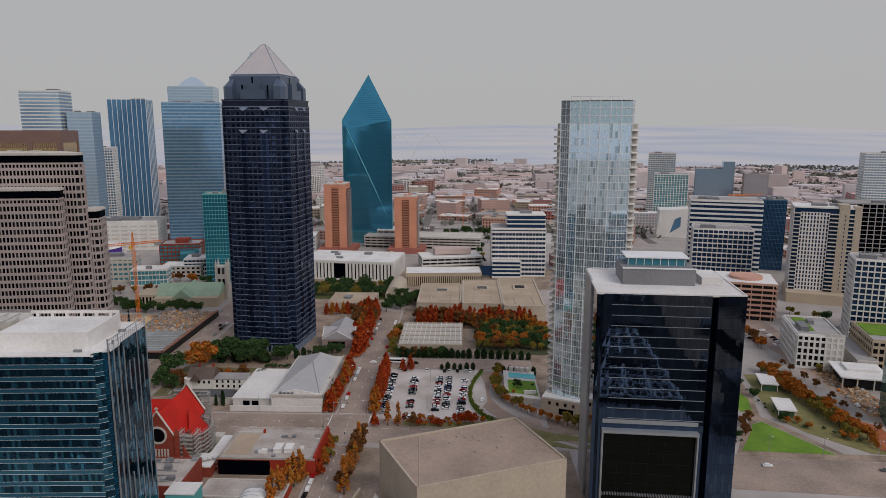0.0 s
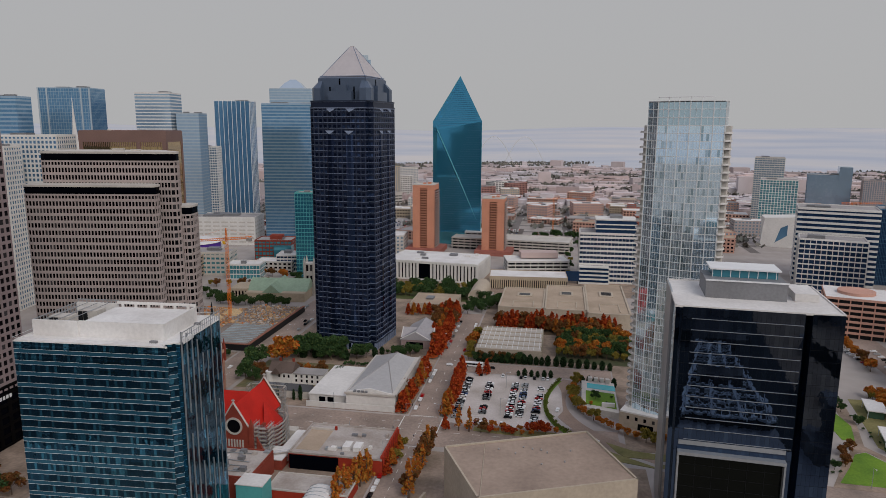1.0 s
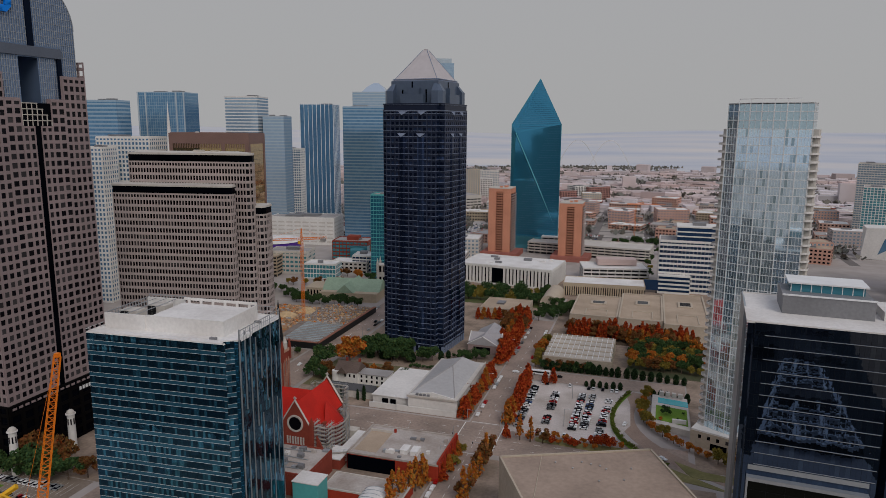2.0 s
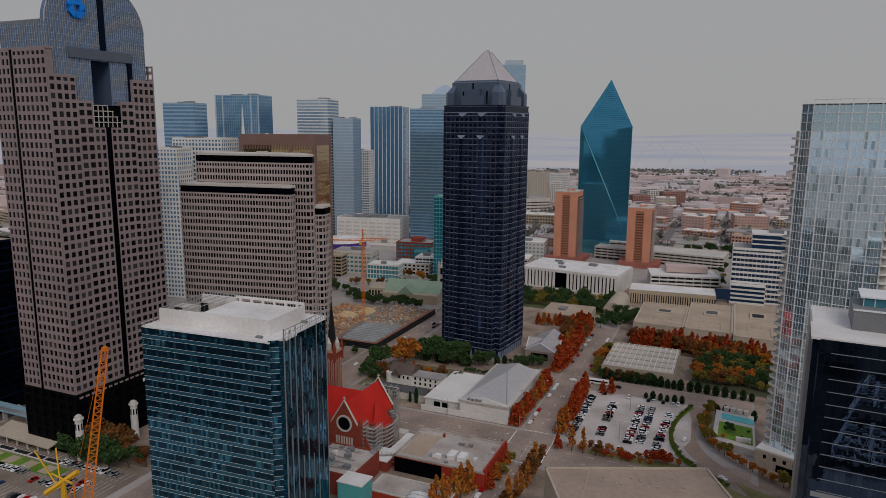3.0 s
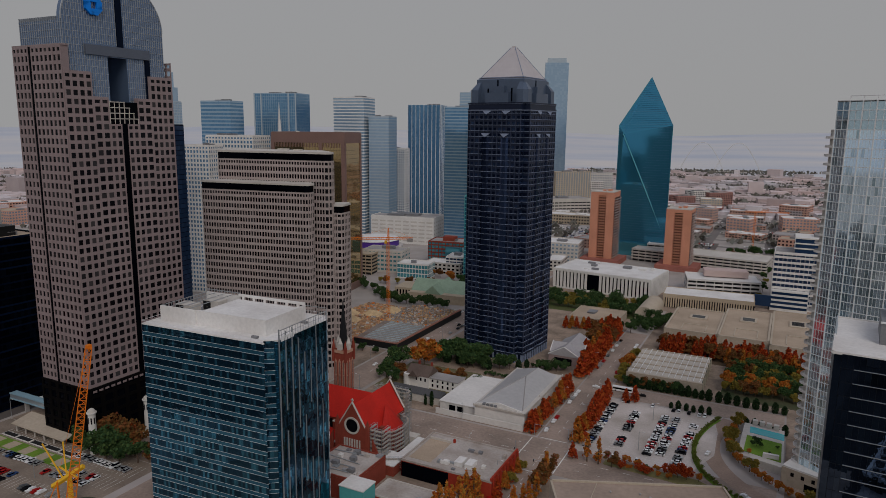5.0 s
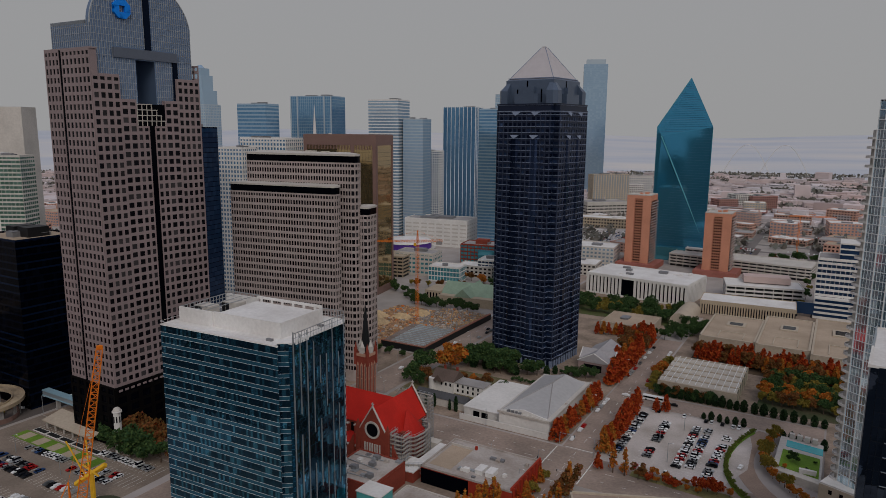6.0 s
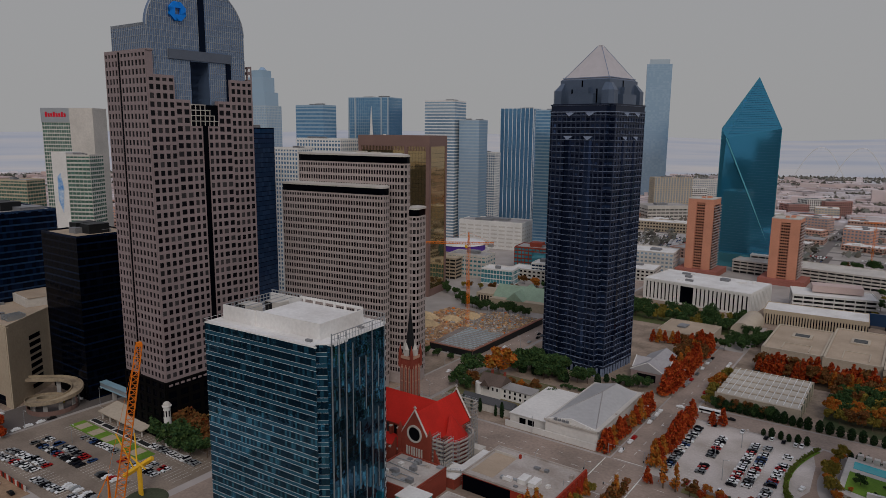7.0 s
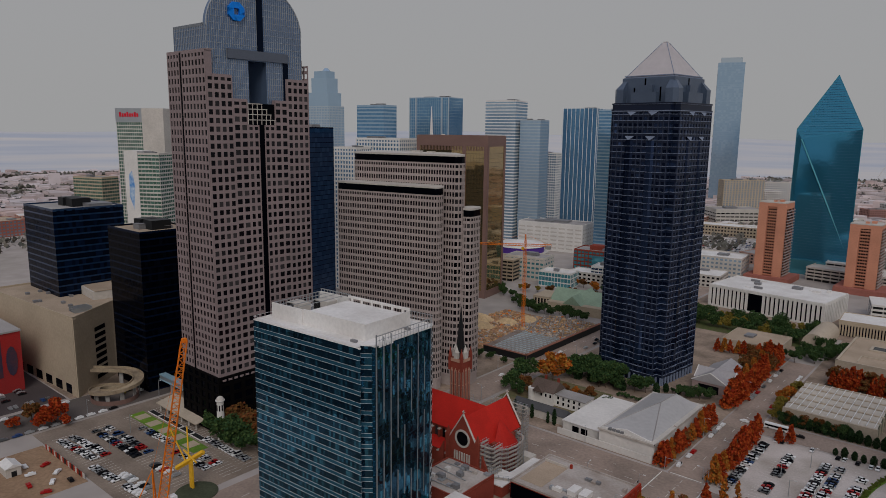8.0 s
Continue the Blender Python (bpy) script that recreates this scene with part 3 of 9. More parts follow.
    for cx, cy in ((-42.5, 24), (-47.5, 15)):
        u = Geo()
        u.box(cx - 3.4, cy - 2.6, 86, cx + 4.2, cy + 2.6, 91.2)
        unit = part("cooling_unit", u, OFFWHITE, th)
        for k in range(2):
            u = Geo()
            u.box(cx - 3.2 + k * 1.9, cy - 2.72, 87.4, cx - 1.5 + k * 1.9, cy - 2.5, 90.9)
            part("louvre", u, DARK_MET, unit, "dark louvre of the cooling unit")
            u = Geo()
            u.box(cx - 3.52, cy - 2.2 + k * 2.3, 87.4, cx - 3.3, cy - 0.2 + k * 2.3, 90.9)
            part("louvre", u, DARK_MET, unit, "dark louvre of the cooling unit")
    # sign on the curtain wall, drawn as plain white bars
    s = Geo()
    for j in range(4):
        s.box(2.55, 6.2 + j * 1.9, 85.3, 2.75, 7.6 + j * 1.9, 87.1)
    part("wall_sign", s, WHITE_MET, th, "white sign bars")
    for x, y in ((-8, 3.5), (-3.5, 26)):
        b = Geo()
        b.box(x, y, 85.9, x + 2.4, y + 1.2, 86.7)
        part("roof_hatch", b, LOUVRE, th)


glass_office()


def arched_tower():
    th = thing("granite_arched_tower", "rose granite office tower with arched glass crown", "office tower", -280, 265.1, 0, -0.3)
    W, D = 17.3, 29.6
    core(th, rect(2 * W - 0.2, 2 * D - 0.2), 31, 163, G_WIN)
    sk = Skin()
    fh = 4.0
    # main face in steps, parted by a dark central strip
    for y0, y1, n, top in ((-29.6, -26.2, 1, 179), (-26.2, -16, 3, 179), (-16, -8, 2, 168), (-8, -1.6, 2, 156), (1.6, 8, 2, 156), (8, 16, 2, 168), (16, 29.6, 4, 179)):
        sk.face((W, y0), (W, y1), 31, top, int((top - 31) / fh), n, 1.55, 1.15, 0.35)
        if top > 163:
            g = Geo()
            g.box(8, y0 + 0.05, 163, W - 0.1, y1 - 0.05, top - 0.2)
            part("shoulder", g, GRANITE, th)
            g = Geo()
            g.box(7.9, y0 + 0.05, top - 0.2, W + 0.3, y1 - 0.05, top + 0.5)
            part("shoulder_cap", g, GRANITE, th)
    for x0, x1, n in ((-W, -6, 4), (-4, W, 7)):
        top = 190
        sk.face((x0, -D), (x1, -D), 31, top, int((top - 31) / fh), n, 1.55, 1.15, 0.35)
    g = Geo()
    g.box(-W + 0.1, -D + 0.1, 163, W - 0.05, -26.3, 190)
    g.box(-W - 0.2, -D - 0.3, 190, W + 0.3, -26.2, 190.7)
    part("shoulder", g, GRANITE, th)
    g = Geo()
    g.box(-W + 0.1, 26, 163, 12.7, D - 0.1, 190)
    part("shoulder", g, GRANITE, th)
    for p, q, n in (((W, D), (-W, D), 10), ((-W, D), (-W, -D), 18)):
        sk.face(p, q, 31, 187, 39, n, 1.55, 1.15, 0.35, panes=False)
    sk.build(th, GRANITE, G_WIN, 200)
    g = Geo()
    g.box(W - 0.5, -1.6, 31, W + 0.12, 1.6, 156)
    g.box(-6, -D - 0.12, 31, -4, -D + 0.5, 190)
    part("recess_glazing", g, G_BLACK, th, "dark recessed glass strip")
    # glazed terraces stepping down under the opening
    g = Geo()
    g.box(10, -7.9, 156, W + 0.1, 7.9, 166.4)
    part("terrace_glazing", g, G_BLACK, th, "dark glazed terrace storeys")
    for k in range(4):
        z, y1 = 156.2 + k * 2.6, (8, 5.6, 3.2, 0.4)[k]
        g = Geo()
        g.box(12, -7.9, z + 2.1, W + 0.7, y1, z + 2.5)
        part("terrace_ledge", g, OFFWHITE, th)
        n = int((y1 + 7.9) / 2.6)
        for j in range(n + 1):
            g = Geo()
            u = -7.8 + j * (y1 + 7.6) / n
            g.box(W + 0.1, u - 0.12, z, W + 0.5, u + 0.12, z + 2.1)
            part("terrace_pier", g, OFFWHITE, th)
    # glass crown: a flat-topped block with an arched front wall and a slot through it
    n, r, rise, zs, fx = 32, 27.3, 23.6, 201.5, 15.2
    prof = [(-r, 187.0)] + [(-r * math.cos(math.pi * i / n), zs + rise * math.sin(math.pi * i / n)) for i in range(n + 1)] + [(r, 187.0)]
    k = len(prof)
    g = Geo()
    g.add([(fx, y, z) for y, z in prof] + [(fx - 2.6, y, z) for y, z in prof],
          [tuple(range(k)), tuple(range(2 * k - 1, k - 1, -1))] + [(i, i + k, (i + 1) % k + k, (i + 1) % k) for i in range(k)])
    g.box(-14.5, -r, 187.0, fx - 2.6, r, zs - 0.3)
    crown = part("crown", g, G_CROWN, th, "blue-grey glass crown with an arched front wall")
    g = Geo()
    g.box(-14.5, -r, 160, fx, -5.2, 187.2)
    g.box(-14.5, 5.2, 160, fx, r, 187.2)
    part("crown_pier", g, G_CROWN, th)
    m = Geo()
    for i in range(45):
        y = -27 + i * 54 / 44
        top = zs + rise * math.sqrt(max(0, 1 - (y / r) ** 2))
        m.box(fx, y - 0.1, 192.5 if abs(y) < 17 else 163, fx + 0.26, y + 0.1, top - 0.1)
        if 5.3 < abs(y) < 17:
            m.box(fx, y - 0.1, 163, fx + 0.24, y + 0.1, 187)
    for i in range(20):
        x = -14.3 + i * (fx + 14) / 19
        m.box(x - 0.11, -r - 0.25, 187, x + 0.11, -r, zs)
        m.box(x - 0.1, -r - 0.2, zs - 0.4, x + 0.1, -r + 1.6, zs + 1.3)
    for z in range(164, 224, 3):
        y = r if z < zs else r * math.sqrt(max(0, 1 - ((z - zs) / rise) ** 2))
        if z > 192:
            m.box(fx, -y, z, fx + 0.16, y, z + 0.16)
        else:
            m.box(fx, -r, z, fx + 0.16, -5.3, z + 0.16)
            m.box(fx, 5.3, z, fx + 0.16, r, z + 0.16)
        if z < zs:
            m.box(-14.5, -r - 0.16, z, fx, -r, z + 0.16)
    part("mullion", m, METAL, crown, kind="stuff")
    g = Geo()
    g.tube([(fx, -r * math.cos(math.pi * i / n), zs + rise * math.sin(math.pi * i / n)) for i in range(n + 1)], 0.3)
    part("arch_rim", g, METAL, crown)
    g = Geo()
    g.box(15.1, -17, 187.4, 16.4, 18, 191.9)
    part("crown_beam", g, surface("blue_grey_metal", (0.13, 0.15, 0.19), 0.5, 0.3, vary=0.12), crown, "grey metal beam over the opening")
    g = Geo()
    g.box(15.1, 0.4, 191.9, 15.8, 3.6, 224.6)
    g.box(15.1, 15.5, 166, 16.0, 18.0, 187.4)
    part("crown_strip", g, G_NAVY, crown)
    # blue octagonal emblem
    e = Geo()
    for a in range(4):
        c, s = math.cos(a * math.pi / 2), math.sin(a * math.pi / 2)
        pts = [(-4.3, 1.7), (-4.3, -0.4), (-1.5, 1.5), (1.3, 1.5), (1.3, 4.3), (-1.8, 4.3)]
        pts = [(c * u - s * v, s * u + c * v) for u, v in pts]
        b = [(16.7, -11.4 + u, 209.3 + v) for u, v in pts] + [(15.3, -11.4 + u, 209.3 + v) for u, v in pts]
        e.add(b, [tuple(range(6)), tuple(range(11, 5, -1))] + [(i, i + 6, (i + 1) % 6 + 6, (i + 1) % 6) for i in range(6)])
    part("emblem", e, BLUE_PAINT, crown, "blue octagonal emblem")
    # dark base
    sk = Skin()
    core(th, rect(2 * W + 1.2, 2 * D + 1.2), 0, 30.6, G_BLACK, "base_core")
    for p, q, n in (((W + .6, -D - .6), (W + .6, D + .6), 9), ((-W - .6, -D - .6), (W + .6, -D - .6), 6)):
        sk.face(p, q, 0, 31, 6, n, 1.6, 2.2, 0.4, panes=False)
    sk.build(th, BLACK_GRANITE, G_BLACK)
    g = Geo()
    for j in range(18):
        g.box(W + 1.0, -D + 1 + j * 3.3, 28.6, W + 1.25, -D + 3 + j * 3.3, 29.6)
    part("base_trim", g, GRANITE, th)
    g = Geo()
    for j in range(5):
        g.box(W + 0.9, 9 + j * 2.0, 24.5, W + 1.15, 10.3 + j * 2.0, 26.3)
    part("base_sign", g, WHITE_MET, th, "white sign bars")


arched_tower()


def pyramid_tower():
    th = thing("pyramid_roof_tower", "dark blue-grey granite tower with pale pyramid roof", "office tower", -144.3, 475.5, 0, -7.2)
    H, N = 23.0, 4.2
    poly = [(-H + N, -H), (H - N, -H), (H - N, -H + N), (H, -H + N), (H, H - N), (H - N, H - N), (H - N, H), (-H + N, H), (-H + N, H - N), (-H, H - N), (-H, -H + N), (-H + N, -H + N)]
    core(th, poly, 0, 167.6, G_TC)
    sk = Skin()
    trim, rib = Geo(), Geo()
    for i, p in enumerate(poly):
        q = poly[(i + 1) % len(poly)]
        k = math.hypot(q[0] - p[0], q[1] - p[1])
        big = k > 10
        sk.face(p, q, 5, 167.6, 43, 11 if big else 1, 1.75, 1.25 if big else 0.7, 0.3, panes=i in (0, 3, 1, 2, 10, 11))
        for f in range(43):
            z = 5 + f * 162.6 / 43
            trim.slab(p, q, -0.05, k + 0.05, z + 1.55, z + 1.82, 0.1, 0.46)
            if big and f == 0:
                for j in range(12):
                    u = 0.1 + j * (k - 0.2) / 11
                    rib.slab(p, q, u - 0.1, u + 0.1, 5, 167.4, 0.1, 0.47)
            if big:  # shallow bay fronts break the line of each floor
                for c0 in (0.24, 0.62):
                    trim.slab(p, q, c0 * k, (c0 + 0.15) * k, z + 1.5, z + 1.7, 0.1, 1.0)
    # projecting bay windows
    for i in (0, 3, 6, 9):
        p, q = poly[i], poly[(i + 1) % 12]
        k = math.hypot(q[0] - p[0], q[1] - p[1])
        for c0 in (0.24, 0.62):
            b = Skin()
            dx, dy = (q[0] - p[0]) / k, (q[1] - p[1]) / k
            f = lambda u, n: (p[0] + dx * u + dy * n, p[1] + dy * u - dx * n)
            g = Geo()
            g.prism([f(c0 * k, 0.3), f((c0 + .15) * k, 0.3), f((c0 + .11) * k, 0.95), f((c0 + .04) * k, 0.95)][::-1], 12, 150)
            part("bay_window", g, G_TC, th)
            g = Geo()
            a, b2, m = f(c0 * k - 0.6, 0.5), f((c0 + .15) * k + 0.6, 0.5), f((c0 + .075) * k, 1.5)
            g.add([(*a, 152.5), (*b2, 152.5), (*m, 150), (*f((c0 + .075) * k, 0.4), 152.6)], [(0, 2, 1), (0, 1, 3), (0, 3, 2), (1, 2, 3)])
            part("bay_cap", g, TC_TRIM, th)
            g = Geo()
            a, b2, m = f(c0 * k + 0.4, 0.5), f((c0 + .15) * k + 1.6, 0.5), f((c0 + .095) * k, 1.5)
            g.add([(*a, 167.0), (*b2, 167.0), (*m, 164.6), (*f((c0 + .095) * k, 0.4), 167.1)], [(0, 2, 1), (0, 1, 3), (0, 3, 2), (1, 2, 3)])
            part("bay_cap", g, TC_TRIM, th)
    part("sill_line", trim, TC_TRIM, th, "pale granite sill lines", kind="stuff")
    part("rib", rib, surface("rib_granite", (0.05, 0.065, 0.11), 0.5, grain=1.0, vary=0.12), th, "thin pale granite ribs", kind="stuff")
    sk.build(th, TC_STONE, G_TC, 180)
    g = Geo()
    for z0, z1, e in ((167.6, 168.4, 0.5), (168.4, 171.5, 0.0), (171.5, 172.3, 0.35)):
        g.prism([(x * (H + e) / H, y * (H + e) / H) for x, y in poly], z0, z1)
    part("cornice", g, TC_STONE, th)
    g = Geo()
    g.prism([(x * 1.023, y * 1.023) for x, y in poly], 167.2, 167.7)
    g.prism([(x * 1.01, y * 1.01) for x, y in poly], 171.3, 171.6)
    part("cornice_line", g, TC_TRIM, th)
    blue_st = surface("upper_blue_granite", (0.070, 0.098, 0.150), 0.35, grain=1.0, vary=0.15, spec=0.5)
    g = Geo()
    g.prism(rect(35.2, 35.2), 172.3, 187.2)
    upper = part("upper_storey", g, blue_st, th, "blank blue-grey granite upper storeys")
    for a in range(4):
        c, s = (1, 0, -1, 0)[a], (0, 1, 0, -1)[a]
        g = Geo()
        g.turned(c * 19.2, s * 19.2, 5.4, 17, 172.3, 178.5, a * 90)
        g.turned(c * 18.6, s * 18.6, 3.6, 9, 178.5, 182.6, a * 90)
        part("stepped_bay", g, blue_st, upper)
        for u, z0, z1, out in ((-1.6, 180.5, 186.8, 17.65), (-8.8, 173.2, 181.5, 17.7), (8.8, 173.2, 181.5, 17.7)):
            g = Geo()
            g.turned(c * out - s * u, s * out + c * u, 0.5, 0.9, z0, z1, a * 90)
            part("slot_window", g, G_BLACK, upper)
    for s in (-1, 1):
        for t in (-1, 1):
            g = Geo()
            x, y = s * 17.8, t * 17.8
            q = [(-3.6, -1.2), (-1.2, -3.6), (3.6, -3.6), (3.6, 3.6), (-3.6, 3.6)]
            q = [(x - s * u, y - t * v) for u, v in q]
            q = q if s * t > 0 else q[::-1]
            g.prism(q, 172.3, 180.5)
            g.prism(q, 180.5, 185.6, [(x - s * 2.0 + (u - x) * 0.45, y - t * 2.0 + (v - y) * 0.45) for u, v in q])
            part("corner_turret", g, blue_st, upper, "blue-grey faceted corner turret")
    g = Geo()
    g.prism(rect(34, 34), 187.2, 187.8)
    g.prism(rect(33.4, 33.4), 188.2, 188.7)
    part("pyramid_eaves", g, TC_TRIM, th)
    g = Geo()
    g.prism(rect(32.6, 32.6), 187.8, 208.6, rect(3.0, 3.0))
    g.prism(rect(2.2, 2.2), 208.6, 209.4)
    pyramid = part("pyramid_roof", g, PYR, th, "pale ribbed metal pyramid")
    g = Geo()
    for s in (-1, 1):
        for t in (-1, 1):
            g.beam((s * 16.3, t * 16.3, 187.9), (s * 1.5, t * 1.5, 208.7), 0.22)
    part("roof_ridge", g, TC_TRIM, pyramid)
    # arcaded base
    g = Geo()
    for i, p in enumerate(poly):
        q = poly[(i + 1) % 12]
        k = math.hypot(q[0] - p[0], q[1] - p[1])
        for j in range(int(k / 3.6) + 1):
            g.slab(p, q, max(0.02, j * 3.6 - 0.5), min(k - 0.02, j * 3.6 + 0.7), 0, 5, -0.1, 0.8)
    part("arcade_pier", g, TC_TRIM, th, kind="stuff")


pyramid_tower()


def prism_tower():
    th = thing("prism_glass_tower", "faceted teal mirror-glass tower with pointed roof", "office tower", -136.5, 903, 0, -4)
    w = 32.5
    A, B, C, D = (-w, 0), (w, 0), (w - 13, 40), (-w + 13, 40)
    tip = (0.0, 16.0, 219.0)
    g = Geo()
    v = [(*A, 0), (*B, 0), (*C, 0), (*D, 0), (-w, 0, 161), (w, 0, 161), (w - 13, 40, 120), (-w + 13, 40, 120), tip, (w, 0.5, 20), (-w + 6, -0.5, 150)]
    g.add(v, [(0, 9, 10), (0, 1, 9), (0, 10, 4), (10, 9, 5), (4, 10, 8), (10, 5, 8), (1, 2, 6, 5, 9), (2, 3, 7, 6), (3, 0, 4, 7), (5, 6, 8), (6, 7, 8), (7, 4, 8)])
    part("glass_shell", g, G_TEAL, th, "teal mirror glass facets")
    m = Geo()
    for i in range(52):
        z = 3 + i * 3.05
        m.box(-w - 0.08, -0.12, z, w + 0.12, 0.06, z + 0.22)
    for i in range(21):
        z = 162 + i * 2.6
        f = (z - 161) / 58
        x = w * (1 - f)
        m.box(-x, 16 * f - 0.15, z, x, 16 * f + 0.1, z + 0.2)
    part("floor_line", m, G_BLUE, th, kind="stuff")
    e = Geo()
    e.beam((-w + 6, -1.8, 150), (w, 1.6, 20), 0.9)
    for x in (-w, w):
        e.beam((x, 0, 161), tip, 0.3)
        e.beam((x, 0, 0), (x, 0, 161), 0.3)
    part("facet_edge", e, G_AQUA, th)
    g = Geo()
    g.box(-26, -9, 0, 30, 0.5, 16)
    part("lobby", g, G_AQUA, th)


prism_tower()


def residential_tower():
    th = thing("pale_glass_tower", "pale glass apartment tower with white balcony edges", "apartment tower", 58, 356.3, 0, -21.5)
    def arc(x0, x1, bulge, n, y0=0.0):
        return [(x0 + (x1 - x0) * i / n, y0 - bulge * (1 - (2 * i / n - 1) ** 2)) for i in range(n + 1)]
    N = 7
    front = arc(-17.5, 18.5, 3.2, N)
    poly = front + [(18.5, 7), (14.0, 14), (7, 18), (-6, 18), (-13, 14), (-17.5, 7)]
    core(th, [(x, y + 0.12) for x, y in front] + [(18.4, 6.9), (13.9, 13.9), (7, 17.9), (-6, 17.9), (-12.9, 13.9), (-17.4, 6.9)], 9, 168, G_PALE)
    sk = Skin()
    for i in range(N):
        sk.face(front[i], front[i + 1], 9, 157, 40, 4, 0, 0.09, 0.10, panes=True)
        sk.face(front[i], front[i + 1], 157, 168.6, 3, 2, 0, 0.09, 0.10, panes=False)
    for i in range(N, len(poly)):
        sk.face(poly[i], poly[(i + 1) % len(poly)], 9, 168.6, 43, 5, 0, 0.10, 0.10, panes=i > len(poly) - 3)
    sk.build(th, OFFWHITE, G_PALE, 240, WHITE_MET, tilted=0.0)
    for f in range(44):  # white floor edges all round
        z = 9 + f * 3.7 if f < 41 else 157 + (f - 40) * 3.85
        g = Geo()
        g.prism([(x * 1.006, y * 1.006 - 0.14) for x, y in front] + [(18.65, 7.1), (14.1, 14.1), (7, 18.1), (-6, 18.1), (-13.1, 14.1), (-17.65, 7.1)], z - 0.12, z + 0.16)
        part("floor_edge", g, WHITE_MET, th)
    for i in range(N + 1):
        x, y = front[i]
        bold = Geo()
        bold.box(x - 0.2, y - 0.34, 9, x + 0.2, y, 168.5 if 0 < i < N else 157)
        part("main_mullion", bold, WHITE_MET, th)
    # rounded balconies at both ends
    for side in (-1, 1):
        bx = -17.5 if side < 0 else 18.5
        for f in range(40):
            z = 9 + f * 3.7
            out = 4.2 if side < 0 else 3.2
            pts = [(bx, -0.6)] + [(bx + side * out * math.sin(math.pi * j / 10), 3.4 - 4.0 * math.cos(math.pi * j / 10)) for j in range(1, 10)] + [(bx, 7.4)]
            if side < 0:
                pts = pts[::-1]
            g = Geo()
            inner = [(bx + (x - bx) * 0.96, 3.4 + (y - 3.4) * 0.96) for x, y in pts]
            k = len(pts)
            g.add([(x, y, z) for x, y in pts] + [(x, y, z + .95) for x, y in pts] + [(x, y, z + .95) for x, y in inner] + [(x, y, z + .32) for x, y in inner],
                  [tuple(range(k - 1, -1, -1)), tuple(range(3 * k, 4 * k))] + [(a * k + j, a * k + (j + 1) % k, (a + 1) * k + (j + 1) % k, (a + 1) * k + j) for a in range(3) for j in range(k)])
            part("balcony", g, WHITE, th)
        g = Geo()
        g.box(min(bx, bx + side * 2.2), 2.2, 9, max(bx, bx + side * 2.2), 6.8, 157)
        part("balcony_wall", g, OFFWHITE, th)
    # crown screen
    g = Geo()
    for x, y in front[1:N]:
        g.box(x - 0.12, y - 0.05, 168.4, x + 0.12, y + 0.2, 170.4)
    for i in range(1, N - 1):
        g.slab(front[i], front[i + 1], 0, 5.3, 170.2, 170.5, -0.2, 0.1)
    part("crown_screen", g, WHITE_MET, th)
    rooftop(th, [(-17, 0.5), (18, 0.5), (18, 6.8), (13.5, 13.5), (7, 17.5), (-6, 17.5), (-12.5, 13.5), (-17, 6.8)], 168.3, ROOF_W, 0)
    pod = Geo()
    pod.box(-22, -6.5, 0, 24, 26, 8.2)
    podium = part("podium", pod, LIME, th, "tan stone podium")
    g = Geo()
    g.box(-21.8, -6.3, 8.2, 23.8, 25.8, 9)
    part("podium_roof", g, WHITE, podium)
    for j in range(9):
        g = Geo()
        g.box(-18 + j * 4.4, -6.62, 5, -16.6 + j * 4.4, -6.4, 6.8)
        part("podium_window", g, G_WIN, podium)
    g = Geo()
    g.box(-12, -6.6, 0.2, -4, -6.4, 3.6)
    part("garage_door", g, G_BLACK, podium)


residential_tower()


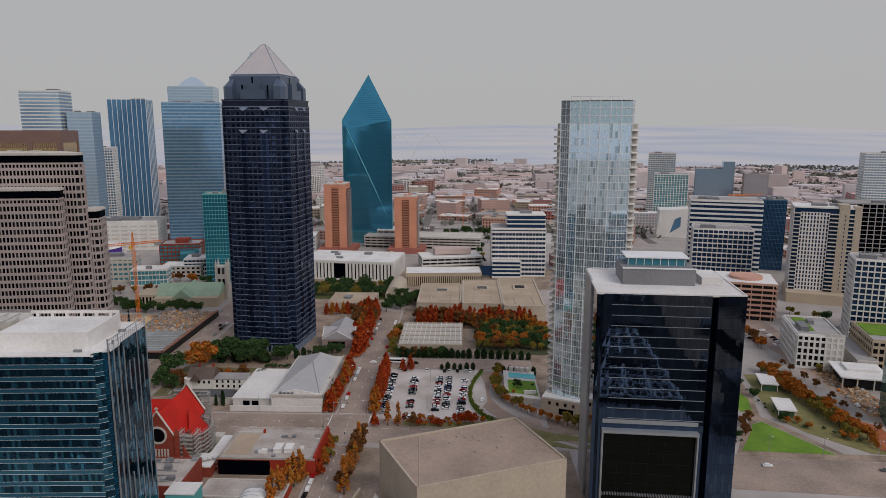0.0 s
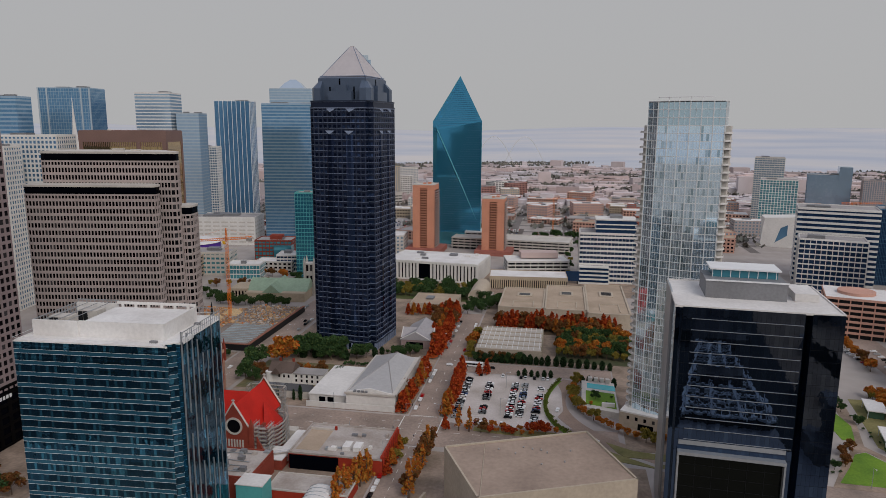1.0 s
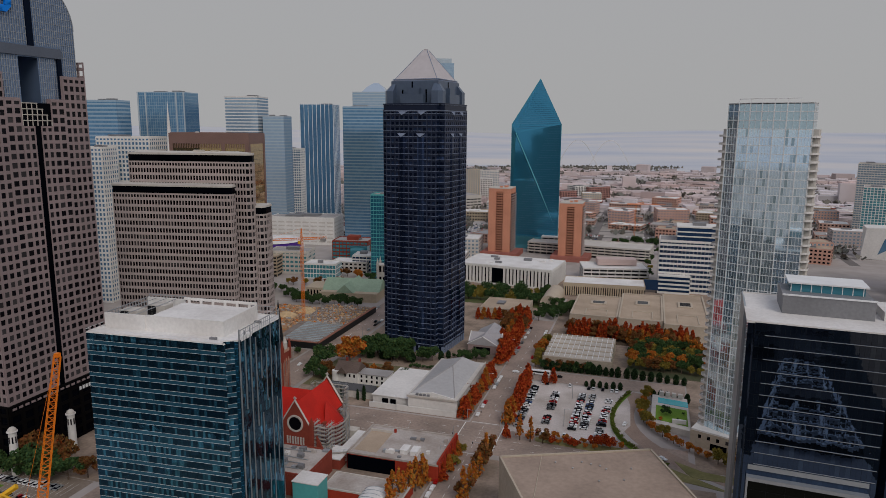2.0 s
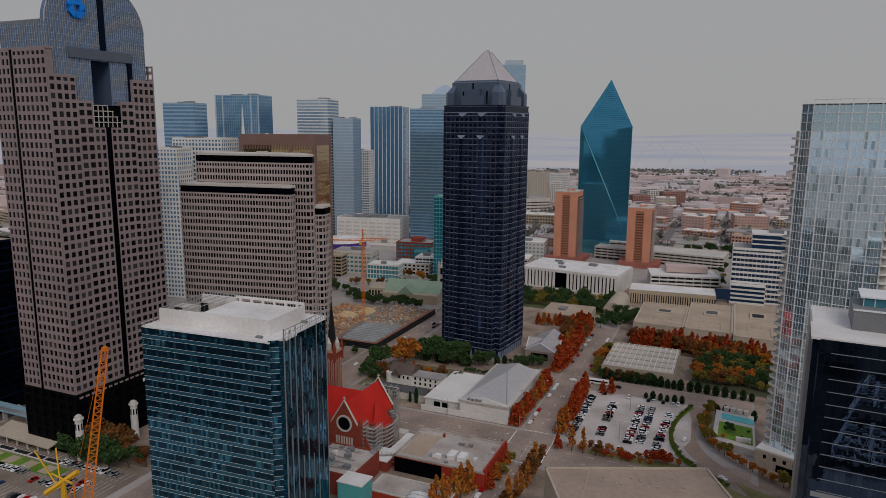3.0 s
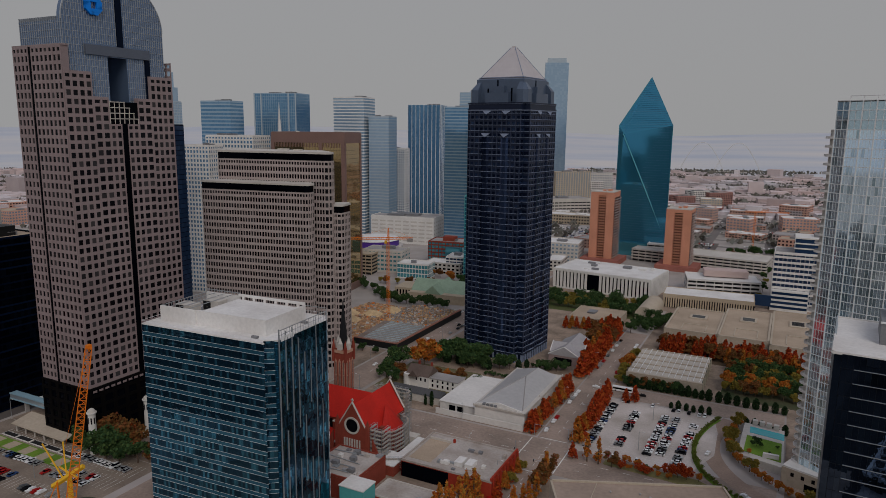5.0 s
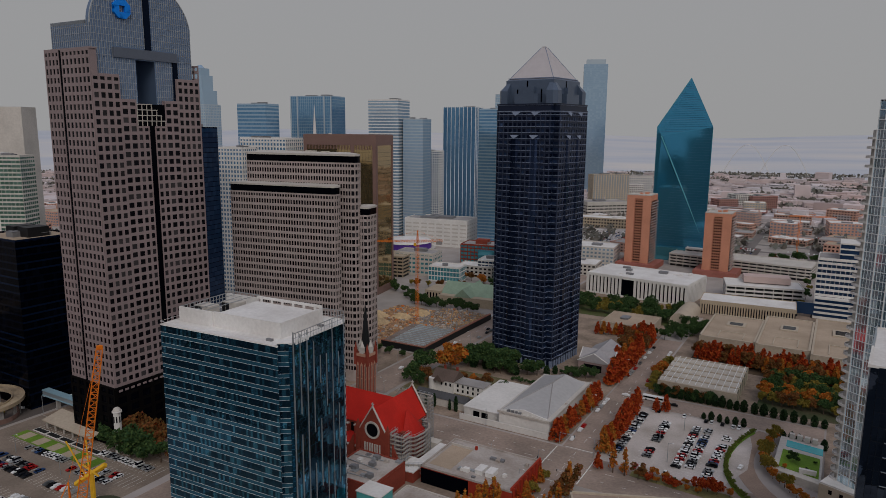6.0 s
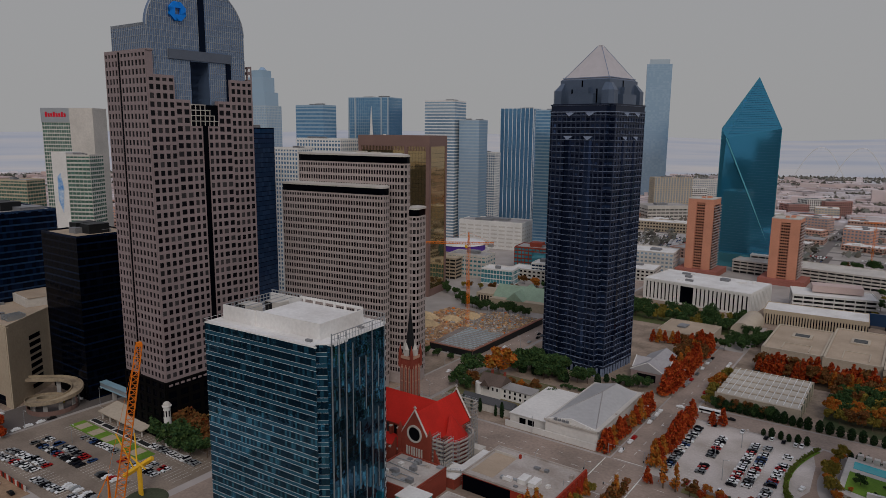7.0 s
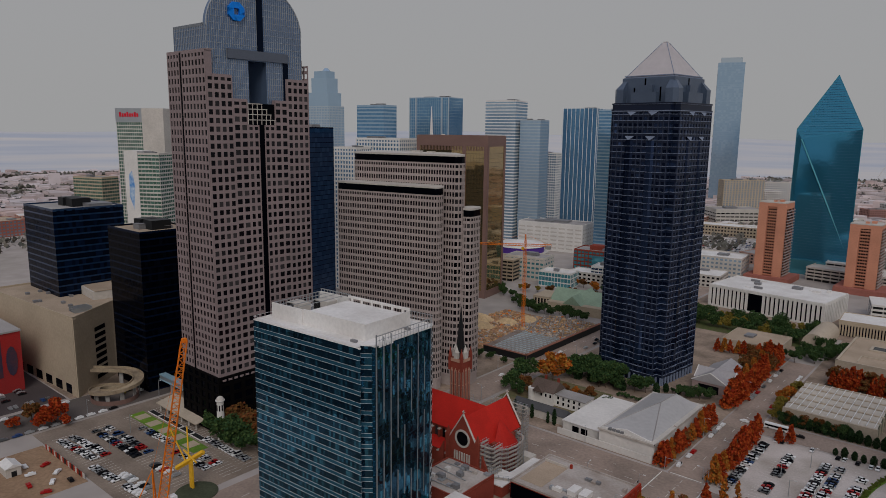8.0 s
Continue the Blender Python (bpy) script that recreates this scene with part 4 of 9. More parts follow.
def dark_office():
    th = thing("dark_glass_office", "black mirror-glass office block with white gravel roof", "office tower", 72.6, 272.4, 0, -4.2)
    W, D, Z = 26.2, 22.0, 94.0
    xs = 13.5
    poly = [(-W, -D), (xs, -D), (xs + 1.2, -D + 2.5), (xs + 2.4, -D), (W, -D + 1.0), (W, D), (-W, D)]
    core(th, [(-W + .1, -D + .1), (xs - .1, -D + .1), (xs + 1.2, -D + 2.7), (xs + 2.5, -D + .1), (W - .1, -D + 1.1), (W - .1, D - .1), (-W + .1, D - .1)], 0, Z - 0.5, G_DARK)
    sk = Skin()
    sk.face(poly[0], poly[1], 40, Z, 13, 26, 0.10, 0.05, 0.04, pier_out=0.03)
    sk.face(poly[3], poly[4], 2, Z, 22, 7, 0.10, 0.05, 0.04, pier_out=0.03)
    sk.face(poly[6], poly[0], 2, Z, 22, 26, 0.10, 0.05, 0.04, pier_out=0.03)
    sk.face(poly[4], poly[5], 2, Z, 22, 26, 0.10, 0.05, 0.04, pier_out=0.03, panes=False)
    sk.build(th, DARK_MET, G_DARK, 200, tilted=0.3)
    for i in range(12):
        z = 44.4 + i * 4.13
        g = Geo()
        g.box(-W + 3.2, -D - 0.34, z, xs - 0.4, -D - 0.02, z + 0.14)
        part("floor_fin", g, METAL, th, "thin pale horizontal fin")
    g = Geo()
    g.box(-W - 2.6, D - 8, 0, -W - 2.2, D + 0.2, Z + 0.6)
    g.box(-W - 2.6, -D + 20, 0, -W - 2.0, D - 8, Z + 0.6)
    part("side_wall", g, METAL, th, "blue-grey metal side wall")
    g = Geo()
    g.box(-W - 2.0, -D + 4, 0, -W - 0.05, D, Z - 0.3)
    part("side_glazing", g, G_DARK, th)
    # big portal recess over the entrance
    g = Geo()
    for x in (-W + 1.6, xs - 2.2):
        g.box(x - 0.3, -D - 2.6, 0, x + 0.3, -D - 0.1, 40)
    g.box(-W + 1.3, -D - 2.8, 39.2, xs - 1.9, -D - 0.1, 40.4)
    g.box(-W + 1.6, -D - 0.4, 42.4, xs - 2, -D - 0.1, 44)
    portal = part("portal_frame", g, METAL, th, "pale steel portal frame")
    g = Geo()
    g.box(-W + 1.9, -D - 0.12, 4, xs - 2.5, -D - 0.03, 39)
    part("portal_glazing", g, glazing("portal_mirror_glass", (0.011, 0.013, 0.011), (0.02, 0.022, 0.017), 0.9, 0.02, 0.3, 0.2), portal, "dark mirror glass of the portal")
    for j in range(1, 6):
        g = Geo()
        g.box(-W + 1.9 + j * 5.9, -D - 0.3, 4, -W + 2.0 + j * 5.9, -D - 0.1, 39)
        part("portal_mullion", g, DARK_MET, portal)
    for j in range(1, 8):
        g = Geo()
        g.box(-W + 1.9, -D - 0.26, 4 + j * 4.4, xs - 2.5, -D - 0.1, 4.1 + j * 4.4)
        part("portal_transom", g, DARK_MET, portal)
    for j in range(34):
        g = Geo()
        g.box(-W + 2.2 + j * 1.05, -D - 2.2, 13, -W + 2.6 + j * 1.05, -D - 0.3, 13.5)
        part("louvre_slat", g, METAL, portal)
    rooftop(th, [(-W - 2.6, -D), (xs, -D), (W, -D + 1), (W, D), (-W - 2.6, D)], Z, ROOF_W, 0.5, ROOF_W)
    g = Geo()
    g.box(-17, -6, Z, 11, 14, Z + 6.5)
    plant_room = part("plant_room", g, LOUVRE, th, "grey plant room walls")
    g = Geo()
    g.box(-14, 2, Z + 6.5, 9, 14, Z + 9.4)
    part("penthouse_glazing", g, G_AQUA, plant_room)
    g = Geo()
    for j in range(8):
        g.box(-14.1 + j * 3.2, 1.85, Z + 6.5, -13.85 + j * 3.2, 2.05, Z + 9.5)
    g.box(-15, 1, Z + 9.4, 10, 15, Z + 9.9)
    g.box(-17.3, -6.3, Z + 6.5, 11.3, -5.7, Z + 7.0)
    part("penthouse_frame", g, WHITE_MET, plant_room)
    g = Geo()
    g.box(14, -4, Z + 0.1, 22, 12, Z + 3)
    part("roof_plant", g, ROOF_W, th)


dark_office()


def stepped_office():
    th = thing("stepped_cream_office", "cream concrete office tower in rounded steps with window rows", "office tower", -220.7, 354.7, 0, 9.5)
    def round_end(x0, x1, y0, y1, c=3.0):
        return [(x0 + c, y0), (x1 - c, y0), (x1 - 0.8, y0 + 0.8), (x1, y0 + c), (x1, y1 - c), (x1 - c, y1), (x0 + c, y1), (x0, y1 - c), (x0, y0 + c), (x0 + 0.8, y0 + 0.8)]
    tiers = [([(-73, 0), (-4, 0), (-2.6, 0.6), (-2, 2), (-2, 6), (-8.5, 12.6), (-73, 12.6), (-76, 9.6), (-76, 3), (-75.2, 0.8)], 122.3, 27), ([(-69, 12), (2.5, 12), (4.7, 12.8), (5.5, 15), (5.5, 18), (-14, 40), (-69, 40), (-72, 37), (-72, 15), (-71.2, 12.8)], 140.3, 31), (round_end(2, 11.0, 17, 31, 3), 109.0, 24)]
    for poly, z1, fl in tiers:
        core(th, [(x, y) for x, y in poly], 6, z1 - 0.4, G_WIN)
        sk = Skin()
        for i, p in enumerate(poly):
            q = poly[(i + 1) % len(poly)]
            k = math.hypot(q[0] - p[0], q[1] - p[1])
            sk.face(p, q, 6, z1 - 4.6, fl, max(1, round(k / 1.85)), 1.55, 0.55, 0.35, panes=(i == 0 and z1 < 130) or (i in (1, 2, 3)))
        sk.build(th, CREAM, G_WIN, 50)
        g = Geo()
        cx, cy = sum(x for x, y in poly) / len(poly), sum(y for x, y in poly) / len(poly)
        g.prism([(x + (0.5 if x > cx else -0.5), y + (0.5 if y > cy else -0.5)) for x, y in poly], z1 - 0.7, z1 + 0.5)
        part("roof_edge", g, OFFWHITE, th)
        g = Geo()
        g.prism([(x + (0.1 if x > cx else -0.1), y + (0.1 if y > cy else -0.1)) for x, y in poly], z1 - 4.4, z1 - 0.8)
        part("top_glazing", g, G_BLACK, th, "dark glass top storey")
        g = Geo()
        g.prism(poly, 0, 6)
        part("base", g, CREAM, th)
    plant_boxes(th, 40, 10, 140.8, 3, 2, -30, 26, OFFWHITE, 1.2)


stepped_office()


def bronze_office():
    th = thing("bronze_glass_office", "brown granite slab tower with bronze mirror glass", "office tower", -380, 570, 0, 9)
    w, d = 76, 36
    poly = rect(w, d)
    core(th, poly, 0, 149.4, G_GOLD)
    g = Geo()
    e = rect(w + 0.8, d + 0.8)
    g.prism(e, 140.5, 150)
    part("wall", g, BROWN_ST, th)
    g = Geo()
    g.prism(e, 0, 7)
    part("base", g, BROWN_ST, th)
    for x in (-w / 2 + 1.5, 14, w / 2 - 1.5):
        g = Geo()
        g.box(x - 1.7, -d / 2 - 0.5, 7, x + 1.7, -d / 2 + 0.3, 140.5)
        part("pier", g, BROWN_ST, th)
    for y in (-d / 2 + 1.4, d / 2 - 1.4):
        g = Geo()
        g.box(w / 2 - 0.3, y - 1.5, 7, w / 2 + 0.5, y + 1.5, 140.5)
        part("pier", g, BROWN_ST, th)
    g = Geo()
    for j in range(46):
        x = -w / 2 + 1 + j * 1.62
        g.box(x, -d / 2 - 0.45, 136.5, x + 0.5, -d / 2, 140.5)
    part("frieze", g, BROWN_ST, th)
    m = Geo()
    for i in range(33):
        m.box(-w / 2, -d / 2 - 0.08, 9 + i * 3.9, w / 2, -d / 2, 9.15 + i * 3.9)
        m.box(w / 2, -d / 2, 9 + i * 3.9, w / 2 + 0.08, d / 2, 9.15 + i * 3.9)
    for j in range(25):
        m.box(-w / 2 + j * 3.1, -d / 2 - 0.06, 7, -w / 2 + 0.1 + j * 3.1, -d / 2, 137)
    part("mullion", m, DARK_MET, th)
    rooftop(th, rect(w - 1, d - 1), 150, ROOF_BR, 0.4, BROWN_ST)
    g = Geo()
    g.cone(-20, 0, 150, 151.2, 2.0, 1.4, 12)
    part("roof_vent", g, OFFWHITE, th)


bronze_office()


def office(name, label, cx, cy, w, d, rot, z, floors, bw, bd, wall, glass, band=1.4, pier=0.5, out=0.3, roof=ROOF_G, z0=0.0, pier_mat=None, single=0, pier_out=None, category="office tower", panes=True, margin=0.0, plant=2, parapet=1.0, group=""):
    """A plain block: glass core behind bands and piers, with a roof and its plant."""
    th = thing(name, label, category, cx, cy, 0, rot, group)
    poly = rect(w, d)
    core(th, poly, 0, z - 0.3, glass)
    sk = Skin()
    for i, n in enumerate((bw, bd, bw, bd)):
        sk.face(poly[i], poly[(i + 1) % 4], z0, z, floors, n, band, pier, out, pier_out, margin=margin, panes=panes and i in (0, 1, 3))
    sk.build(th, wall, glass, single, pier_mat)
    rooftop(th, poly, z, roof, parapet, wall)
    if plant:
        plant_boxes(th, w, d, z + 0.05, int(abs(cx) + abs(cy)), plant)
    return th


# downtown skyline
office("flat_top_tower", "blue-grey glass slab tower with flat roof", -585, 658, 41, 26, 9, 183, 42, 16, 10, G_STEEL, G_BLUE, 1.9, 0.0, 0.12)
tb = office("blue_slab_tower", "tall blue glass tower with dark vertical edges", -635, 827, 66, 40, 9, 200, 46, 20, 14, G_STEEL, G_BLUE, 0.5, 0.5, 0.15)
g = Geo()
for x in (-33, -22, 22, 33):
    g.box(x - 1, -20.7, 0, x + 1, -20.1, 201)
part("edge_fin", g, G_HAZE, tb)
sp = thing("white_spire", "slender white tapering spire", "spire", -578, 752, 0, 9)
g = Geo()
g.cone(0, 0, 0, 120, 9, 6.5, 8)
g.cone(0, 0, 120, 150, 5.5, 2.2, 8)
g.cone(0, 0, 150, 186, 2.2, 0.2, 8)
part("needle", g, WHITE, sp)
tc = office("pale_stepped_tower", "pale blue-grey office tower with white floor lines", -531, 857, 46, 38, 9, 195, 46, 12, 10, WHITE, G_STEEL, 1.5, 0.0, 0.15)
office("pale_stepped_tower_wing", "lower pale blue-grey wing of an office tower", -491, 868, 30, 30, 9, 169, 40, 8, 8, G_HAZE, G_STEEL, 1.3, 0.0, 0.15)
office("striped_blue_tower", "dark blue tower with thin white vertical stripes", -531, 1075, 57, 36, 9, 191, 46, 15, 9, G_BLUE, G_BLUE, 0.3, 0.0, 0.1)
g = Geo()
for j in range(9):
    g.box(-28.5 + j * 7.1, -18.9, 0, -27.8 + j * 7.1, -18.2, 193)
for j in range(6):
    g.box(28.2, -18 + j * 7.1, 0, 28.9, -17.4 + j * 7.1, 193)
part("stripe", g, WHITE_MET, bpy.context.scene.objects["striped_blue_tower"], "white vertical stripes")
office("dark_banded_tower", "dark steel-blue tower with horizontal floor bands", -344, 856, 68, 40, 9, 181, 45, 18, 12, G_STEEL, G_BLUE, 1.5, 0.0, 0.15)
office("white_banded_block", "white apartment block with balcony bands", -494, 917, 26, 20, 9, 124, 34, 8, 6, WHITE, G_BLUE, 1.5, 0.8, 0.5, category="apartment tower")
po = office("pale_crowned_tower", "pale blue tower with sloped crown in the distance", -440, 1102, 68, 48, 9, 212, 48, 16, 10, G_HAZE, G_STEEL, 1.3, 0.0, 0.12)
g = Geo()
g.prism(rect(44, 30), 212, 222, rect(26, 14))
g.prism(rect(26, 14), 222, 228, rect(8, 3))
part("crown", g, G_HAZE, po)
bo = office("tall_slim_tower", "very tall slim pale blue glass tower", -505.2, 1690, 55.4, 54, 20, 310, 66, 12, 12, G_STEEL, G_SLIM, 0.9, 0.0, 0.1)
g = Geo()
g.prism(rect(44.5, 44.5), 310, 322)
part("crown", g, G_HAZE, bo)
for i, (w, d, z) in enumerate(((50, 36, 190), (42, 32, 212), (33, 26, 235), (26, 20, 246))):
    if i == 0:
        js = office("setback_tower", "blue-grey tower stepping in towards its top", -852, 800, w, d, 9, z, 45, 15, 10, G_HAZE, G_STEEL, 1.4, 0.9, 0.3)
    else:
        g = Geo()
        g.prism(rect(w, d), z - 30, z)
        part("setback", g, G_STEEL, js)
g = Geo()
g.cone(4, 0, 246, 251, 7, 3, 10)
part("dome", g, G_STEEL, js)
office("tan_hotel_block", "tan hotel block with pale vertical bays", -371, 1392, 76, 24, 42, 70, 17, 14, 6, TAN, G_HAZE, 0.9, 2.2, 0.4, category="hotel")
office("cream_podium", "low cream parking podium", -362, 1330, 84, 50, 42, 23, 4, 10, 7, OFFWHITE, G_WIN, 3.6, 1.2, 0.3, category="building", plant=1)
office("white_grid_block", "white office block with a grid of square windows", -357, 1452, 66, 40, 42, 48, 11, 16, 9, WHITE, G_WIN, 1.6, 1.4, 0.3, category="office building")
office("pale_far_block", "pale grey far office block with haze-pale glass", -412, 1700, 100, 40, 42, 50, 12, 22, 8, OFFWHITE, G_HAZE, 1.6, 1.4, 0.3, category="office building")
office("red_brick_office", "red brick office building with pale windows", -171, 1526, 42, 30, 42, 21.5, 5, 10, 7, RED_PALE, G_WIN, 1.6, 1.6, 0.3, category="office building")
office("white_red_office", "white-framed red brick office building", -145, 1552, 38, 30, 42, 31, 7, 9, 7, WHITE, G_WIN, 1.3, 1.5, 0.3, category="office building")
office("pink_brick_office", "pink brick office building with a flat roof", -110, 1570, 56, 34, 42, 28, 6, 13, 8, RED_PALE, G_WIN, 1.6, 1.6, 0.3, category="office building")
j2 = office("dark_blue_tower", "dark blue glass tower with a pale rooftop sign", -440, 440, 22, 30, 9, 155, 38, 12, 10, G_NAVY, G_DEEP, 0.5, 0.0, 0.08)
g = Geo()
for k in range(6):
    g.box(-3 + k * 2.2, -15.5, 151.5, -1.4 + k * 2.2, -15.2, 154.4)
part("roof_sign", g, WHITE_MET, j2, "white sign bars")
office("white_grid_tower", "white concrete tower with a grid of windows", -455, 545, 52, 30, 9, 145.5, 36, 15, 9, WHITE, G_BLUE, 1.6, 1.3, 0.4, single=0)
office("white_grid_tower_wing", "lower white concrete tower wing with window grid", -462, 505, 30, 22, 9, 137, 34, 9, 7, WHITE, G_BLUE, 1.6, 1.3, 0.4)
hs = office("hotel_tower", "pale grey hotel tower with red rooftop lettering", -789, 458, 40, 26, 30, 168, 40, 14, 8, OFFWHITE, G_GREEN, 1.2, 0.5, 0.25, category="hotel")
g = Geo()
g.box(14, -14, 0, 42, 13.4, 176)
part("blank_wall", g, OFFWHITE, hs, "pale blank end wall")
g = Geo()
g.box(-20.6, -13.6, 160, 14, 13, 176)
part("sign_storey", g, METAL, hs)
for k in range(8):
    g = Geo()
    g.box(-15 + k * 3.2, -14.1, 166, -12.9 + k * 3.2, -13.6, 170 if k % 3 else 171.5)
    part("sign_bar", g, RED_PAINT, hs, "red sign bar")
hw = office("green_slab_hotel", "pale green slab building with a tall wall banner", -691, 422, 34, 24, 30, 126, 30, 8, 7, OFFWHITE, G_GREEN, 1.6, 0.2, 0.2, category="hotel")
g = Geo()
g.box(-24, -12.6, 0, -8, 12.6, 129)
part("banner_wall", g, WHITE, hw, "white end wall")
g = Geo()
g.add([(-19.5, -12.75, 80), (-15, -12.75, 66), (-12.5, -12.75, 92), (-15.5, -12.75, 108), (-19, -12.75, 104)], [(0, 1, 2, 3, 4)])
part("banner", g, surface("banner_print", (0.05, 0.22, 0.55), 0.6, wear=0.2, other=(0.5, 0.6, 0.7)), hw, "blue printed banner")
office("beige_block", "beige office block with a blank end wall", -854, 431, 46, 26, 20, 92, 22, 12, 7, TAN, G_GREEN, 1.6, 0.3, 0.3)
office("black_glass_block", "dark navy glass office block with grey roof", -452, 246, 49, 44, 0, 102, 25, 24, 20, G_DEEP, G_NAVY, 1.0, 0.0, 0.08)
office("black_glass_block", "black glass office block with orange-brown gravel roof", -366, 256, 40, 34, 0, 94.5, 23, 22, 18, G_NAVY, G_BLACK, 1.0, 0.0, 0.08, roof=ROOF_T)
for ob in [o for o in scene.objects if o.name.startswith("black_glass_block")]:
    g = Geo()
    zt = 102 if ob.location.x < -400 else 94.5
    g.box(-9, -6, zt, -1, 6, zt + 5.5)
    g.box(1, -5, zt, 11, 7, zt + 5.5)
    g.box(-1, -3, zt, 1, 3, zt + 3)
    part("lift_housing", g, DARK_MET, ob)
office("aqua_glass_tower", "small aqua glass tower with teal frame", -253, 672, 26, 24, 9, 88, 22, 9, 8, TEAL_MET, G_TEAL, 0.7, 0.25, 0.2, pier_mat=TEAL_MET)


# twin orange apartment towers
def brick_tower(cx, cy, z, label, mat):
    th = thing("brick_apartment_tower", label, "apartment tower", cx, cy, 0, -1, "twin brick towers")
    w, d = 27, 30
    g = Geo()
    for x0, x1 in ((-w / 2, -4.6), (4.6, w / 2)):
        g.box(x0, -d / 2, 6, x1, d / 2, z)
    g.box(-4.6, -d / 2 + 1.6, 6, 4.6, d / 2, z)
    g.box(-4.6, -d / 2, z - 4, 4.6, -d / 2 + 1.7, z)
    part("wall", g, mat, th)
    fl = int((z - 10) / 3.1)
    for f in range(fl):
        zz = 7 + f * 3.1
        g = Geo()
        g.box(-4.5, -d / 2 + 0.2, zz, 4.5, -d / 2 + 1.6, zz + 0.25)
        g.box(-4.5, -d / 2 + 0.1, zz + 0.25, 4.5, -d / 2 + 0.3, zz + 1.25)
        part("balcony", g, mat, th)
        g = Geo()
        g.box(w / 2, -d / 2 + 2, zz, w / 2 + 1.7, d / 2 - 1, zz + 0.3)
        g.box(w / 2 + 1.5, -d / 2 + 2, zz + 0.3, w / 2 + 1.7, d / 2 - 1, zz + 1.2)
        part("side_balcony", g, CREAM, th)
    g = Geo()
    for f in range(fl):
        zz = 7.4 + f * 3.1
        for j in range(4):
            g.box(-4 + j * 2.1, -d / 2 + 1.52, zz, -2.4 + j * 2.1, -d / 2 + 1.62, zz + 2.1)
        for j in range(5):
            g.box(w / 2 - 0.05, -d / 2 + 4 + j * 5, zz, w / 2 + 0.04, -d / 2 + 7.4 + j * 5, zz + 2.1)
    part("window", g, G_BLACK, th, kind="stuff")
    g = Geo()
    g.box(-w / 2 - 8, -d / 2 - 7, 0, w / 2 + 10, d / 2 + 6, 6)
    part("podium", g, BRICK_DK, th)
    rooftop(th, rect(w, d), z, OFFWHITE, 0.8, OFFWHITE)
    plant_boxes(th, 20, 20, z, 4, 2, 0, 3, mat, 3)


brick_tower(-166, 842, 84, "orange brick apartment tower with recessed balconies", ORANGE_BR)
brick_tower(-80, 842, 69, "shorter orange brick apartment tower with white balconies", ORANGE_BR)


# ---- low buildings of the arts quarter ----
def pavilion_hall():
    th = thing("white_hall", "white rendered hall with grey hipped roof", "hall")
    g = Geo()
    g.box(-114, 354, 0, -85.5, 419, 8.6)
    part("wall", g, WHITE, th)
    g = Geo()
    g.prism([(-114.6, 353.4), (-85, 353.4), (-85, 419.6), (-114.6, 419.6)], 8.6, 9.1)
    part("eave_slab", g, OFFWHITE, th)
    g = Geo()
    g.add([(-113.6, 358, 9.1), (-88, 358, 9.1), (-88, 417, 9.1), (-113.6, 417, 9.1), (-99.5, 394, 14.6), (-98, 411, 14.6)],
          [(0, 1, 4), (1, 2, 5, 4), (2, 3, 5), (3, 0, 4, 5), (0, 3, 2, 1)])
    part("roof", g, surface("grey_roof_sheet", (0.43, 0.42, 0.42), 0.6, grain=0.5, wear=0.05, vary=0.12), th, "smooth grey hipped roof")
    r = Geo()
    for a, b in (((-113.6, 358, 9.15), (-99.5, 394, 14.7)), ((-88, 358, 9.15), (-99.5, 394, 14.7)), ((-99.5, 394, 14.7), (-98, 411, 14.7))):
        r.beam(a, b, 0.25)
    part("roof_ridge", r, ROOF_G, th)
    g = Geo()
    g.box(-137, 358, 0, -114.2, 404, 5.2)
    g.box(-137.4, 357.6, 5.2, -114.2, 404.4, 5.7)
    part("annex", g, WHITE, th)
    g = Geo()
    g.box(-137, 352.6, 0, -85.6, 353.1, 3.4)
    part("garden_wall", g, WHITE, th)
    g = Geo()
    g.add([(-114, 356.4, 9.1), (-88, 356.4, 9.1), (-101, 356.4, 11.6), (-114, 357.2, 9.1), (-88, 357.2, 9.1), (-101, 357.2, 11.6)], [(0, 1, 2), (5, 4, 3), (1, 4, 5, 2), (3, 0, 2, 5)])
    part("pediment", g, WHITE, th, "low white pediment over the front")
    g = Geo()
    g.box(-114.6, 353.3, 9.1, -85, 353.7, 9.9)
    g.box(-85.4, 353.3, 9.1, -85, 419.6, 9.9)
    part("parapet", g, OFFWHITE, th)
    for x in (-131, -126):
        g = Geo()
        g.box(x, 357.4, 0.6, x + 3.6, 357.7, 4.2)
        part("doorway", g, G_BLACK, th)
    for k in range(4):
        g = Geo()
        g.box(-110 + k * 2.2, 355.2, 9.1, -108.6 + k * 2.2, 357, 10.2)
        part("roof_unit", g, LOUVRE, th)


pavilion_hall()


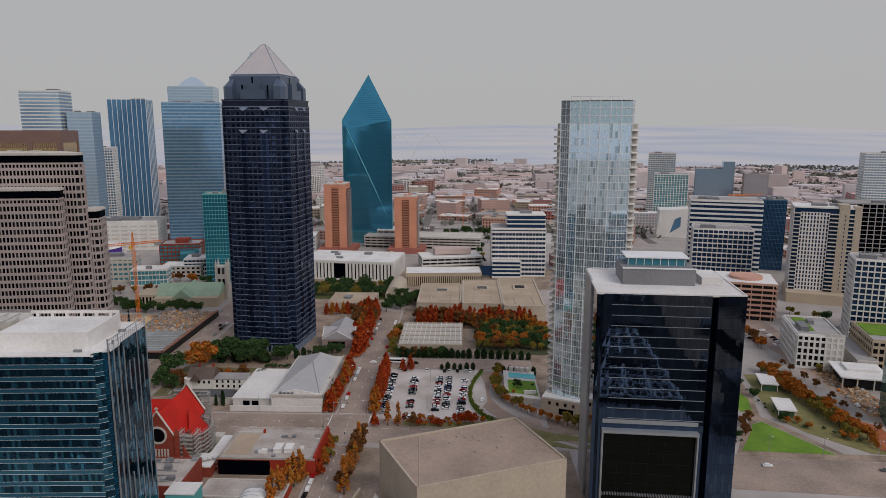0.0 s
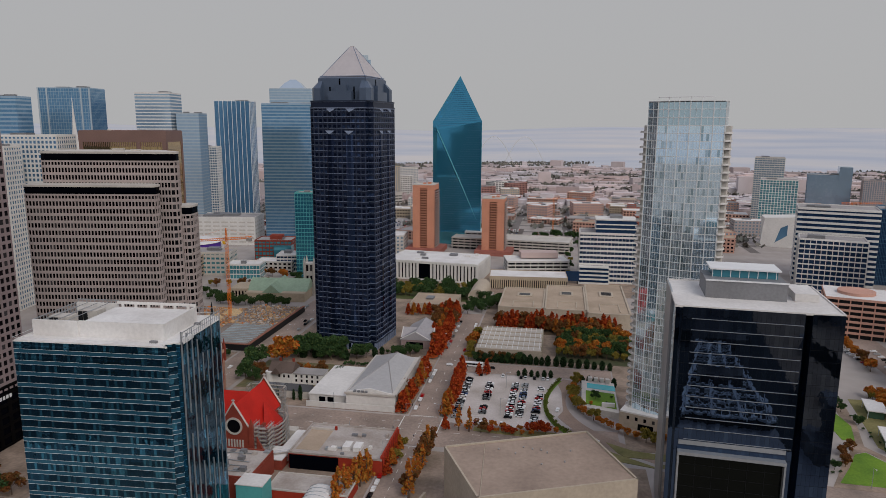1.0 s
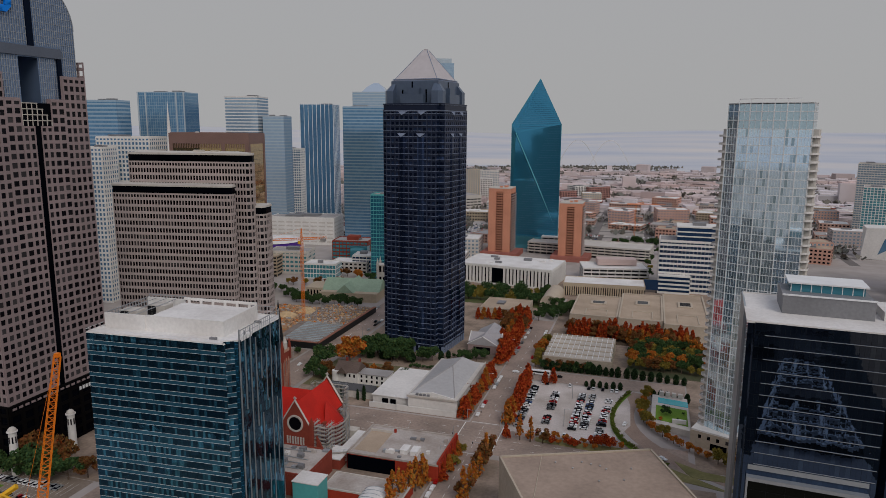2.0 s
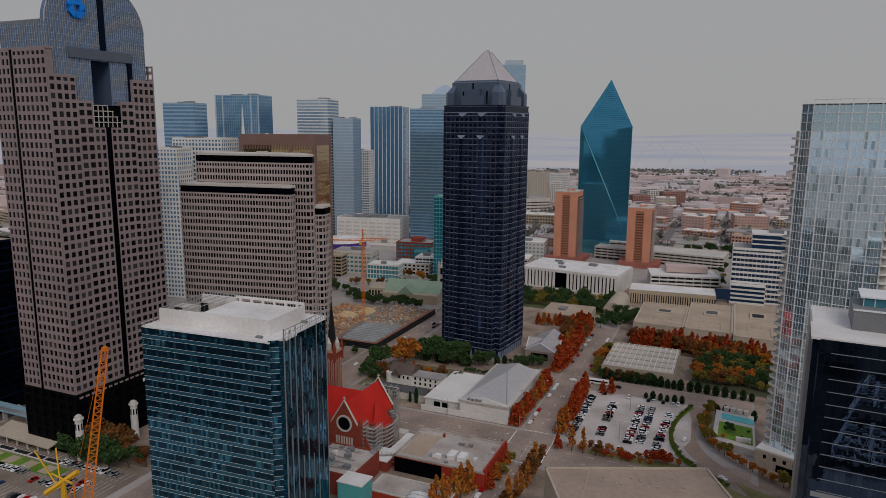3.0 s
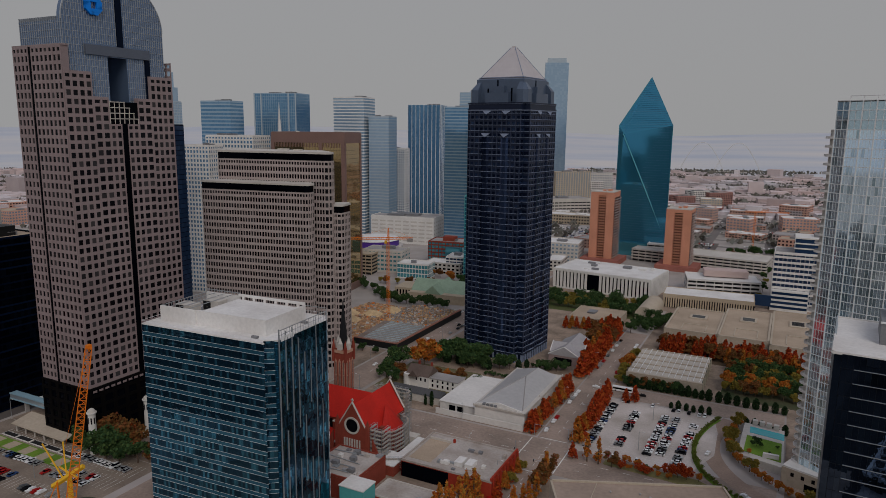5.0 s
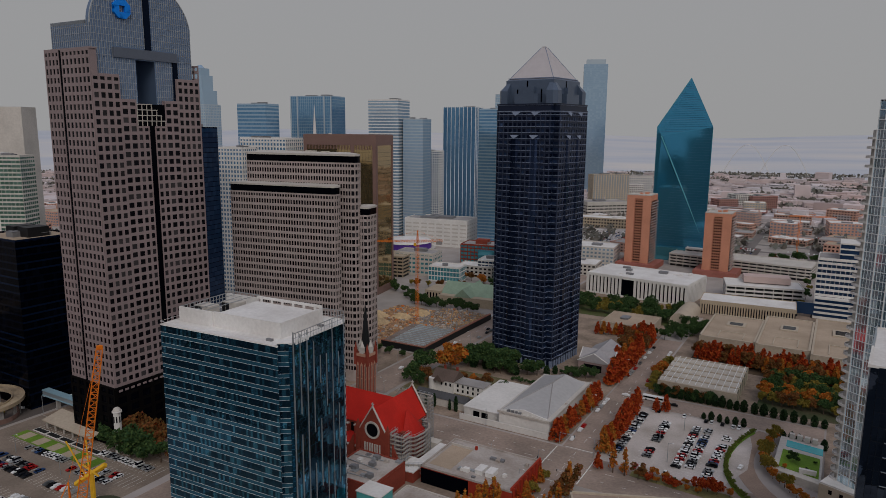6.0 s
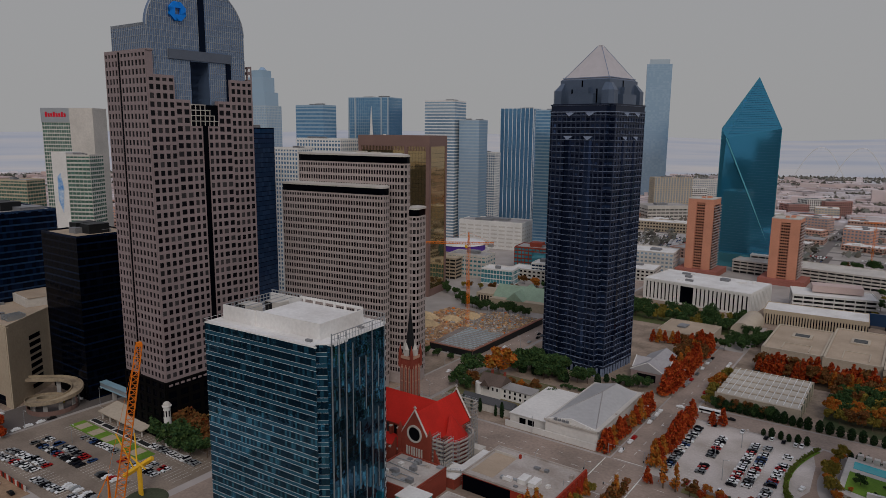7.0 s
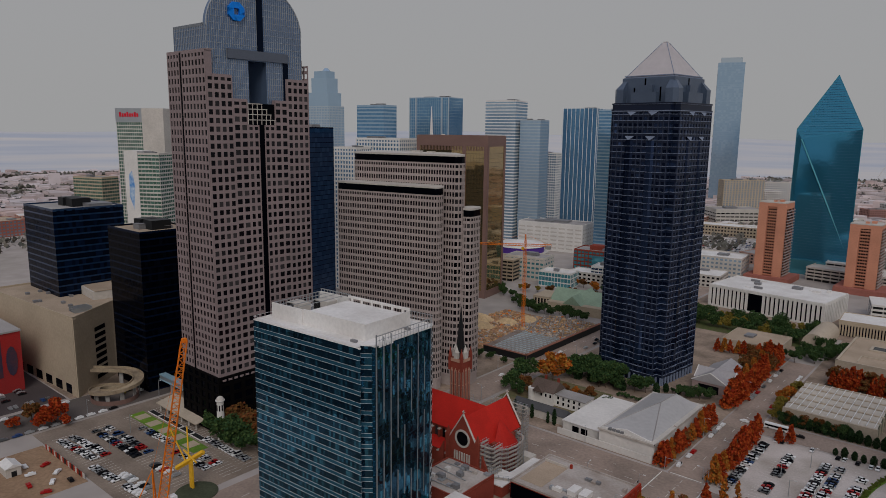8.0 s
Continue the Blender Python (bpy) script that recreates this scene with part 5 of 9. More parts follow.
def old_house():
    th = thing("old_mansion", "white old mansion with brown gabled roof", "house")
    g = Geo()
    g.box(-172, 381, 0, -157, 394, 7.5)
    g.box(-157, 383, 0, -138, 393, 6.5)
    part("wall", g, WHITE, th)
    g = Geo()
    g.gable(-172, 381, -157, 394, 7.5, 12.5, 'x')
    g.gable(-169, 378.5, -163, 388, 7.5, 11.5, 'y')
    part("roof", g, surface("brown_shingles", (0.13, 0.095, 0.08), 0.9, grain=1.5, vary=0.25), th)
    g = Geo()
    g.box(-157.4, 382.6, 6.5, -137.6, 393.4, 7.0)
    part("flat_roof", g, ROOF_G, th)
    g = Geo()
    g.cone(-171.5, 381.5, 0, 8.0, 2.4, 2.4, 10)
    part("bay_turret", g, WHITE, th)
    for k in range(5):
        for z in (1.5, 4.4):
            g = Geo()
            g.box(-155.5 + k * 3.4, 382.9, z, -154.3 + k * 3.4, 383.05, z + 1.7)
            part("window", g, G_WIN, th)
    for k in range(3):
        g = Geo()
        g.box(-165.5 + k * 3, 380.9, 4.6, -164.4 + k * 3, 381.05, 6.4)
        part("window", g, G_WIN, th)
    for x in (-168, -159.5):
        g = Geo()
        g.box(x, 389, 9, x + 1.2, 390.2, 14)
        part("chimney", g, RED_BR, th)
    a = thing("garden_arcade", "long low shed with dark grey pitched roof", "shed")
    g = Geo()
    g.box(-171, 362, 0, -138.5, 369, 4.6)
    part("wall", g, OFFWHITE, a)
    g = Geo()
    g.gable(-171, 362, -138.5, 369, 4.6, 7.6, 'x')
    part("roof", g, surface("dark_slate", (0.085, 0.085, 0.09), 0.8, grain=1.5, vary=0.2), a)


old_house()


def cathedral():
    th = thing("cathedral", "red brick cathedral with bright red roof and scaffolding", "church", -4.1, 7.3, 0)
    ez, rz = 15.5, 28.6
    g = Geo()
    g.box(-178, 286.5, 0, -131, 303.5, ez)
    g.box(-149, 276.5, 0, -133, 310, ez)
    part("wall", g, RED_BR, th)
    # nave, transept and polygonal apse roofs
    g = Geo()
    g.gable(-178, 286, -141, 304, ez, rz - 0.6, 'x', 0.3)
    part("nave_roof", g, RED_ROOF, th, "red tiled nave roof")
    g = Geo()
    g.gable(-149.2, 277, -132.8, 309.5, ez, rz, 'y', 0.2)
    part("transept_roof", g, RED_ROOF, th)
    g = Geo()
    ap = [(-132, 286.5), (-128.6, 288.5), (-126.8, 292), (-126.8, 298), (-128.6, 301.5), (-132, 303.5)]
    g.prism([(x + 0.6, y) for x, y in ap], ez - 3, rz - 5, [(-134, 295 + (y - 295) * 0.08) for x, y in ap])
    part("apse_roof", g, RED_ROOF, th)
    g = Geo()
    g.prism(ap, 0, ez - 3)
    part("apse", g, RED_BR, th)
    g = Geo()
    g.box(-131, 273.5, 0, -117, 286, 5)
    part("sacristy", g, RED_BR, th)
    g = Geo()
    g.box(-131.3, 273.2, 5, -116.7, 286, 5.5)
    part("sacristy_roof", g, ROOF_W, th, "pale flat roof of the sacristy")
    g = Geo()
    g.box(-131, 304, 0, -122.5, 309, 5)
    part("sacristy", g, OFFWHITE, th)
    g = Geo()
    g.box(-178, 280.5, 0, -152.5, 286.4, 7.2)
    aisle = part("aisle", g, RED_BR, th)
    g = Geo()
    g.prism([(-178.4, 280), (-152.2, 280), (-152.2, 286.4), (-178.4, 286.4)], 7.2, 9.6, [(-178.4, 285.6), (-152.2, 285.6), (-152.2, 286.4), (-178.4, 286.4)])
    part("aisle_roof", g, RED_ROOF, aisle, "red tiled lean-to roof")
    for k in range(6):
        x = -176.5 + k * 4.6
        g = Geo()
        g.box(x - .55, 285.2, 0, x + .55, 286.6, 13.4)
        g.box(x - .55, 279.2, 0, x + .55, 280.6, 6.2)
        part("buttress", g, RED_BR, th)
        g = Geo()
        g.box(x - .65, 285.0, 13.4, x + .65, 286.6, 13.9)
        g.box(x - .65, 279.0, 6.2, x + .65, 280.7, 6.7)
        part("buttress_cap", g, OFFWHITE, th)
        if k < 5:
            g = Geo()
            g.box(x + 1.5, 286.3, 9.8, x + 3.1, 286.55, 14.2)
            part("lancet_window", g, G_WIN, th)
    g = Geo()
    g.box(-122, 285, 0, -113, 306, 4.2)
    vestry = part("vestry", g, RED_BR, th)
    g = Geo()
    g.box(-122.3, 284.7, 4.2, -112.7, 306.3, 4.7)
    part("vestry_roof", g, ROOF_W, vestry, "pale flat roof")
    # gable fronts with pale copings
    for y, s in ((276.3, -1), (309.9, 1)):
        g = Geo()
        x0, x1, m = -149.2, -132.8, -141
        k = 0.8
        g.add([(x0, y, 0), (x1, y, 0), (x1, y, ez + 1), (m, y, rz + 1.0), (x0, y, ez + 1), (x0, y + k, 0), (x1, y + k, 0), (x1, y + k, ez + 1), (m, y + k, rz + 1.0), (x0, y + k, ez + 1)],
              [(0, 1, 2, 3, 4), (9, 8, 7, 6, 5), (1, 6, 7, 2), (2, 7, 8, 3), (3, 8, 9, 4), (4, 9, 5, 0)])
        part("gable_front", g, RED_BR, th)
        c = Geo()
        c.beam((x0 - .2, y + k / 2, ez + 1), (m, y + k / 2, rz + 1.3), 0.55)
        c.beam((x1 + .2, y + k / 2, ez + 1), (m, y + k / 2, rz + 1.3), 0.55)
        c.box(m - .2, y + .2, rz + 1.0, m + .2, y + .6, rz + 3.2)
        c.box(m - .8, y + .2, rz + 2.2, m + .8, y + .6, rz + 2.6)
        part("coping", c, OFFWHITE, th, "pale stone gable coping")
    # rose window
    rw = Geo()
    for i in range(20):
        a, b = 2 * math.pi * i / 20, 2 * math.pi * (i + 1) / 20
        for r0, r1 in ((3.3, 4.2),):
            q = [(-141 + r1 * math.cos(a), 18.6 + r1 * math.sin(a)), (-141 + r1 * math.cos(b), 18.6 + r1 * math.sin(b)), (-141 + r0 * math.cos(b), 18.6 + r0 * math.sin(b)), (-141 + r0 * math.cos(a), 18.6 + r0 * math.sin(a))]
            rw.add([(x, 275.9, z) for x, z in q] + [(x, 276.4, z) for x, z in q], [(0, 1, 2, 3), (0, 4, 5, 1), (1, 5, 6, 2), (2, 6, 7, 3), (3, 7, 4, 0)])
    rose = part("rose_surround", rw, OFFWHITE, th, "pale stone rose window ring")
    g = Geo()
    g.add([(-141 + 3.3 * math.cos(2 * math.pi * i / 20), 276.2, 18.6 + 3.3 * math.sin(2 * math.pi * i / 20)) for i in range(20)], [tuple(range(20))])
    part("rose_glass", g, G_WIN, rose)
    for k in range(7):
        g = Geo()
        g.box(-145.6 + k * 1.4, 275.95, 6.5, -144.9 + k * 1.4, 276.35, 12)
        part("lancet", g, OFFWHITE, th)
    for x in (-149.4, -132.6):
        g = Geo()
        g.box(x - .9, 275.6, 0, x + .9, 277.4, 19)
        g.prism([(x - .9, 275.6), (x + .9, 275.6), (x + .9, 277.4), (x - .9, 277.4)], 19, 22.5, [(x - .1, 276.4), (x + .1, 276.4), (x + .1, 276.6), (x - .1, 276.6)])
        part("buttress", g, RED_BR, th)
    for x in (-152, -130):
        g = Geo()
        g.add([(x, 276, 0), (x, 277, 0), (x, 276, 14), (x, 277, 14), (x + (-7 if x < -140 else 7), 276, 0), (x + (-7 if x < -140 else 7), 277, 0)], [(0, 2, 3, 1), (0, 4, 2), (1, 3, 5), (2, 4, 5, 3), (0, 1, 5, 4)])
        part("flank_wall", g, RED_BR, th)
    # belfry with spire
    tx, ty, r = -162, 300, 3.5
    g = Geo()
    g.box(tx - r, ty - r, 0, tx + r, ty + r, 46)
    belfry = part("belfry", g, RED_BR, th, "red brick belfry with pale stone tracery")
    t = Geo()
    for a in range(4):
        c, s = (1, 0, -1, 0)[a], (0, 1, 0, -1)[a]
        for u in (-2.3, 0, 2.3):
            x, y = tx + c * (r + .05) - s * u, ty + s * (r + .05) + c * u
            for du in (-.62, .62):
                t.turned(x - s * du, y + c * du, 0.36, 0.16, 25, 39.6, a * 90)
                t.turned(x - s * du * .6, y + c * du * .6, 0.36, 0.5, 39.6, 40.4, a * 90)
            t.turned(x, y, 0.36, 0.5, 40.4, 41.2, a * 90)
            t.turned(x, y, 0.3, 1.4, 32.8, 33.2, a * 90)
        t.turned(tx + c * r, ty + s * r, 0.8, 2 * r + 1, 22, 22.8, a * 90)
        t.turned(tx + c * r, ty + s * r, 0.8, 2 * r + 1, 44.5, 46, a * 90)
    part("tracery", t, surface("warm_stone", (0.47, 0.27, 0.19), 0.85, grain=1, vary=0.15), belfry)
    for a in range(4):
        c, s = (1, 0, -1, 0)[a], (0, 1, 0, -1)[a]
        for u in (-2.3, 0, 2.3):
            b = Geo()
            b.turned(tx + c * (r + .02) - s * u, ty + s * (r + .02) + c * u, 0.12, 0.8, 24.5, 40, a * 90)
            part("belfry_opening", b, BROWN_ST, belfry)
    for sx in (-1, 1):
        for sy in (-1, 1):
            g = Geo()
            x, y = tx + sx * r, ty + sy * r
            g.box(x - 0.65, y - 0.65, 40, x + 0.65, y + 0.65, 47.4)
            g.cone(x, y, 47.4, 51.5, 0.9, 0.08, 6)
            part("pinnacle", g, RED_BR, belfry)
    g = Geo()
    g.cone(tx, ty, 46, 71, 2.6, 0.12, 8)
    part("spire", g, DARK_MET, belfry, "dark slender spire")
    for a in range(4):  # gabled dormers at the foot of the spire
        c, s = (1, 0, -1, 0)[a], (0, 1, 0, -1)[a]
        g = Geo()
        g.turned(tx + c * 3.0, ty + s * 3.0, 1.6, 2.2, 46, 49.2, a * 90)
        g.cone(tx + c * 3.0, ty + s * 3.0, 49.2, 52.6, 1.5, 0.08, 4)
        part("dormer", g, OFFWHITE, belfry)
    g = Geo()
    g.cone(-181, 284, 0, 30, 2.6, 2.6, 8)
    part("small_turret", g, RED_BR, th)
    g = Geo()
    g.cone(-181, 284, 30, 40, 2.9, 0.1, 8)
    part("turret_cap", g, DARK_MET, th)
    # scaffolding, an own thing round apse and belfry
    for cx, cy, ring, z1, lab in ((-131, 295, [(-1.5, -10), (2.4, -10), (5.2, -6), (6.2, 0), (5.2, 6), (2.4, 10), (-1.5, 10), (-1.5, 14)], 15, "tube scaffolding with plank decks round the apse"),
                                  (tx, ty, [(-7, -7), (7, -7), (7, 7), (-7, 7), (-7, -7)], 22, "tube scaffolding round the foot of the belfry"),
                                  (-181, 284, [(-5, -5), (5, -5), (5, 5), (-5, 5), (-5, -5)], 14, "tube scaffolding beside a small turret"),
                                  (-126, 281, [(-6, 3), (-6, -3), (0, -3), (0, 3)], 19, "tube scaffolding tower beside the transept gable"),
                                  (-118, 296, [(-8, -20), (4, -14), (4, -2)], 7, "low tube scaffolding with sheeting by the school"),
                                  (-141, 311, [(9, 0), (9, 3), (-9, 3), (-9, 0)], 24, "tube scaffolding against the far gable")):
        sc = thing("scaffolding", lab, "scaffolding", cx - 4.1, cy + 7.3)
        tubes, deck = Geo(), Geo()
        for i in range(len(ring) - 1):
            p, q = Vector((*ring[i], 0)), Vector((*ring[i + 1], 0))
            n = max(2, int((q - p).length / 2.2))
            nrm = Vector(((q - p).y, -(q - p).x, 0)).normalized()
            for j in range(n + 1):
                a = p.lerp(q, j / n)
                for o in (0, 1.3):
                    b = a + nrm * o
                    tubes.beam((b.x, b.y, 0), (b.x, b.y, z1), 0.09)
            for z in range(2, z1 + 1, 2):
                deck.slab(ring[i], ring[i + 1], 0, (q - p).length, z, z + 0.12, 0.1, 1.2)
                for o in (0, 1.3):
                    tubes.beam((p.x + nrm.x * o, p.y + nrm.y * o, z + 1), (q.x + nrm.x * o, q.y + nrm.y * o, z + 1), 0.07)
        part("tube", tubes, METAL, sc, kind="stuff")
        part("plank_deck", deck, surface("grey_planks", (0.40, 0.36, 0.31), 0.9, grain=1, vary=0.2), sc, kind="stuff")


cathedral()


def art_school():
    th = thing("arts_school", "low school with red walls and tan flat roofs", "school")
    g = Geo()
    g.box(-119, 284, 0, -74.5, 315.5, 7.4)
    part("wall", g, RED_WALL, th)
    rooftop(th, [(-119, 284), (-74.5, 284), (-74.5, 315.5), (-119, 315.5)], 7.6, ROOF_ST, 0.7, ROOF_ST, 0.6)
    g = Geo()
    g.box(-118.5, 283.5, 0.2, -95, 284.2, 7.0)
    part("black_front", g, G_BLACK, th, "black glazed front")
    g = Geo()
    g.box(-149, 254, 0, -124, 279, 10.0)
    part("wing", g, RED_BR, th)
    rooftop(th, [(-149, 254), (-124, 254), (-124, 279), (-149, 279)], 10.1, ROOF_ST, 0.6, RED_BR)
    g = Geo()
    g.box(-118, 257, 0, -82, 271.5, 4.4)
    part("low_wing", g, RED_WALL, th)
    rooftop(th, [(-118, 257), (-82, 257), (-82, 271.5), (-118, 271.5)], 4.5, ROOF_ST, 0.5, OFFWHITE)
    for x in (-95, -90):
        g = Geo()
        g.box(x, 290, 7.7, x + 3.5, 296, 9.6)
        g.box(x - .1, 289.9, 9.6, x + 3.6, 296.1, 9.8)
        part("roof_unit", g, ROOF_W, th)
    for x, y in ((-141, 262), (-136, 268), (-131, 259), (-138, 274)):
        g = Geo()
        g.box(x, y, 10.2, x + 2.8, y + 2.2, 12.0)
        part("roof_unit", g, LOUVRE, th)
    g = Geo()
    g.box(-117, 288, 7.65, -106, 309, 7.75)
    part("roof_patch", g, ROOF_T, th)
    g = Geo()
    g.box(-117.4, 309, 7.65, -105.6, 309.6, 8.9)
    part("roof_kerb", g, OFFWHITE, th)
    g = Geo()
    g.box(-75.2, 284, 7.6, -74.4, 315.6, 9.6)
    part("end_parapet", g, RED_WALL, th, "red parapet wall")
    for k in range(8):
        g = Geo()
        g.box(-74.4, 285 + k * 4.1, 0, -73.6, 285.5 + k * 4.1, 9.2)
        part("buttress", g, RED_WALL, th)
    bits = random.Random(31)
    for k in range(26):
        g = Geo()
        x, y, z = (bits.uniform(-147, -127), bits.uniform(256, 277), 10.15) if k < 16 else (bits.uniform(-104, -78), bits.uniform(286, 313), 7.65)
        w, d, h = bits.uniform(.8, 3.2), bits.uniform(.8, 2.4), bits.uniform(.4, 1.7)
        g.box(x, y, z, x + w, y + d, z + h)
        if h > 1.1:
            g.cone(x + w / 2, y + d / 2, z + h, z + h + .3, .45, .4, 8)
        part("roof_unit", g, (LOUVRE, ROOF_W, METAL, ROOF_ST)[k % 4], th)
    for k in range(4):
        g = Geo()
        y = 258 + k * 5.2
        g.beam((-148, y, 10.5), (-130, y + bits.uniform(-2, 2), 10.5), .22, 6)
        part("duct", g, METAL, th)
    g = Geo()
    g.box(-105.4, 310.2, 7.6, -104.4, 311.2, 9.4)
    part("roof_hut", g, RED_WALL, th)
    t = thing("teal_metal_box", "teal corrugated metal box building", "shed")
    g = Geo()
    g.box(-126.5, 247, 0, -115, 256, 11.2)
    part("wall", g, TEAL_MET, t)
    g = Geo()
    g.box(-126.8, 246.7, 11.2, -114.7, 256.3, 11.6)
    part("roof", g, ROOF_W, t)
    s = thing("vaulted_shed", "white ribbed vaulted shed", "shed")
    g = Geo()
    n = 10
    for i in range(n):
        a, b = math.pi * i / n, math.pi * (i + 1) / n
        pa, pb = (-94.5 - 6 * math.cos(a), 3.5 + 3 * math.sin(a)), (-94.5 - 6 * math.cos(b), 3.5 + 3 * math.sin(b))
        g.add([(pa[0], 247, pa[1]), (pb[0], 247, pb[1]), (pb[0], 262, pb[1]), (pa[0], 262, pa[1]), (pa[0], 247, 0), (pb[0], 247, 0)], [(0, 1, 2, 3), (4, 5, 1, 0)])
    part("vault", g, ROOF_W, s)
    r = Geo()
    for k in range(6):
        y = 247.2 + k * 2.9
        for i in range(n):
            a, b = math.pi * i / n, math.pi * (i + 1) / n
            r.beam((-94.5 - 6.1 * math.cos(a), y, 3.5 + 3.1 * math.sin(a)), (-94.5 - 6.1 * math.cos(b), y, 3.5 + 3.1 * math.sin(b)), 0.14)
    part("rib", r, METAL, s)


art_school()


def concert_hall():
    th = thing("concert_hall", "limestone concert hall with broad brown flat roof", "concert hall", -42.3, 262)
    poly = [(18.1, -36.5), (75, -13), (57.7, 25), (0, 0)]
    Z = 27.8
    g = Geo()
    g.prism(poly, 0, Z)
    part("wall", g, LIME, th)
    g = Geo()
    g.prism(poly, Z - 0.2, Z + 0.1)
    part("roof", g, ROOF_BR, th)
    for i, p in enumerate(poly):
        q = poly[(i + 1) % 4]
        k = math.hypot(q[0] - p[0], q[1] - p[1])
        g = Geo()
        g.slab(p, q, 0, k, Z - 0.2, Z + 0.75, -0.7, 0.05)
        part("parapet", g, LIME, th)
    g = Geo()
    g.beam((16, 6.2, Z + .2), (18.8, -35.6, Z + .2), .16)
    part("roof_seam", g, LIME, th)
    vents = random.Random(6)
    for k in range(9):
        g = Geo()
        x, y = vents.uniform(22, 58), vents.uniform(-14, 10)
        g.cone(x, y, Z + .1, Z + .7, .3, .3, 8)
        g.cone(x, y, Z + .7, Z + .95, .45, .1, 8)
        part("roof_vent", g, ROOF_G, th)
    g = Geo()
    g.prism([(-13, -31), (-2.5, -29), (-1, -8), (12, -33), (14, -52), (-15, -52)], 0, 9.5)
    foyer = part("foyer", g, OFFWHITE, th, "low pale stone foyer")
    g = Geo()
    n = 14
    arc = [(4 - 9.5 * math.sin(math.pi * i / n), -36 + 13 * math.cos(math.pi * i / n)) for i in range(n + 1)]
    g.add([(x, y, 9.6) for x, y in arc] + [(11.5, -34 + (y + 36) * .55, 17) for x, y in arc], [(i, i + 1, i + n + 2, i + n + 1) for i in range(n)])
    part("conoid_roof", g, G_HAZE, foyer, "curved glass skylight")
    for i in range(n + 1):
        r = Geo()
        r.beam((arc[i][0], arc[i][1], 9.7), (11.5, -34 + (arc[i][1] + 36) * .55, 17.1), 0.1)
        part("glazing_bar", r, WHITE_MET, foyer)
    g = Geo()
    g.slab((-9.5, 7), (-18.5, -34), 0, 42, 0, 3.2, -.5, .5)
    part("garden_wall", g, LIME, th)


concert_hall()


def sculpture_gallery():
    th = thing("sculpture_gallery", "low stone gallery with ribbed white glass roof", "museum")
    for k in range(6):
        g = Geo()
        y = 447 + k * 10.2
        g.box(-53, y, 0, -8.5, y + 1.2, 8.6)
        part("wall", g, LIME, th)
    for k in range(5):
        g = Geo()
        y = 448.2 + k * 10.2
        n = 6
        for i in range(n):
            a, b = i / n, (i + 1) / n
            za, zb = 8.0 + 1.1 * math.sin(math.pi * a), 8.0 + 1.1 * math.sin(math.pi * b)
            g.add([(-52.5, y + a * 9, za), (-9, y + a * 9, za), (-9, y + b * 9, zb), (-52.5, y + b * 9, zb)], [(0, 1, 2, 3)])
        part("vault_roof", g, surface("gallery_roof", (0.52, 0.47, 0.41), 0.7, grain=0.6, wear=0.06, vary=0.15) if k == 0 else bpy.data.materials["gallery_roof"], th)
        g = Geo()
        g.box(-52.6, y + .05, 0.2, -52.4, y + 8.9, 7.6)
        part("end_glazing", g, G_GREEN, th)
        g = Geo()
        g.box(-9.2, y + .05, 0.2, -9.0, y + 8.9, 7.6)
        part("end_glazing", g, G_GREEN, th)
        g = Geo()
        for j in range(12):
            g.box(-50 + j * 3.6, y, 8.95, -49.7 + j * 3.6, y + 9, 9.25)
        part("sunscreen_rail", g, WHITE_MET, th)


sculpture_gallery()


def art_museum():
    th = thing("art_museum", "limestone museum blocks with tan roofs and skylights", "museum")
    for x0, y0, x1, y1, z in ((-47, 546, -10, 615, 11), (-9.6, 543, 24, 628, 11.6), (24.3, 538, 58, 640, 11.2)):
        g = Geo()
        g.box(x0, y0, 0, x1, y1, z)
        part("block_wall", g, LIME, th)
        rooftop(th, [(x0, y0), (x1, y0), (x1, y1), (x0, y1)], z + .05, ROOF_T, 0.8, LIME, 1.4)
        g = Geo()
        w, d = x1 - x0, y1 - y0
        g.box(x0 + w * .35, y0 + d * .55, z, x0 + w * .7, y0 + d * .72, z + 1.0)
        part("skylight_kerb", g, LIME, th)
        g = Geo()
        g.box(x0 + w * .40, y0 + d * .58, z + 1.0, x0 + w * .65, y0 + d * .69, z + 1.1)
        part("skylight", g, G_WIN, th)
        g = Geo()
        g.box(x0 + w * .3, y0 + d * .08, z, x0 + w * .32, y0 + d * .3, z + 0.6)
        g.box(x0 + w * .3, y0 + d * .3, z, x0 + w * .75, y0 + d * .31, z + 0.6)
        g.box(x0 + w * .75, y0 + d * .08, z, x0 + w * .77, y0 + d * .31, z + 0.6)
        part("roof_upstand", g, LIME, th)
    g = Geo()
    g.box(6, 542.4, 3, 18, 543.1, 8)
    part("entrance", g, G_BLACK, th)
    n = 12
    g = Geo()
    pr = [(-71 - 8 * math.cos(math.pi * i / n), 4 + 7.6 * math.sin(math.pi * i / n)) for i in range(n + 1)]
    pr = [(-79, 0)] + pr + [(-63, 0)]
    k = len(pr)
    g.add([(x, 600, z) for x, z in pr] + [(x, 646, z) for x, z in pr], [tuple(range(k)), tuple(range(2 * k - 1, k - 1, -1))] + [(i, i + k, i + k + 1, i + 1) for i in range(k - 1)])
    part("barrel_vault", g, LIME, th, "limestone barrel-vaulted hall")


art_museum()

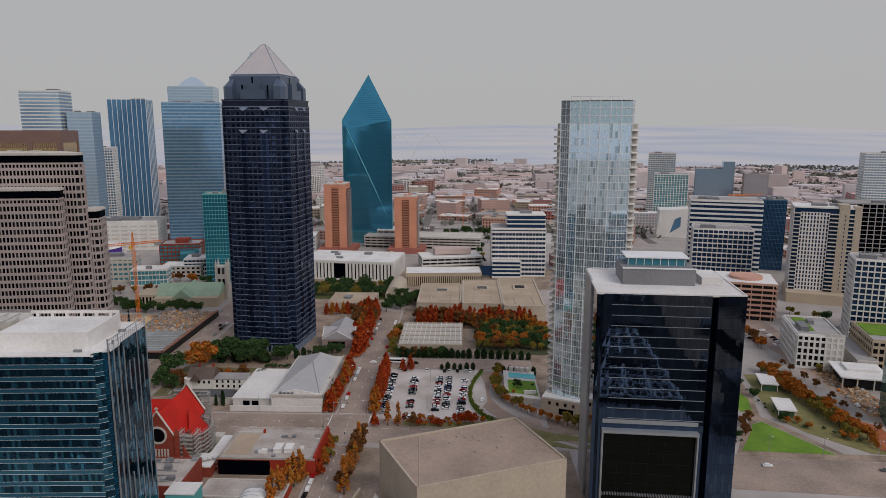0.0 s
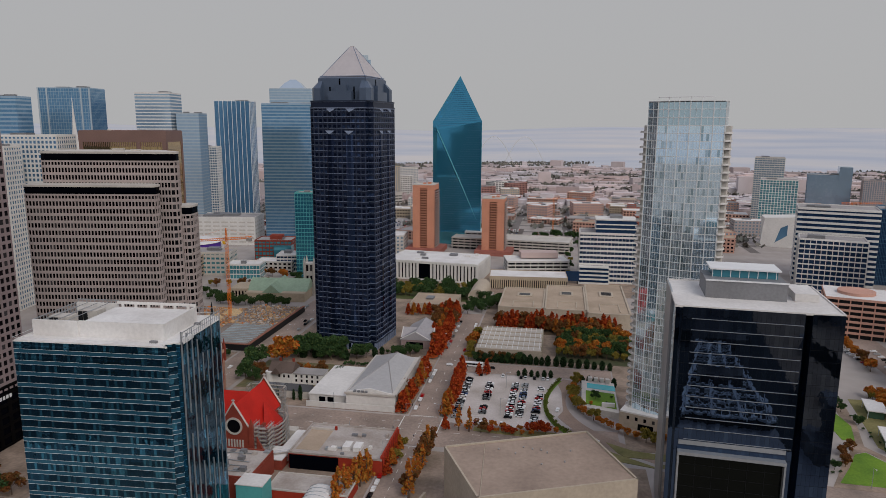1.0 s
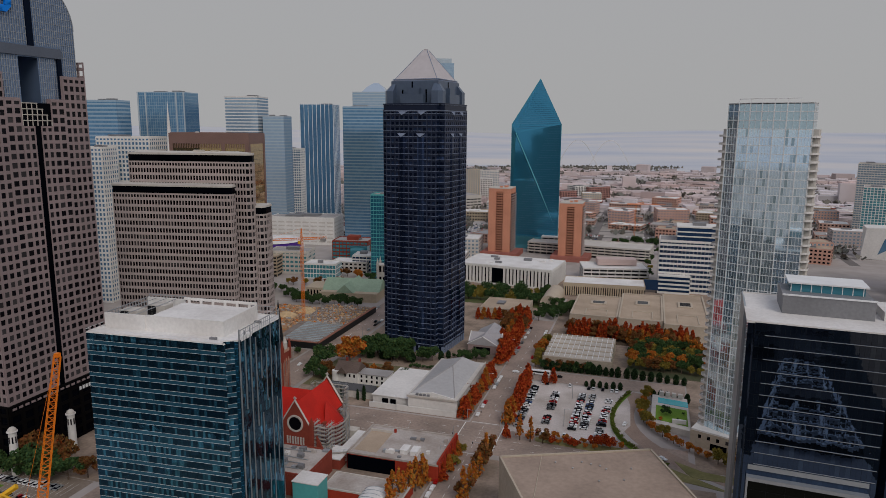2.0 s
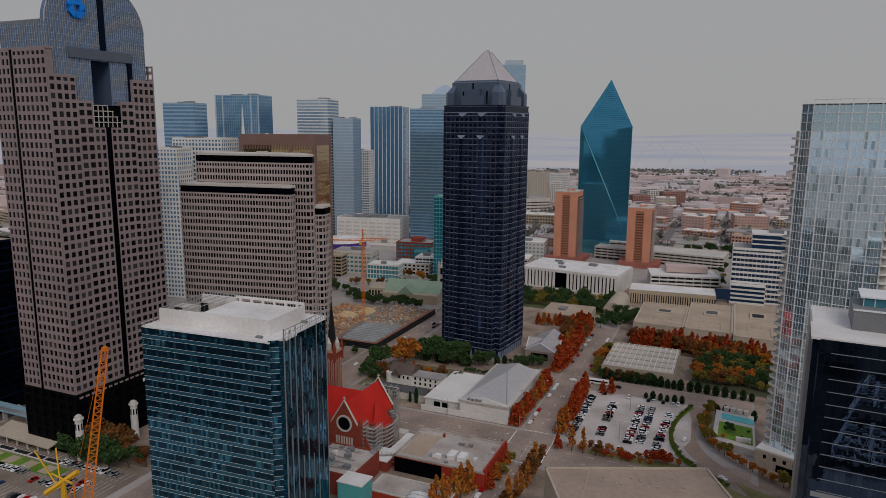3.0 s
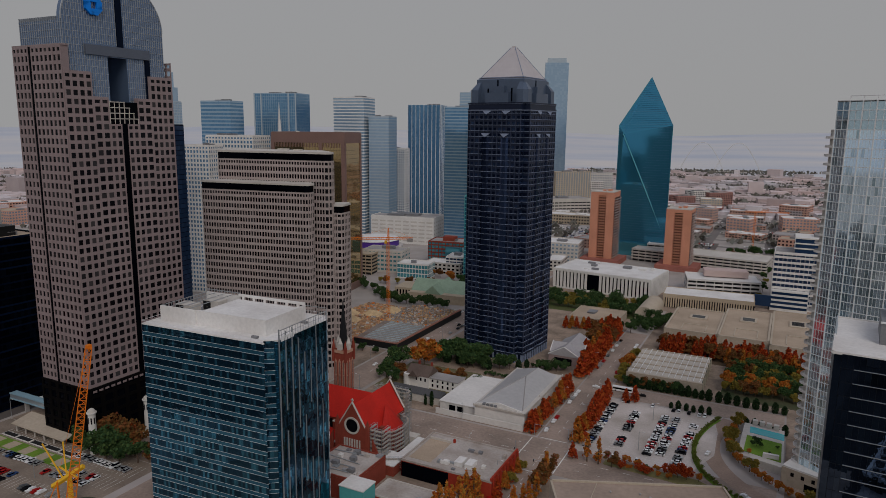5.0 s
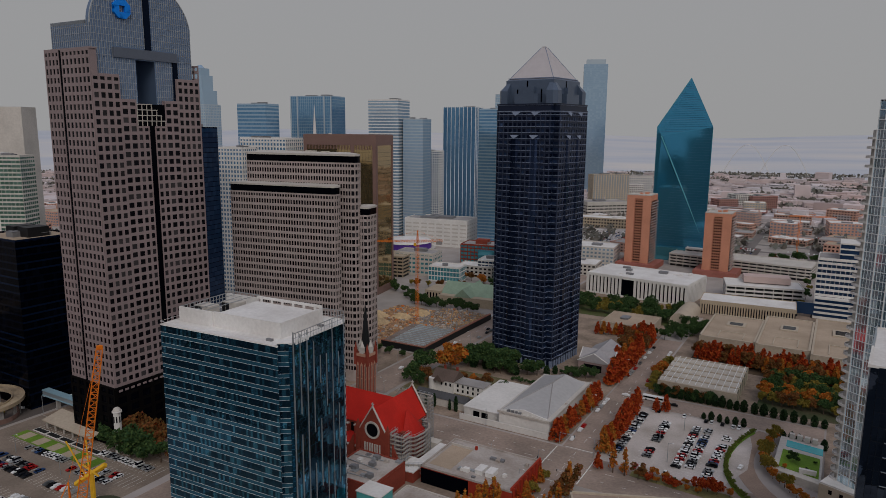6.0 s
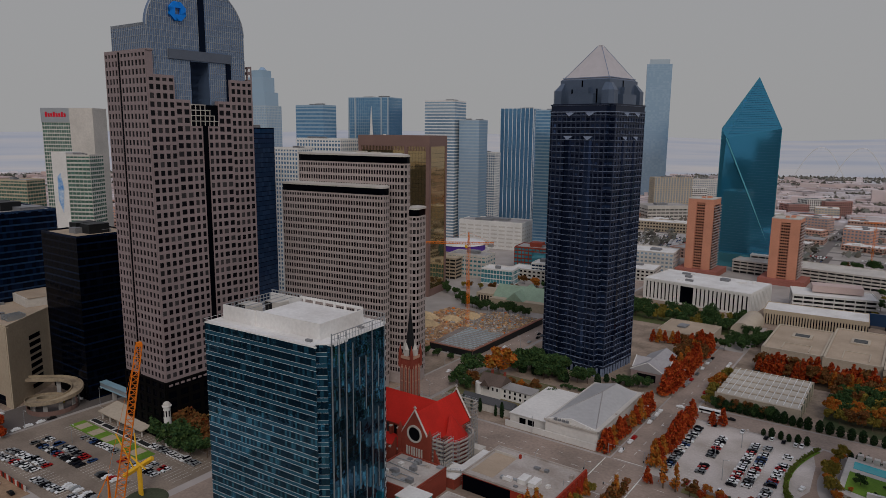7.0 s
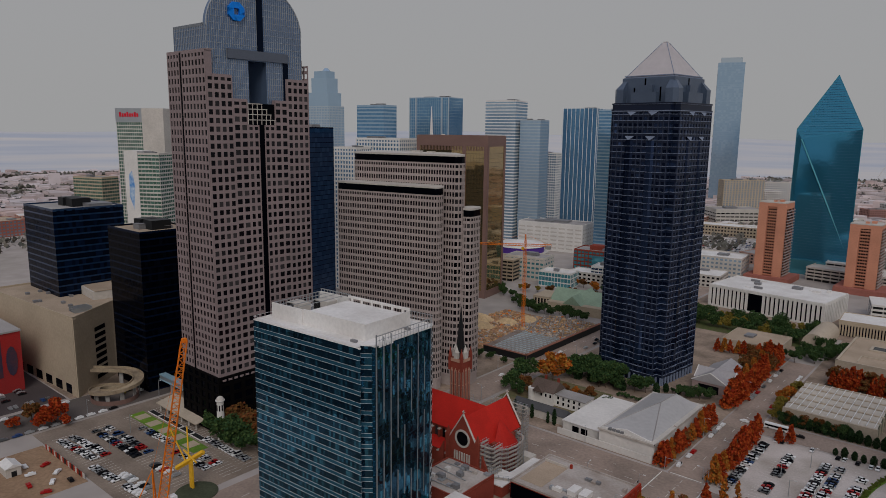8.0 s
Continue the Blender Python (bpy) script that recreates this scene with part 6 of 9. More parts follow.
flat = thing("flat_pavilion", "low pavilion with pale tan flat roof", "pavilion")
g = Geo()
g.box(-124, 562, 0, -85, 599, 6)
part("wall", g, LIME, flat)
rooftop(flat, [(-124, 562), (-85, 562), (-85, 599), (-124, 599)], 6.1, ROOF_T, 0.6, LIME)
plant_boxes(flat, 30, 26, 6.2, 8, 3, -104, 580, LOUVRE, 1.6)

gh = thing("gabled_gallery", "mauve brick gallery with pale crossing gables", "house")
g = Geo()
g.box(-108, 462, 0, -87, 500, 6.5)
part("wall", g, surface("mauve_brick", (0.33, 0.24, 0.23), 0.85, vary=0.15), gh)
g = Geo()
g.gable(-108, 462, -87, 500, 6.5, 12.5, 'y')
g.gable(-109, 468, -86, 481, 6.5, 12.2, 'x')
part("roof", g, surface("pale_metal_roof", (0.40, 0.38, 0.39), 0.6, grain=0.6, vary=0.15), gh)
for s in (-1, 1):
    for p, q in (((-97.5 + s * 11, 462, 6.6), (-97.5, 462, 12.6)), ((-97.5 + s * 11.5, 467.5, 6.6), (-97.5 + s * 11.5, 474.5, 12.4)), ((-97.5 + s * 11.5, 481.5, 6.6), (-97.5 + s * 11.5, 474.5, 12.4))):
        r = Geo()
        r.beam(p, q, 0.35)
        part("coping", r, WHITE, gh)
g = Geo()
g.box(-104, 461.8, 0.4, -92, 462.1, 5.0)
part("front_glazing", g, G_WIN, gh)


def courthouse():
    th = thing("slotted_civic_block", "white civic block with tall narrow window slots", "office building", -124, 703, 0, -7)
    w, d, z = 97, 56, 19
    g = Geo()
    g.prism(rect(w - 1.2, d - 1.2), 0, z - .5)
    part("core", g, G_BLACK, th)
    for i in range(27):
        x = -w / 2 + i * w / 26.5
        if 10 <= i <= 12:
            continue
        g = Geo()
        g.box(x, -d / 2 - .1, 1.5, x + 2.3, -d / 2 + 1, z - 1.4)
        part("fin_panel", g, WHITE, th)
    for i in range(15):
        y = -d / 2 + i * d / 14.5
        for sx in (-1, 1):
            g = Geo()
            g.box(sx * w / 2 - .5, y, 1.5, sx * w / 2 + .5, y + 2.6, z - 1.4)
            part("fin_panel", g, WHITE, th)
    g = Geo()
    g.prism(rect(w + .6, d + .6), z - 1.6, z + .4)
    g.prism(rect(w + .2, d + .2), 0, 1.6)
    g.box(-w / 2, d / 2 - .8, 0, w / 2, d / 2 + .2, z)
    part("frame", g, WHITE, th)
    rooftop(th, rect(w, d), z + .5, ROOF_W, 0.5, WHITE)
    for k in range(9):
        g = Geo()
        rnd = random.Random(k)
        x, y = rnd.uniform(-40, 38), rnd.uniform(-20, 20)
        g.box(x, y, z + .4, x + rnd.uniform(3, 9), y + rnd.uniform(2, 6), z + rnd.uniform(1.4, 3.2))
        part("roof_unit", g, LOUVRE if k % 2 else ROOF_W, th)


courthouse()


def long_annex():
    th = thing("long_low_annex", "long low concrete annex with dark slot windows", "office building", -29, 672, 0, 4)
    g = Geo()
    g.prism(rect(74, 30), 0, 11.5)
    part("core", g, G_BLACK, th)
    for i in range(36):
        g = Geo()
        g.box(-37 + i * 2.06, -15.4, 0.5, -35.8 + i * 2.06, -14.8, 9)
        part("fin_panel", g, TAN, th)
    g = Geo()
    g.prism(rect(75, 31), 9, 12)
    part("fascia", g, TAN, th)
    rooftop(th, rect(75, 31), 12, ROOF_W, .5, TAN)


long_annex()


def garage(name, label, cx, cy, w, d, rot, z, n, mat=WHITE):
    th = thing(name, label, "parking garage", cx, cy, 0, rot)
    # a solid dark block stands in for the shade between the open decks
    g = Geo()
    g.prism(rect(w - 3, d - 3), 0, z - 1.2)
    part("shade_core", g, DARK_MET, th)
    for i in range(n):
        zz = (i + 1) * z / n
        g = Geo()
        g.prism(rect(w, d), zz - .35, zz)
        for p, q in zip(rect(w, d), rect(w, d)[1:] + rect(w, d)[:1]):
            k = math.hypot(q[0] - p[0], q[1] - p[1])
            g.slab(p, q, 0, k, zz - .9, zz + .9, -.25, .05)
        part("deck", g, mat, th)
    for sx in (-1, 1):
        for j in range(int(w / 8) + 1):
            g = Geo()
            g.box(-w / 2 + .3 + j * 8 if j * 8 < w - 1 else w / 2 - 1, sx * (d / 2 - .8) - .4, 0, -w / 2 + 1 + j * 8 if j * 8 < w - 1 else w / 2 - .3, sx * (d / 2 - .8) + .4, z - .4)
            part("column", g, mat, th)
    return th


garage("white_garage", "white concrete parking garage with open decks", -24, 737, 66, 34, 12, 15, 4)
garage("white_garage", "long pale parking garage with open decks", -60, 880, 150, 46, -6, 14, 4, OFFWHITE)
garage("white_garage", "small white parking garage with open decks", -105, 905, 36, 36, 0, 18, 5)
garage("tan_garage", "tan parking garage with open decks", -388, 648, 48, 30, 9, 22, 6, TAN)
pi = thing("penthouse_block", "pink rooftop block over a garage", "building", -22, 745, 15.9, 12)
g = Geo()
g.prism(rect(40, 16), 0, 6)
part("wall", g, surface("pink_render", (0.52, 0.40, 0.37), 0.85, vary=0.1), pi)
# made-up free-standing panel in place of the banded office's dark-blue storey
bs = thing("blue_screen", "blue glazed panel standing in for an office storey", "sign", 14, 690)
g = Geo()
g.box(-7, -.5, 3, 7, .5, 13)
part("panel", g, G_DEEP, bs)
g = Geo()
g.box(-6, -.3, 0, -5, .3, 3)
g.box(5, -.3, 0, 6, .3, 3)
part("post", g, DARK_MET, bs)

ob = office("banded_office", "white office block with dark blue ribbon windows", 48, 714, 55, 32, 0, 50.5, 11, 16, 9, WHITE, G_DEEP, 2.0, 0.25, 0.5, category="office building", plant=0)
g = Geo()
g.box(-12, -13, 50.5, 27, 14, 63.6)
part("top_storey", g, G_DEEP, ob, "dark blue glass top storeys")
for z in (54.6, 59.0, 63.6):
    g = Geo()
    g.box(-12.6, -13.6, z, 27.6, 14.6, z + 1.2)
    part("top_band", g, WHITE, ob)
g = Geo()
g.box(2, -4, 64.8, 14, 6, 67.5)
part("roof_plant", g, LOUVRE, ob)
g = Geo()
g.box(-27.5, -24, 0, 2, -16.2, 18)
wing = part("low_wing", g, WHITE, ob)
for k in range(4):
    g = Geo()
    g.box(-27, -24.15, 2.4 + k * 4.1, 1.5, -23.9, 4.6 + k * 4.1)
    part("ribbon_window", g, G_DEEP, wing)

# church with a green roof and the buildings behind the construction site
gc = thing("green_roof_church", "tan stone church with green copper roof", "church", -254, 588, 0, 6)
g = Geo()
g.box(-24, -22, 0, 30, 20, 8)
g.box(-40, -16, 0, -24, 10, 10)
part("wall", g, TAN, gc)
g = Geo()
g.gable(-24, -14, 30, 14, 8, 17, 'x')
g.gable(-8, -22, 8, 20, 8, 15.5, 'y')
part("roof", g, COPPER, gc, "green copper gabled roof")
g = Geo()
g.box(23.6, 4.6, 0, 32.6, 13.6, 30)
for x in (23.6, 32.6):
    for y in (4.6, 13.6):
        g.box(x - .9, y - .9, 0, x + .9, y + .9, 32)
        g.cone(x, y, 32, 36.6, 1.0, 0.1, 6)
part("bell_tower", g, OFFWHITE, gc, "cream stone bell tower")
for k in range(5):
    g = Geo()
    g.box(-38 + k * 3, -16.2, 3, -36.5 + k * 3, -15.9, 8)
    part("window", g, G_WIN, gc)
for z in (14, 24):
    for k in range(2):
        g = Geo()
        g.box(25.2 + k * 3.6, 4.4, z - 1, 27.2 + k * 3.6, 4.7, z + 4.6)
        part("tower_window", g, G_WIN, gc)
ar = thing("round_arena", "round white arena roof over a purple band", "arena", -420, 735)
g = Geo()
g.cone(0, 0, 0, 14, 34, 34, 32)
part("drum", g, OFFWHITE, ar)
g = Geo()
g.cone(0, 0, 14, 21, 29, 29, 32)
part("band", g, PURPLE, ar, "purple band")
g = Geo()
g.cone(0, 0, 21, 23, 30, 28, 32)
g.cone(0, 0, 23, 25, 28, 8, 32)
part("roof", g, ROOF_W, ar)
rt = office("red_teal_office", "red brick office with teal glass front", -322, 742, 42, 30, 9, 26, 6, 10, 7, RED_BR, G_AQUA, 1.4, 0.9, 0.3, category="office building")
g = Geo()
g.box(2, -22, 0, 22, -10, 22)
part("glass_wing", g, G_AQUA, rt)
g = Geo()
g.box(-6, -6, 26, 8, 6, 31)
part("roof_house", g, RED_BR, rt)
office("white_back_block", "white blank-walled block with roof plant", -440, 850, 90, 44, 9, 36, 7, 8, 5, WHITE, OFFWHITE, 3.2, 2.5, 0.2, category="office building", plant=4)
office("cream_shop_block", "cream low block with a blue glass corner", -362, 668, 44, 26, 9, 24, 5, 9, 6, OFFWHITE, G_AQUA, 2.6, 1.4, 0.3, category="office building")


ah = office("aqua_hall", "low hall with aqua glass and white roof", -318, 655, 34, 22, 9, 15, 3, 10, 6, WHITE, G_AQUA, 1.0, 0.3, 0.3, roof=ROOF_W, category="hall", plant=1)
office("white_clinic", "white mid-rise with ribbon windows", -282, 700, 36, 24, 9, 18, 4, 9, 6, WHITE, G_DEEP, 1.6, 0.4, 0.3, roof=ROOF_W, category="office building")


def litter(th, rnd, n, zone, z, size, high):
    """Timber, formwork and rubble strewn over a yard, too mixed to count."""
    kinds = [(WOOD, "timber"), (OFFWHITE, "concrete_rubble"), (SOIL, "earth_heap"), (CONCRETE, "block_rubble"), (CRANE_OR, "orange_formwork")]
    heaps = [Geo() for _ in kinds]
    for k in range(n):
        i = rnd.choices(range(5), (44, 14, 26, 12, 4))[0]
        long = rnd.random() < .5
        w, d, h = rnd.uniform(.4, size), rnd.uniform(.2, .6) if long else rnd.uniform(.4, size * .7), rnd.uniform(.2, high * (.4 if long else 1))
        heaps[i].turned(rnd.uniform(zone[0], zone[2]), rnd.uniform(zone[1], zone[3]), w, d, z, z + h, rnd.choice([0, 90, 15, 60]) + rnd.uniform(-8, 8))
    for g, (m, name) in zip(heaps, kinds):
        part(name, g, m, th, kind="stuff")


def construction_site():
    th = thing("concrete_deck", "raised concrete deck of a building site with black hoarding", "building site", -236, 492, 0, 1)
    g = Geo()
    g.prism([(-12, -57), (24, -57), (26, 48), (-20, 48)], 0, 4)
    part("deck", g, surface("stained_deck_concrete", (0.25, 0.215, 0.195), 0.9, grain=0.8, wear=0.12, vary=0.3, other=(0.17, 0.12, 0.09)), th)
    g = Geo()
    g.slab((24.2, -57), (26.2, 48), 0, 105, 0.2, 4.6, 0, .3)
    g.slab((-12, -57.2), (24.2, -57.2), 0, 36, .2, 4.6, 0, .3)
    part("hoarding", g, DARK_MET, th)
    g = Geo()
    g.slab((24.2, -57), (26.2, 48), 0, 105, 4.6, 5.0, -1.6, .4)
    g.slab((-12, -57.2), (24.2, -57.2), 0, 36, 4.6, 5.0, -1.6, .4)
    part("timber_edge", g, surface("rusty_edge_board", (0.30, 0.13, 0.09), .85, grain=1.0, vary=0.3), th)
    rnd = random.Random(9)
    form = surface("blue_formwork", (0.40, 0.50, 0.54), 0.7, vary=0.3)
    for k in range(26):
        g = Geo()
        y = -54 + k * 1.95
        g.box(-7 - k * .12, y, 4, 20 + (k % 3) * .8, y + .9, 4.22)
        part("deck_panel", g, (form, ROOF_G, form, CONCRETE)[k % 4], th)
    for k, (x, y, w, d, h) in enumerate(((-48, -10, 18, 14, 4), (-62, 6, 22, 14, 5), (-40, 14, 16, 12, 3.4), (-30, 30, 14, 12, 4))):
        g = Geo()
        g.prism([(x - w / 2, y - d / 2), (x + w / 2, y - d / 2), (x + w / 2, y + d / 2), (x - w / 2, y + d / 2)], .3, .3 + h, [(x - w / 5, y - d / 5), (x + w / 6, y - d / 6), (x + w / 5, y + d / 5), (x - w / 6, y + d / 5)])
        part("spoil_mound", g, surface("pale_spoil", (0.62, 0.45, 0.26), .95, grain=.5, wear=.1, vary=.3, bump=.4) if k == 0 else bpy.data.materials["pale_spoil"], th)
    litter(th, rnd, 620, (-16, -8, 23, 47), 4.0, 2.4, 1.2)
    for k in range(40):
        g = Geo()
        x, y = -16 + (k % 8) * 5, 0 + (k // 8) * 10
        g.box(x, y, 4, x + .5, y + .5, 4 + rnd.uniform(1.5, 4))
        part("column_stub", g, CONCRETE, th)
    y = thing("site_yard", "orange earth yard with timber and debris", "building site", -268, 478)
    g = Geo()
    g.prism([(-34, -44), (20, -46), (14, 62), (-34, 62)], 0.05, .35)
    part("earth", g, surface("orange_site_earth", (0.44, 0.23, 0.115), 0.95, grain=0.4, wear=0.06, vary=0.35, other=(0.22, 0.15, 0.11), bump=0.4), y)
    litter(y, rnd, 1300, (-33, -43, 14, 60), .3, 2.8, 1.4)


construction_site()


# ---- west side: angular block, ramp, footbridge, mural wall ----
cb = thing("angular_cream_block", "windowless cream concrete block with angled corners", "building")
A, B, Cc, Dd, E_ = (-368, 208), (-391, 240), (-402, 266), (-482, 266), (-482, 201)
g = Geo()
g.prism([A, B, Cc, Dd, E_], 0, 46.5)
part("wall", g, TAN, cb)
rooftop(cb, [A, B, Cc, Dd, E_], 46.55, ROOF_T, 1.2, TAN)
g = Geo()
g.prism([(-405, 235), (-398, 262), (-440, 262), (-452, 240)], 46.5, 52)
part("roof_block", g, OFFWHITE, cb)
g = Geo()
g.prism([(-404, 236), (-399, 261), (-439, 261), (-451, 241)], 52, 52.3)
part("roof_block_top", g, ROOF_T, cb)
for k in range(8):
    g = Geo()
    g.slab(A, B, 20, 31, 4 + k * 4.2, 6.6 + k * 4.2, -.2, .06)
    part("louvre_opening", g, G_BLACK, cb)
for k in range(7):
    g = Geo()
    g.slab(E_, A, 22 + k * 13, 30 + k * 13, .4, 6, -.2, .06)
    part("loading_bay", g, G_BLACK, cb)
g = Geo()
g.slab(A, B, -.3, 3, 0, 46.6, 0, .5)
g.slab(E_, A, 108, 114.3, 0, 46.6, 0, .5)
part("corner_pier", g, TAN, cb)
rnd = random.Random(3)
for k in range(9):
    g = Geo()
    x, y = rnd.uniform(-470, -400), rnd.uniform(206, 232)
    g.box(x, y, 46.6, x + 2.5, y + 2, 48)
    part("roof_unit", g, LOUVRE, cb)
g = Geo()
for i in range(4):
    g.box(-388 + i * 2.5, 214, 46.6, -387.7 + i * 2.5, 224, 49.4)
for z in (47.6, 49.2):
    g.box(-388, 214, z, -380, 214.3, z + .25)
    g.box(-388, 223.8, z, -380, 224.1, z + .25)
part("roof_frame", g, METAL, cb)

rp = thing("spiral_ramp", "winding concrete car ramp on a dark brick base", "ramp", -353, 222)
ramp_mat = surface("stained_ramp_concrete", (0.40, 0.32, 0.22), .9, grain=.8, wear=.12, vary=.3, other=(0.22, 0.17, 0.12))


def ramp_point(u, off):
    """A point of the ramp's road: u below 0 on the straight from the block, 0 to 1 down the turns; off: sideways, with the height."""
    ang = radians(140 - 400 * max(u, 0))
    r = 14.2 - 6 * max(u, 0) + off
    x, y, z = r * math.cos(ang), r * math.sin(ang), 12 - 9.5 * max(u, 0)
    back = min(u, 0) * 80
    return x + math.sin(ang) * back, y - math.cos(ang) * back, z - min(u, 0) * 5


for name, o0, o1, d0, d1 in (("ramp_deck", -2.6, 2.6, -.5, 0), ("parapet", 2.6, 2.95, -.9, 1.05), ("parapet", -2.95, -2.6, -.9, 1.05)):
    g = Geo()
    for i in range(-8, 72):
        q = []
        for u in (i / 72 if i >= 0 else i / 40, (i + 1) / 72 if i >= 0 else (i + 1) / 40):
            for off in (o0, o1):
                x, y, z = ramp_point(u, off)
                q += [(x, y, z + d0), (x, y, z + d1)]
        g.add(q, [(0, 2, 3, 1), (4, 5, 7, 6), (1, 3, 7, 5), (0, 4, 6, 2), (2, 6, 7, 3), (0, 1, 5, 4)])
    part(name, g, ramp_mat, rp)
for k in range(9):
    x, y, z = ramp_point(k / 11, 0)
    g = Geo()
    g.turned(x, y, .6, 2.2, 0, z - .45, 140 - 400 * k / 11)
    part("pier", g, CONCRETE, rp)
g = Geo()
for i in range(24):
    p, q = ((13.6 * math.cos(2 * math.pi * (i + e) / 24), 12.6 * math.sin(2 * math.pi * (i + e) / 24)) for e in (1, 0))
    g.slab(p, q, 0, math.hypot(q[0] - p[0], q[1] - p[1]), 0, 2.6, 0, .4)
part("base_wall", g, BROWN_ST, rp)

fb = thing("footbridge", "pale blue covered footbridge on posts", "footbridge")
g = Geo()
g.box(-356, 245.5, 6.2, -313, 249.5, 6.8)
g.box(-356, 245.5, 9.2, -313, 249.5, 9.7)
part("deck_and_roof", g, surface("pale_blue_metal", (0.24, 0.38, 0.46), 0.5, vary=0.1), fb)
g = Geo()
g.box(-356, 245.8, 6.8, -313, 249.2, 9.2)
part("glazing", g, G_HAZE, fb)
for x in (-354, -335, -316):
    g = Geo()
    g.box(x, 246.5, 0, x + 1.2, 248.5, 6.2)
    part("post", g, CONCRETE, fb)

mw = thing("red_mural_block", "block with a red painted mural wall", "building")
g = Geo()
g.box(-540, 120, 0, -404.6, 192.5, 36)
part("wall", g, surface("red_mural_wall", (0.38, 0.022, 0.02), 0.7, wear=0.05, other=(0.30, 0.03, 0.03)), mw)
g = Geo()
g.box(-404.58, 150, 10, -404.4, 182, 33)
part("mural_patch", g, surface("dark_mural_paint", (0.03, 0.035, 0.07), 0.7, wear=0.12, other=(0.10, 0.04, 0.05)), mw, "dark painted shapes of a mural")
g = Geo()
g.box(-541, 119, 36, -404, 193, 37)
part("roof", g, ROOF_G, mw)

cn = thing("entrance_canopy", "low white entrance canopy with angled roof", "canopy")
g = Geo()
g.add([(-318, 229, 4), (-277, 229, 3.4), (-277, 240, 5.6), (-318, 240, 6.2), (-318, 229, 4.5), (-277, 229, 3.9), (-277, 240, 6.1), (-318, 240, 6.7)], [(0, 3, 2, 1), (4, 5, 6, 7), (0, 1, 5, 4), (1, 2, 6, 5), (2, 3, 7, 6), (3, 0, 4, 7)])
part("canopy_roof", g, LIME, cn)
for k in range(6):
    g = Geo()
    g.box(-316 + k * 7.4, 230, 0, -315.4 + k * 7.4, 230.6, 4)
    part("post", g, OFFWHITE, cn)
for k in range(5):
    pl = thing("planter", "black planting bed with white kerb", "planter", -314 + k * 11, 226.3)
    g = Geo()
    g.box(-5, -1.6, 0, 5, 1.6, .5)
    part("kerb", g, WHITE, pl)
    g = Geo()
    g.box(-4.7, -1.3, .5, 4.7, 1.3, .56)
    part("bed", g, TYRE, pl)
sheet("sand_panel", [(-318 + k * 12.4, 216.2, -311.6 + k * 12.4, 222.8) for k in range(5)], 0.24, TAN, "pale sand panels set in a lawn strip", "paving")
sheet("lawn_strip", [(-322, 215.5, -256, 223.5)], 0.2, GRASS, "mown green lawn strip", "lawn")
for kx, ky, kh, kr in ((-259.5, 233, 20.5, 1.9), (-254, 260, 18.5, 1.9)):
    ks = thing("domed_gatehouse", "small white round gatehouse with dome", "gatehouse", kx, ky, group="domed gatehouses")
    g = Geo()
    g.cone(0, 0, 0, kh, kr, kr - .2, 16)
    part("wall", g, WHITE, ks)
    g = Geo()
    g.cone(0, 0, kh, kh + .5, kr + .4, kr + .4, 16)
    part("cornice", g, WHITE, ks)
    g = Geo()
    for i in range(5):
        a, b = math.pi / 2 * i / 5, math.pi / 2 * (i + 1) / 5
        g.cone(0, 0, kh + .5 + kr * math.sin(a), kh + .5 + kr * math.sin(b), kr * math.cos(a), max(.05, kr * math.cos(b)), 16)
    part("dome", g, OFFWHITE, ks)
    for k in range(8):
        w = math.pi / 4 * k
        g = Geo()
        g.turned((kr - .2) * math.sin(w), -(kr - .2) * math.cos(w), .4, .6, kh - 5, kh - 2, -math.degrees(w) * -1 + 90)
        part("window", g, G_WIN, ks)


# ---- east side: uptown blocks and the park ----
def tower_block(name, label, cx, cy, w, d, rot, z, fl, bw, bd, wall, glass, **k):
    return office(name, label, cx, cy, w, d, rot, z, fl, bw, bd, wall, glass, **k)


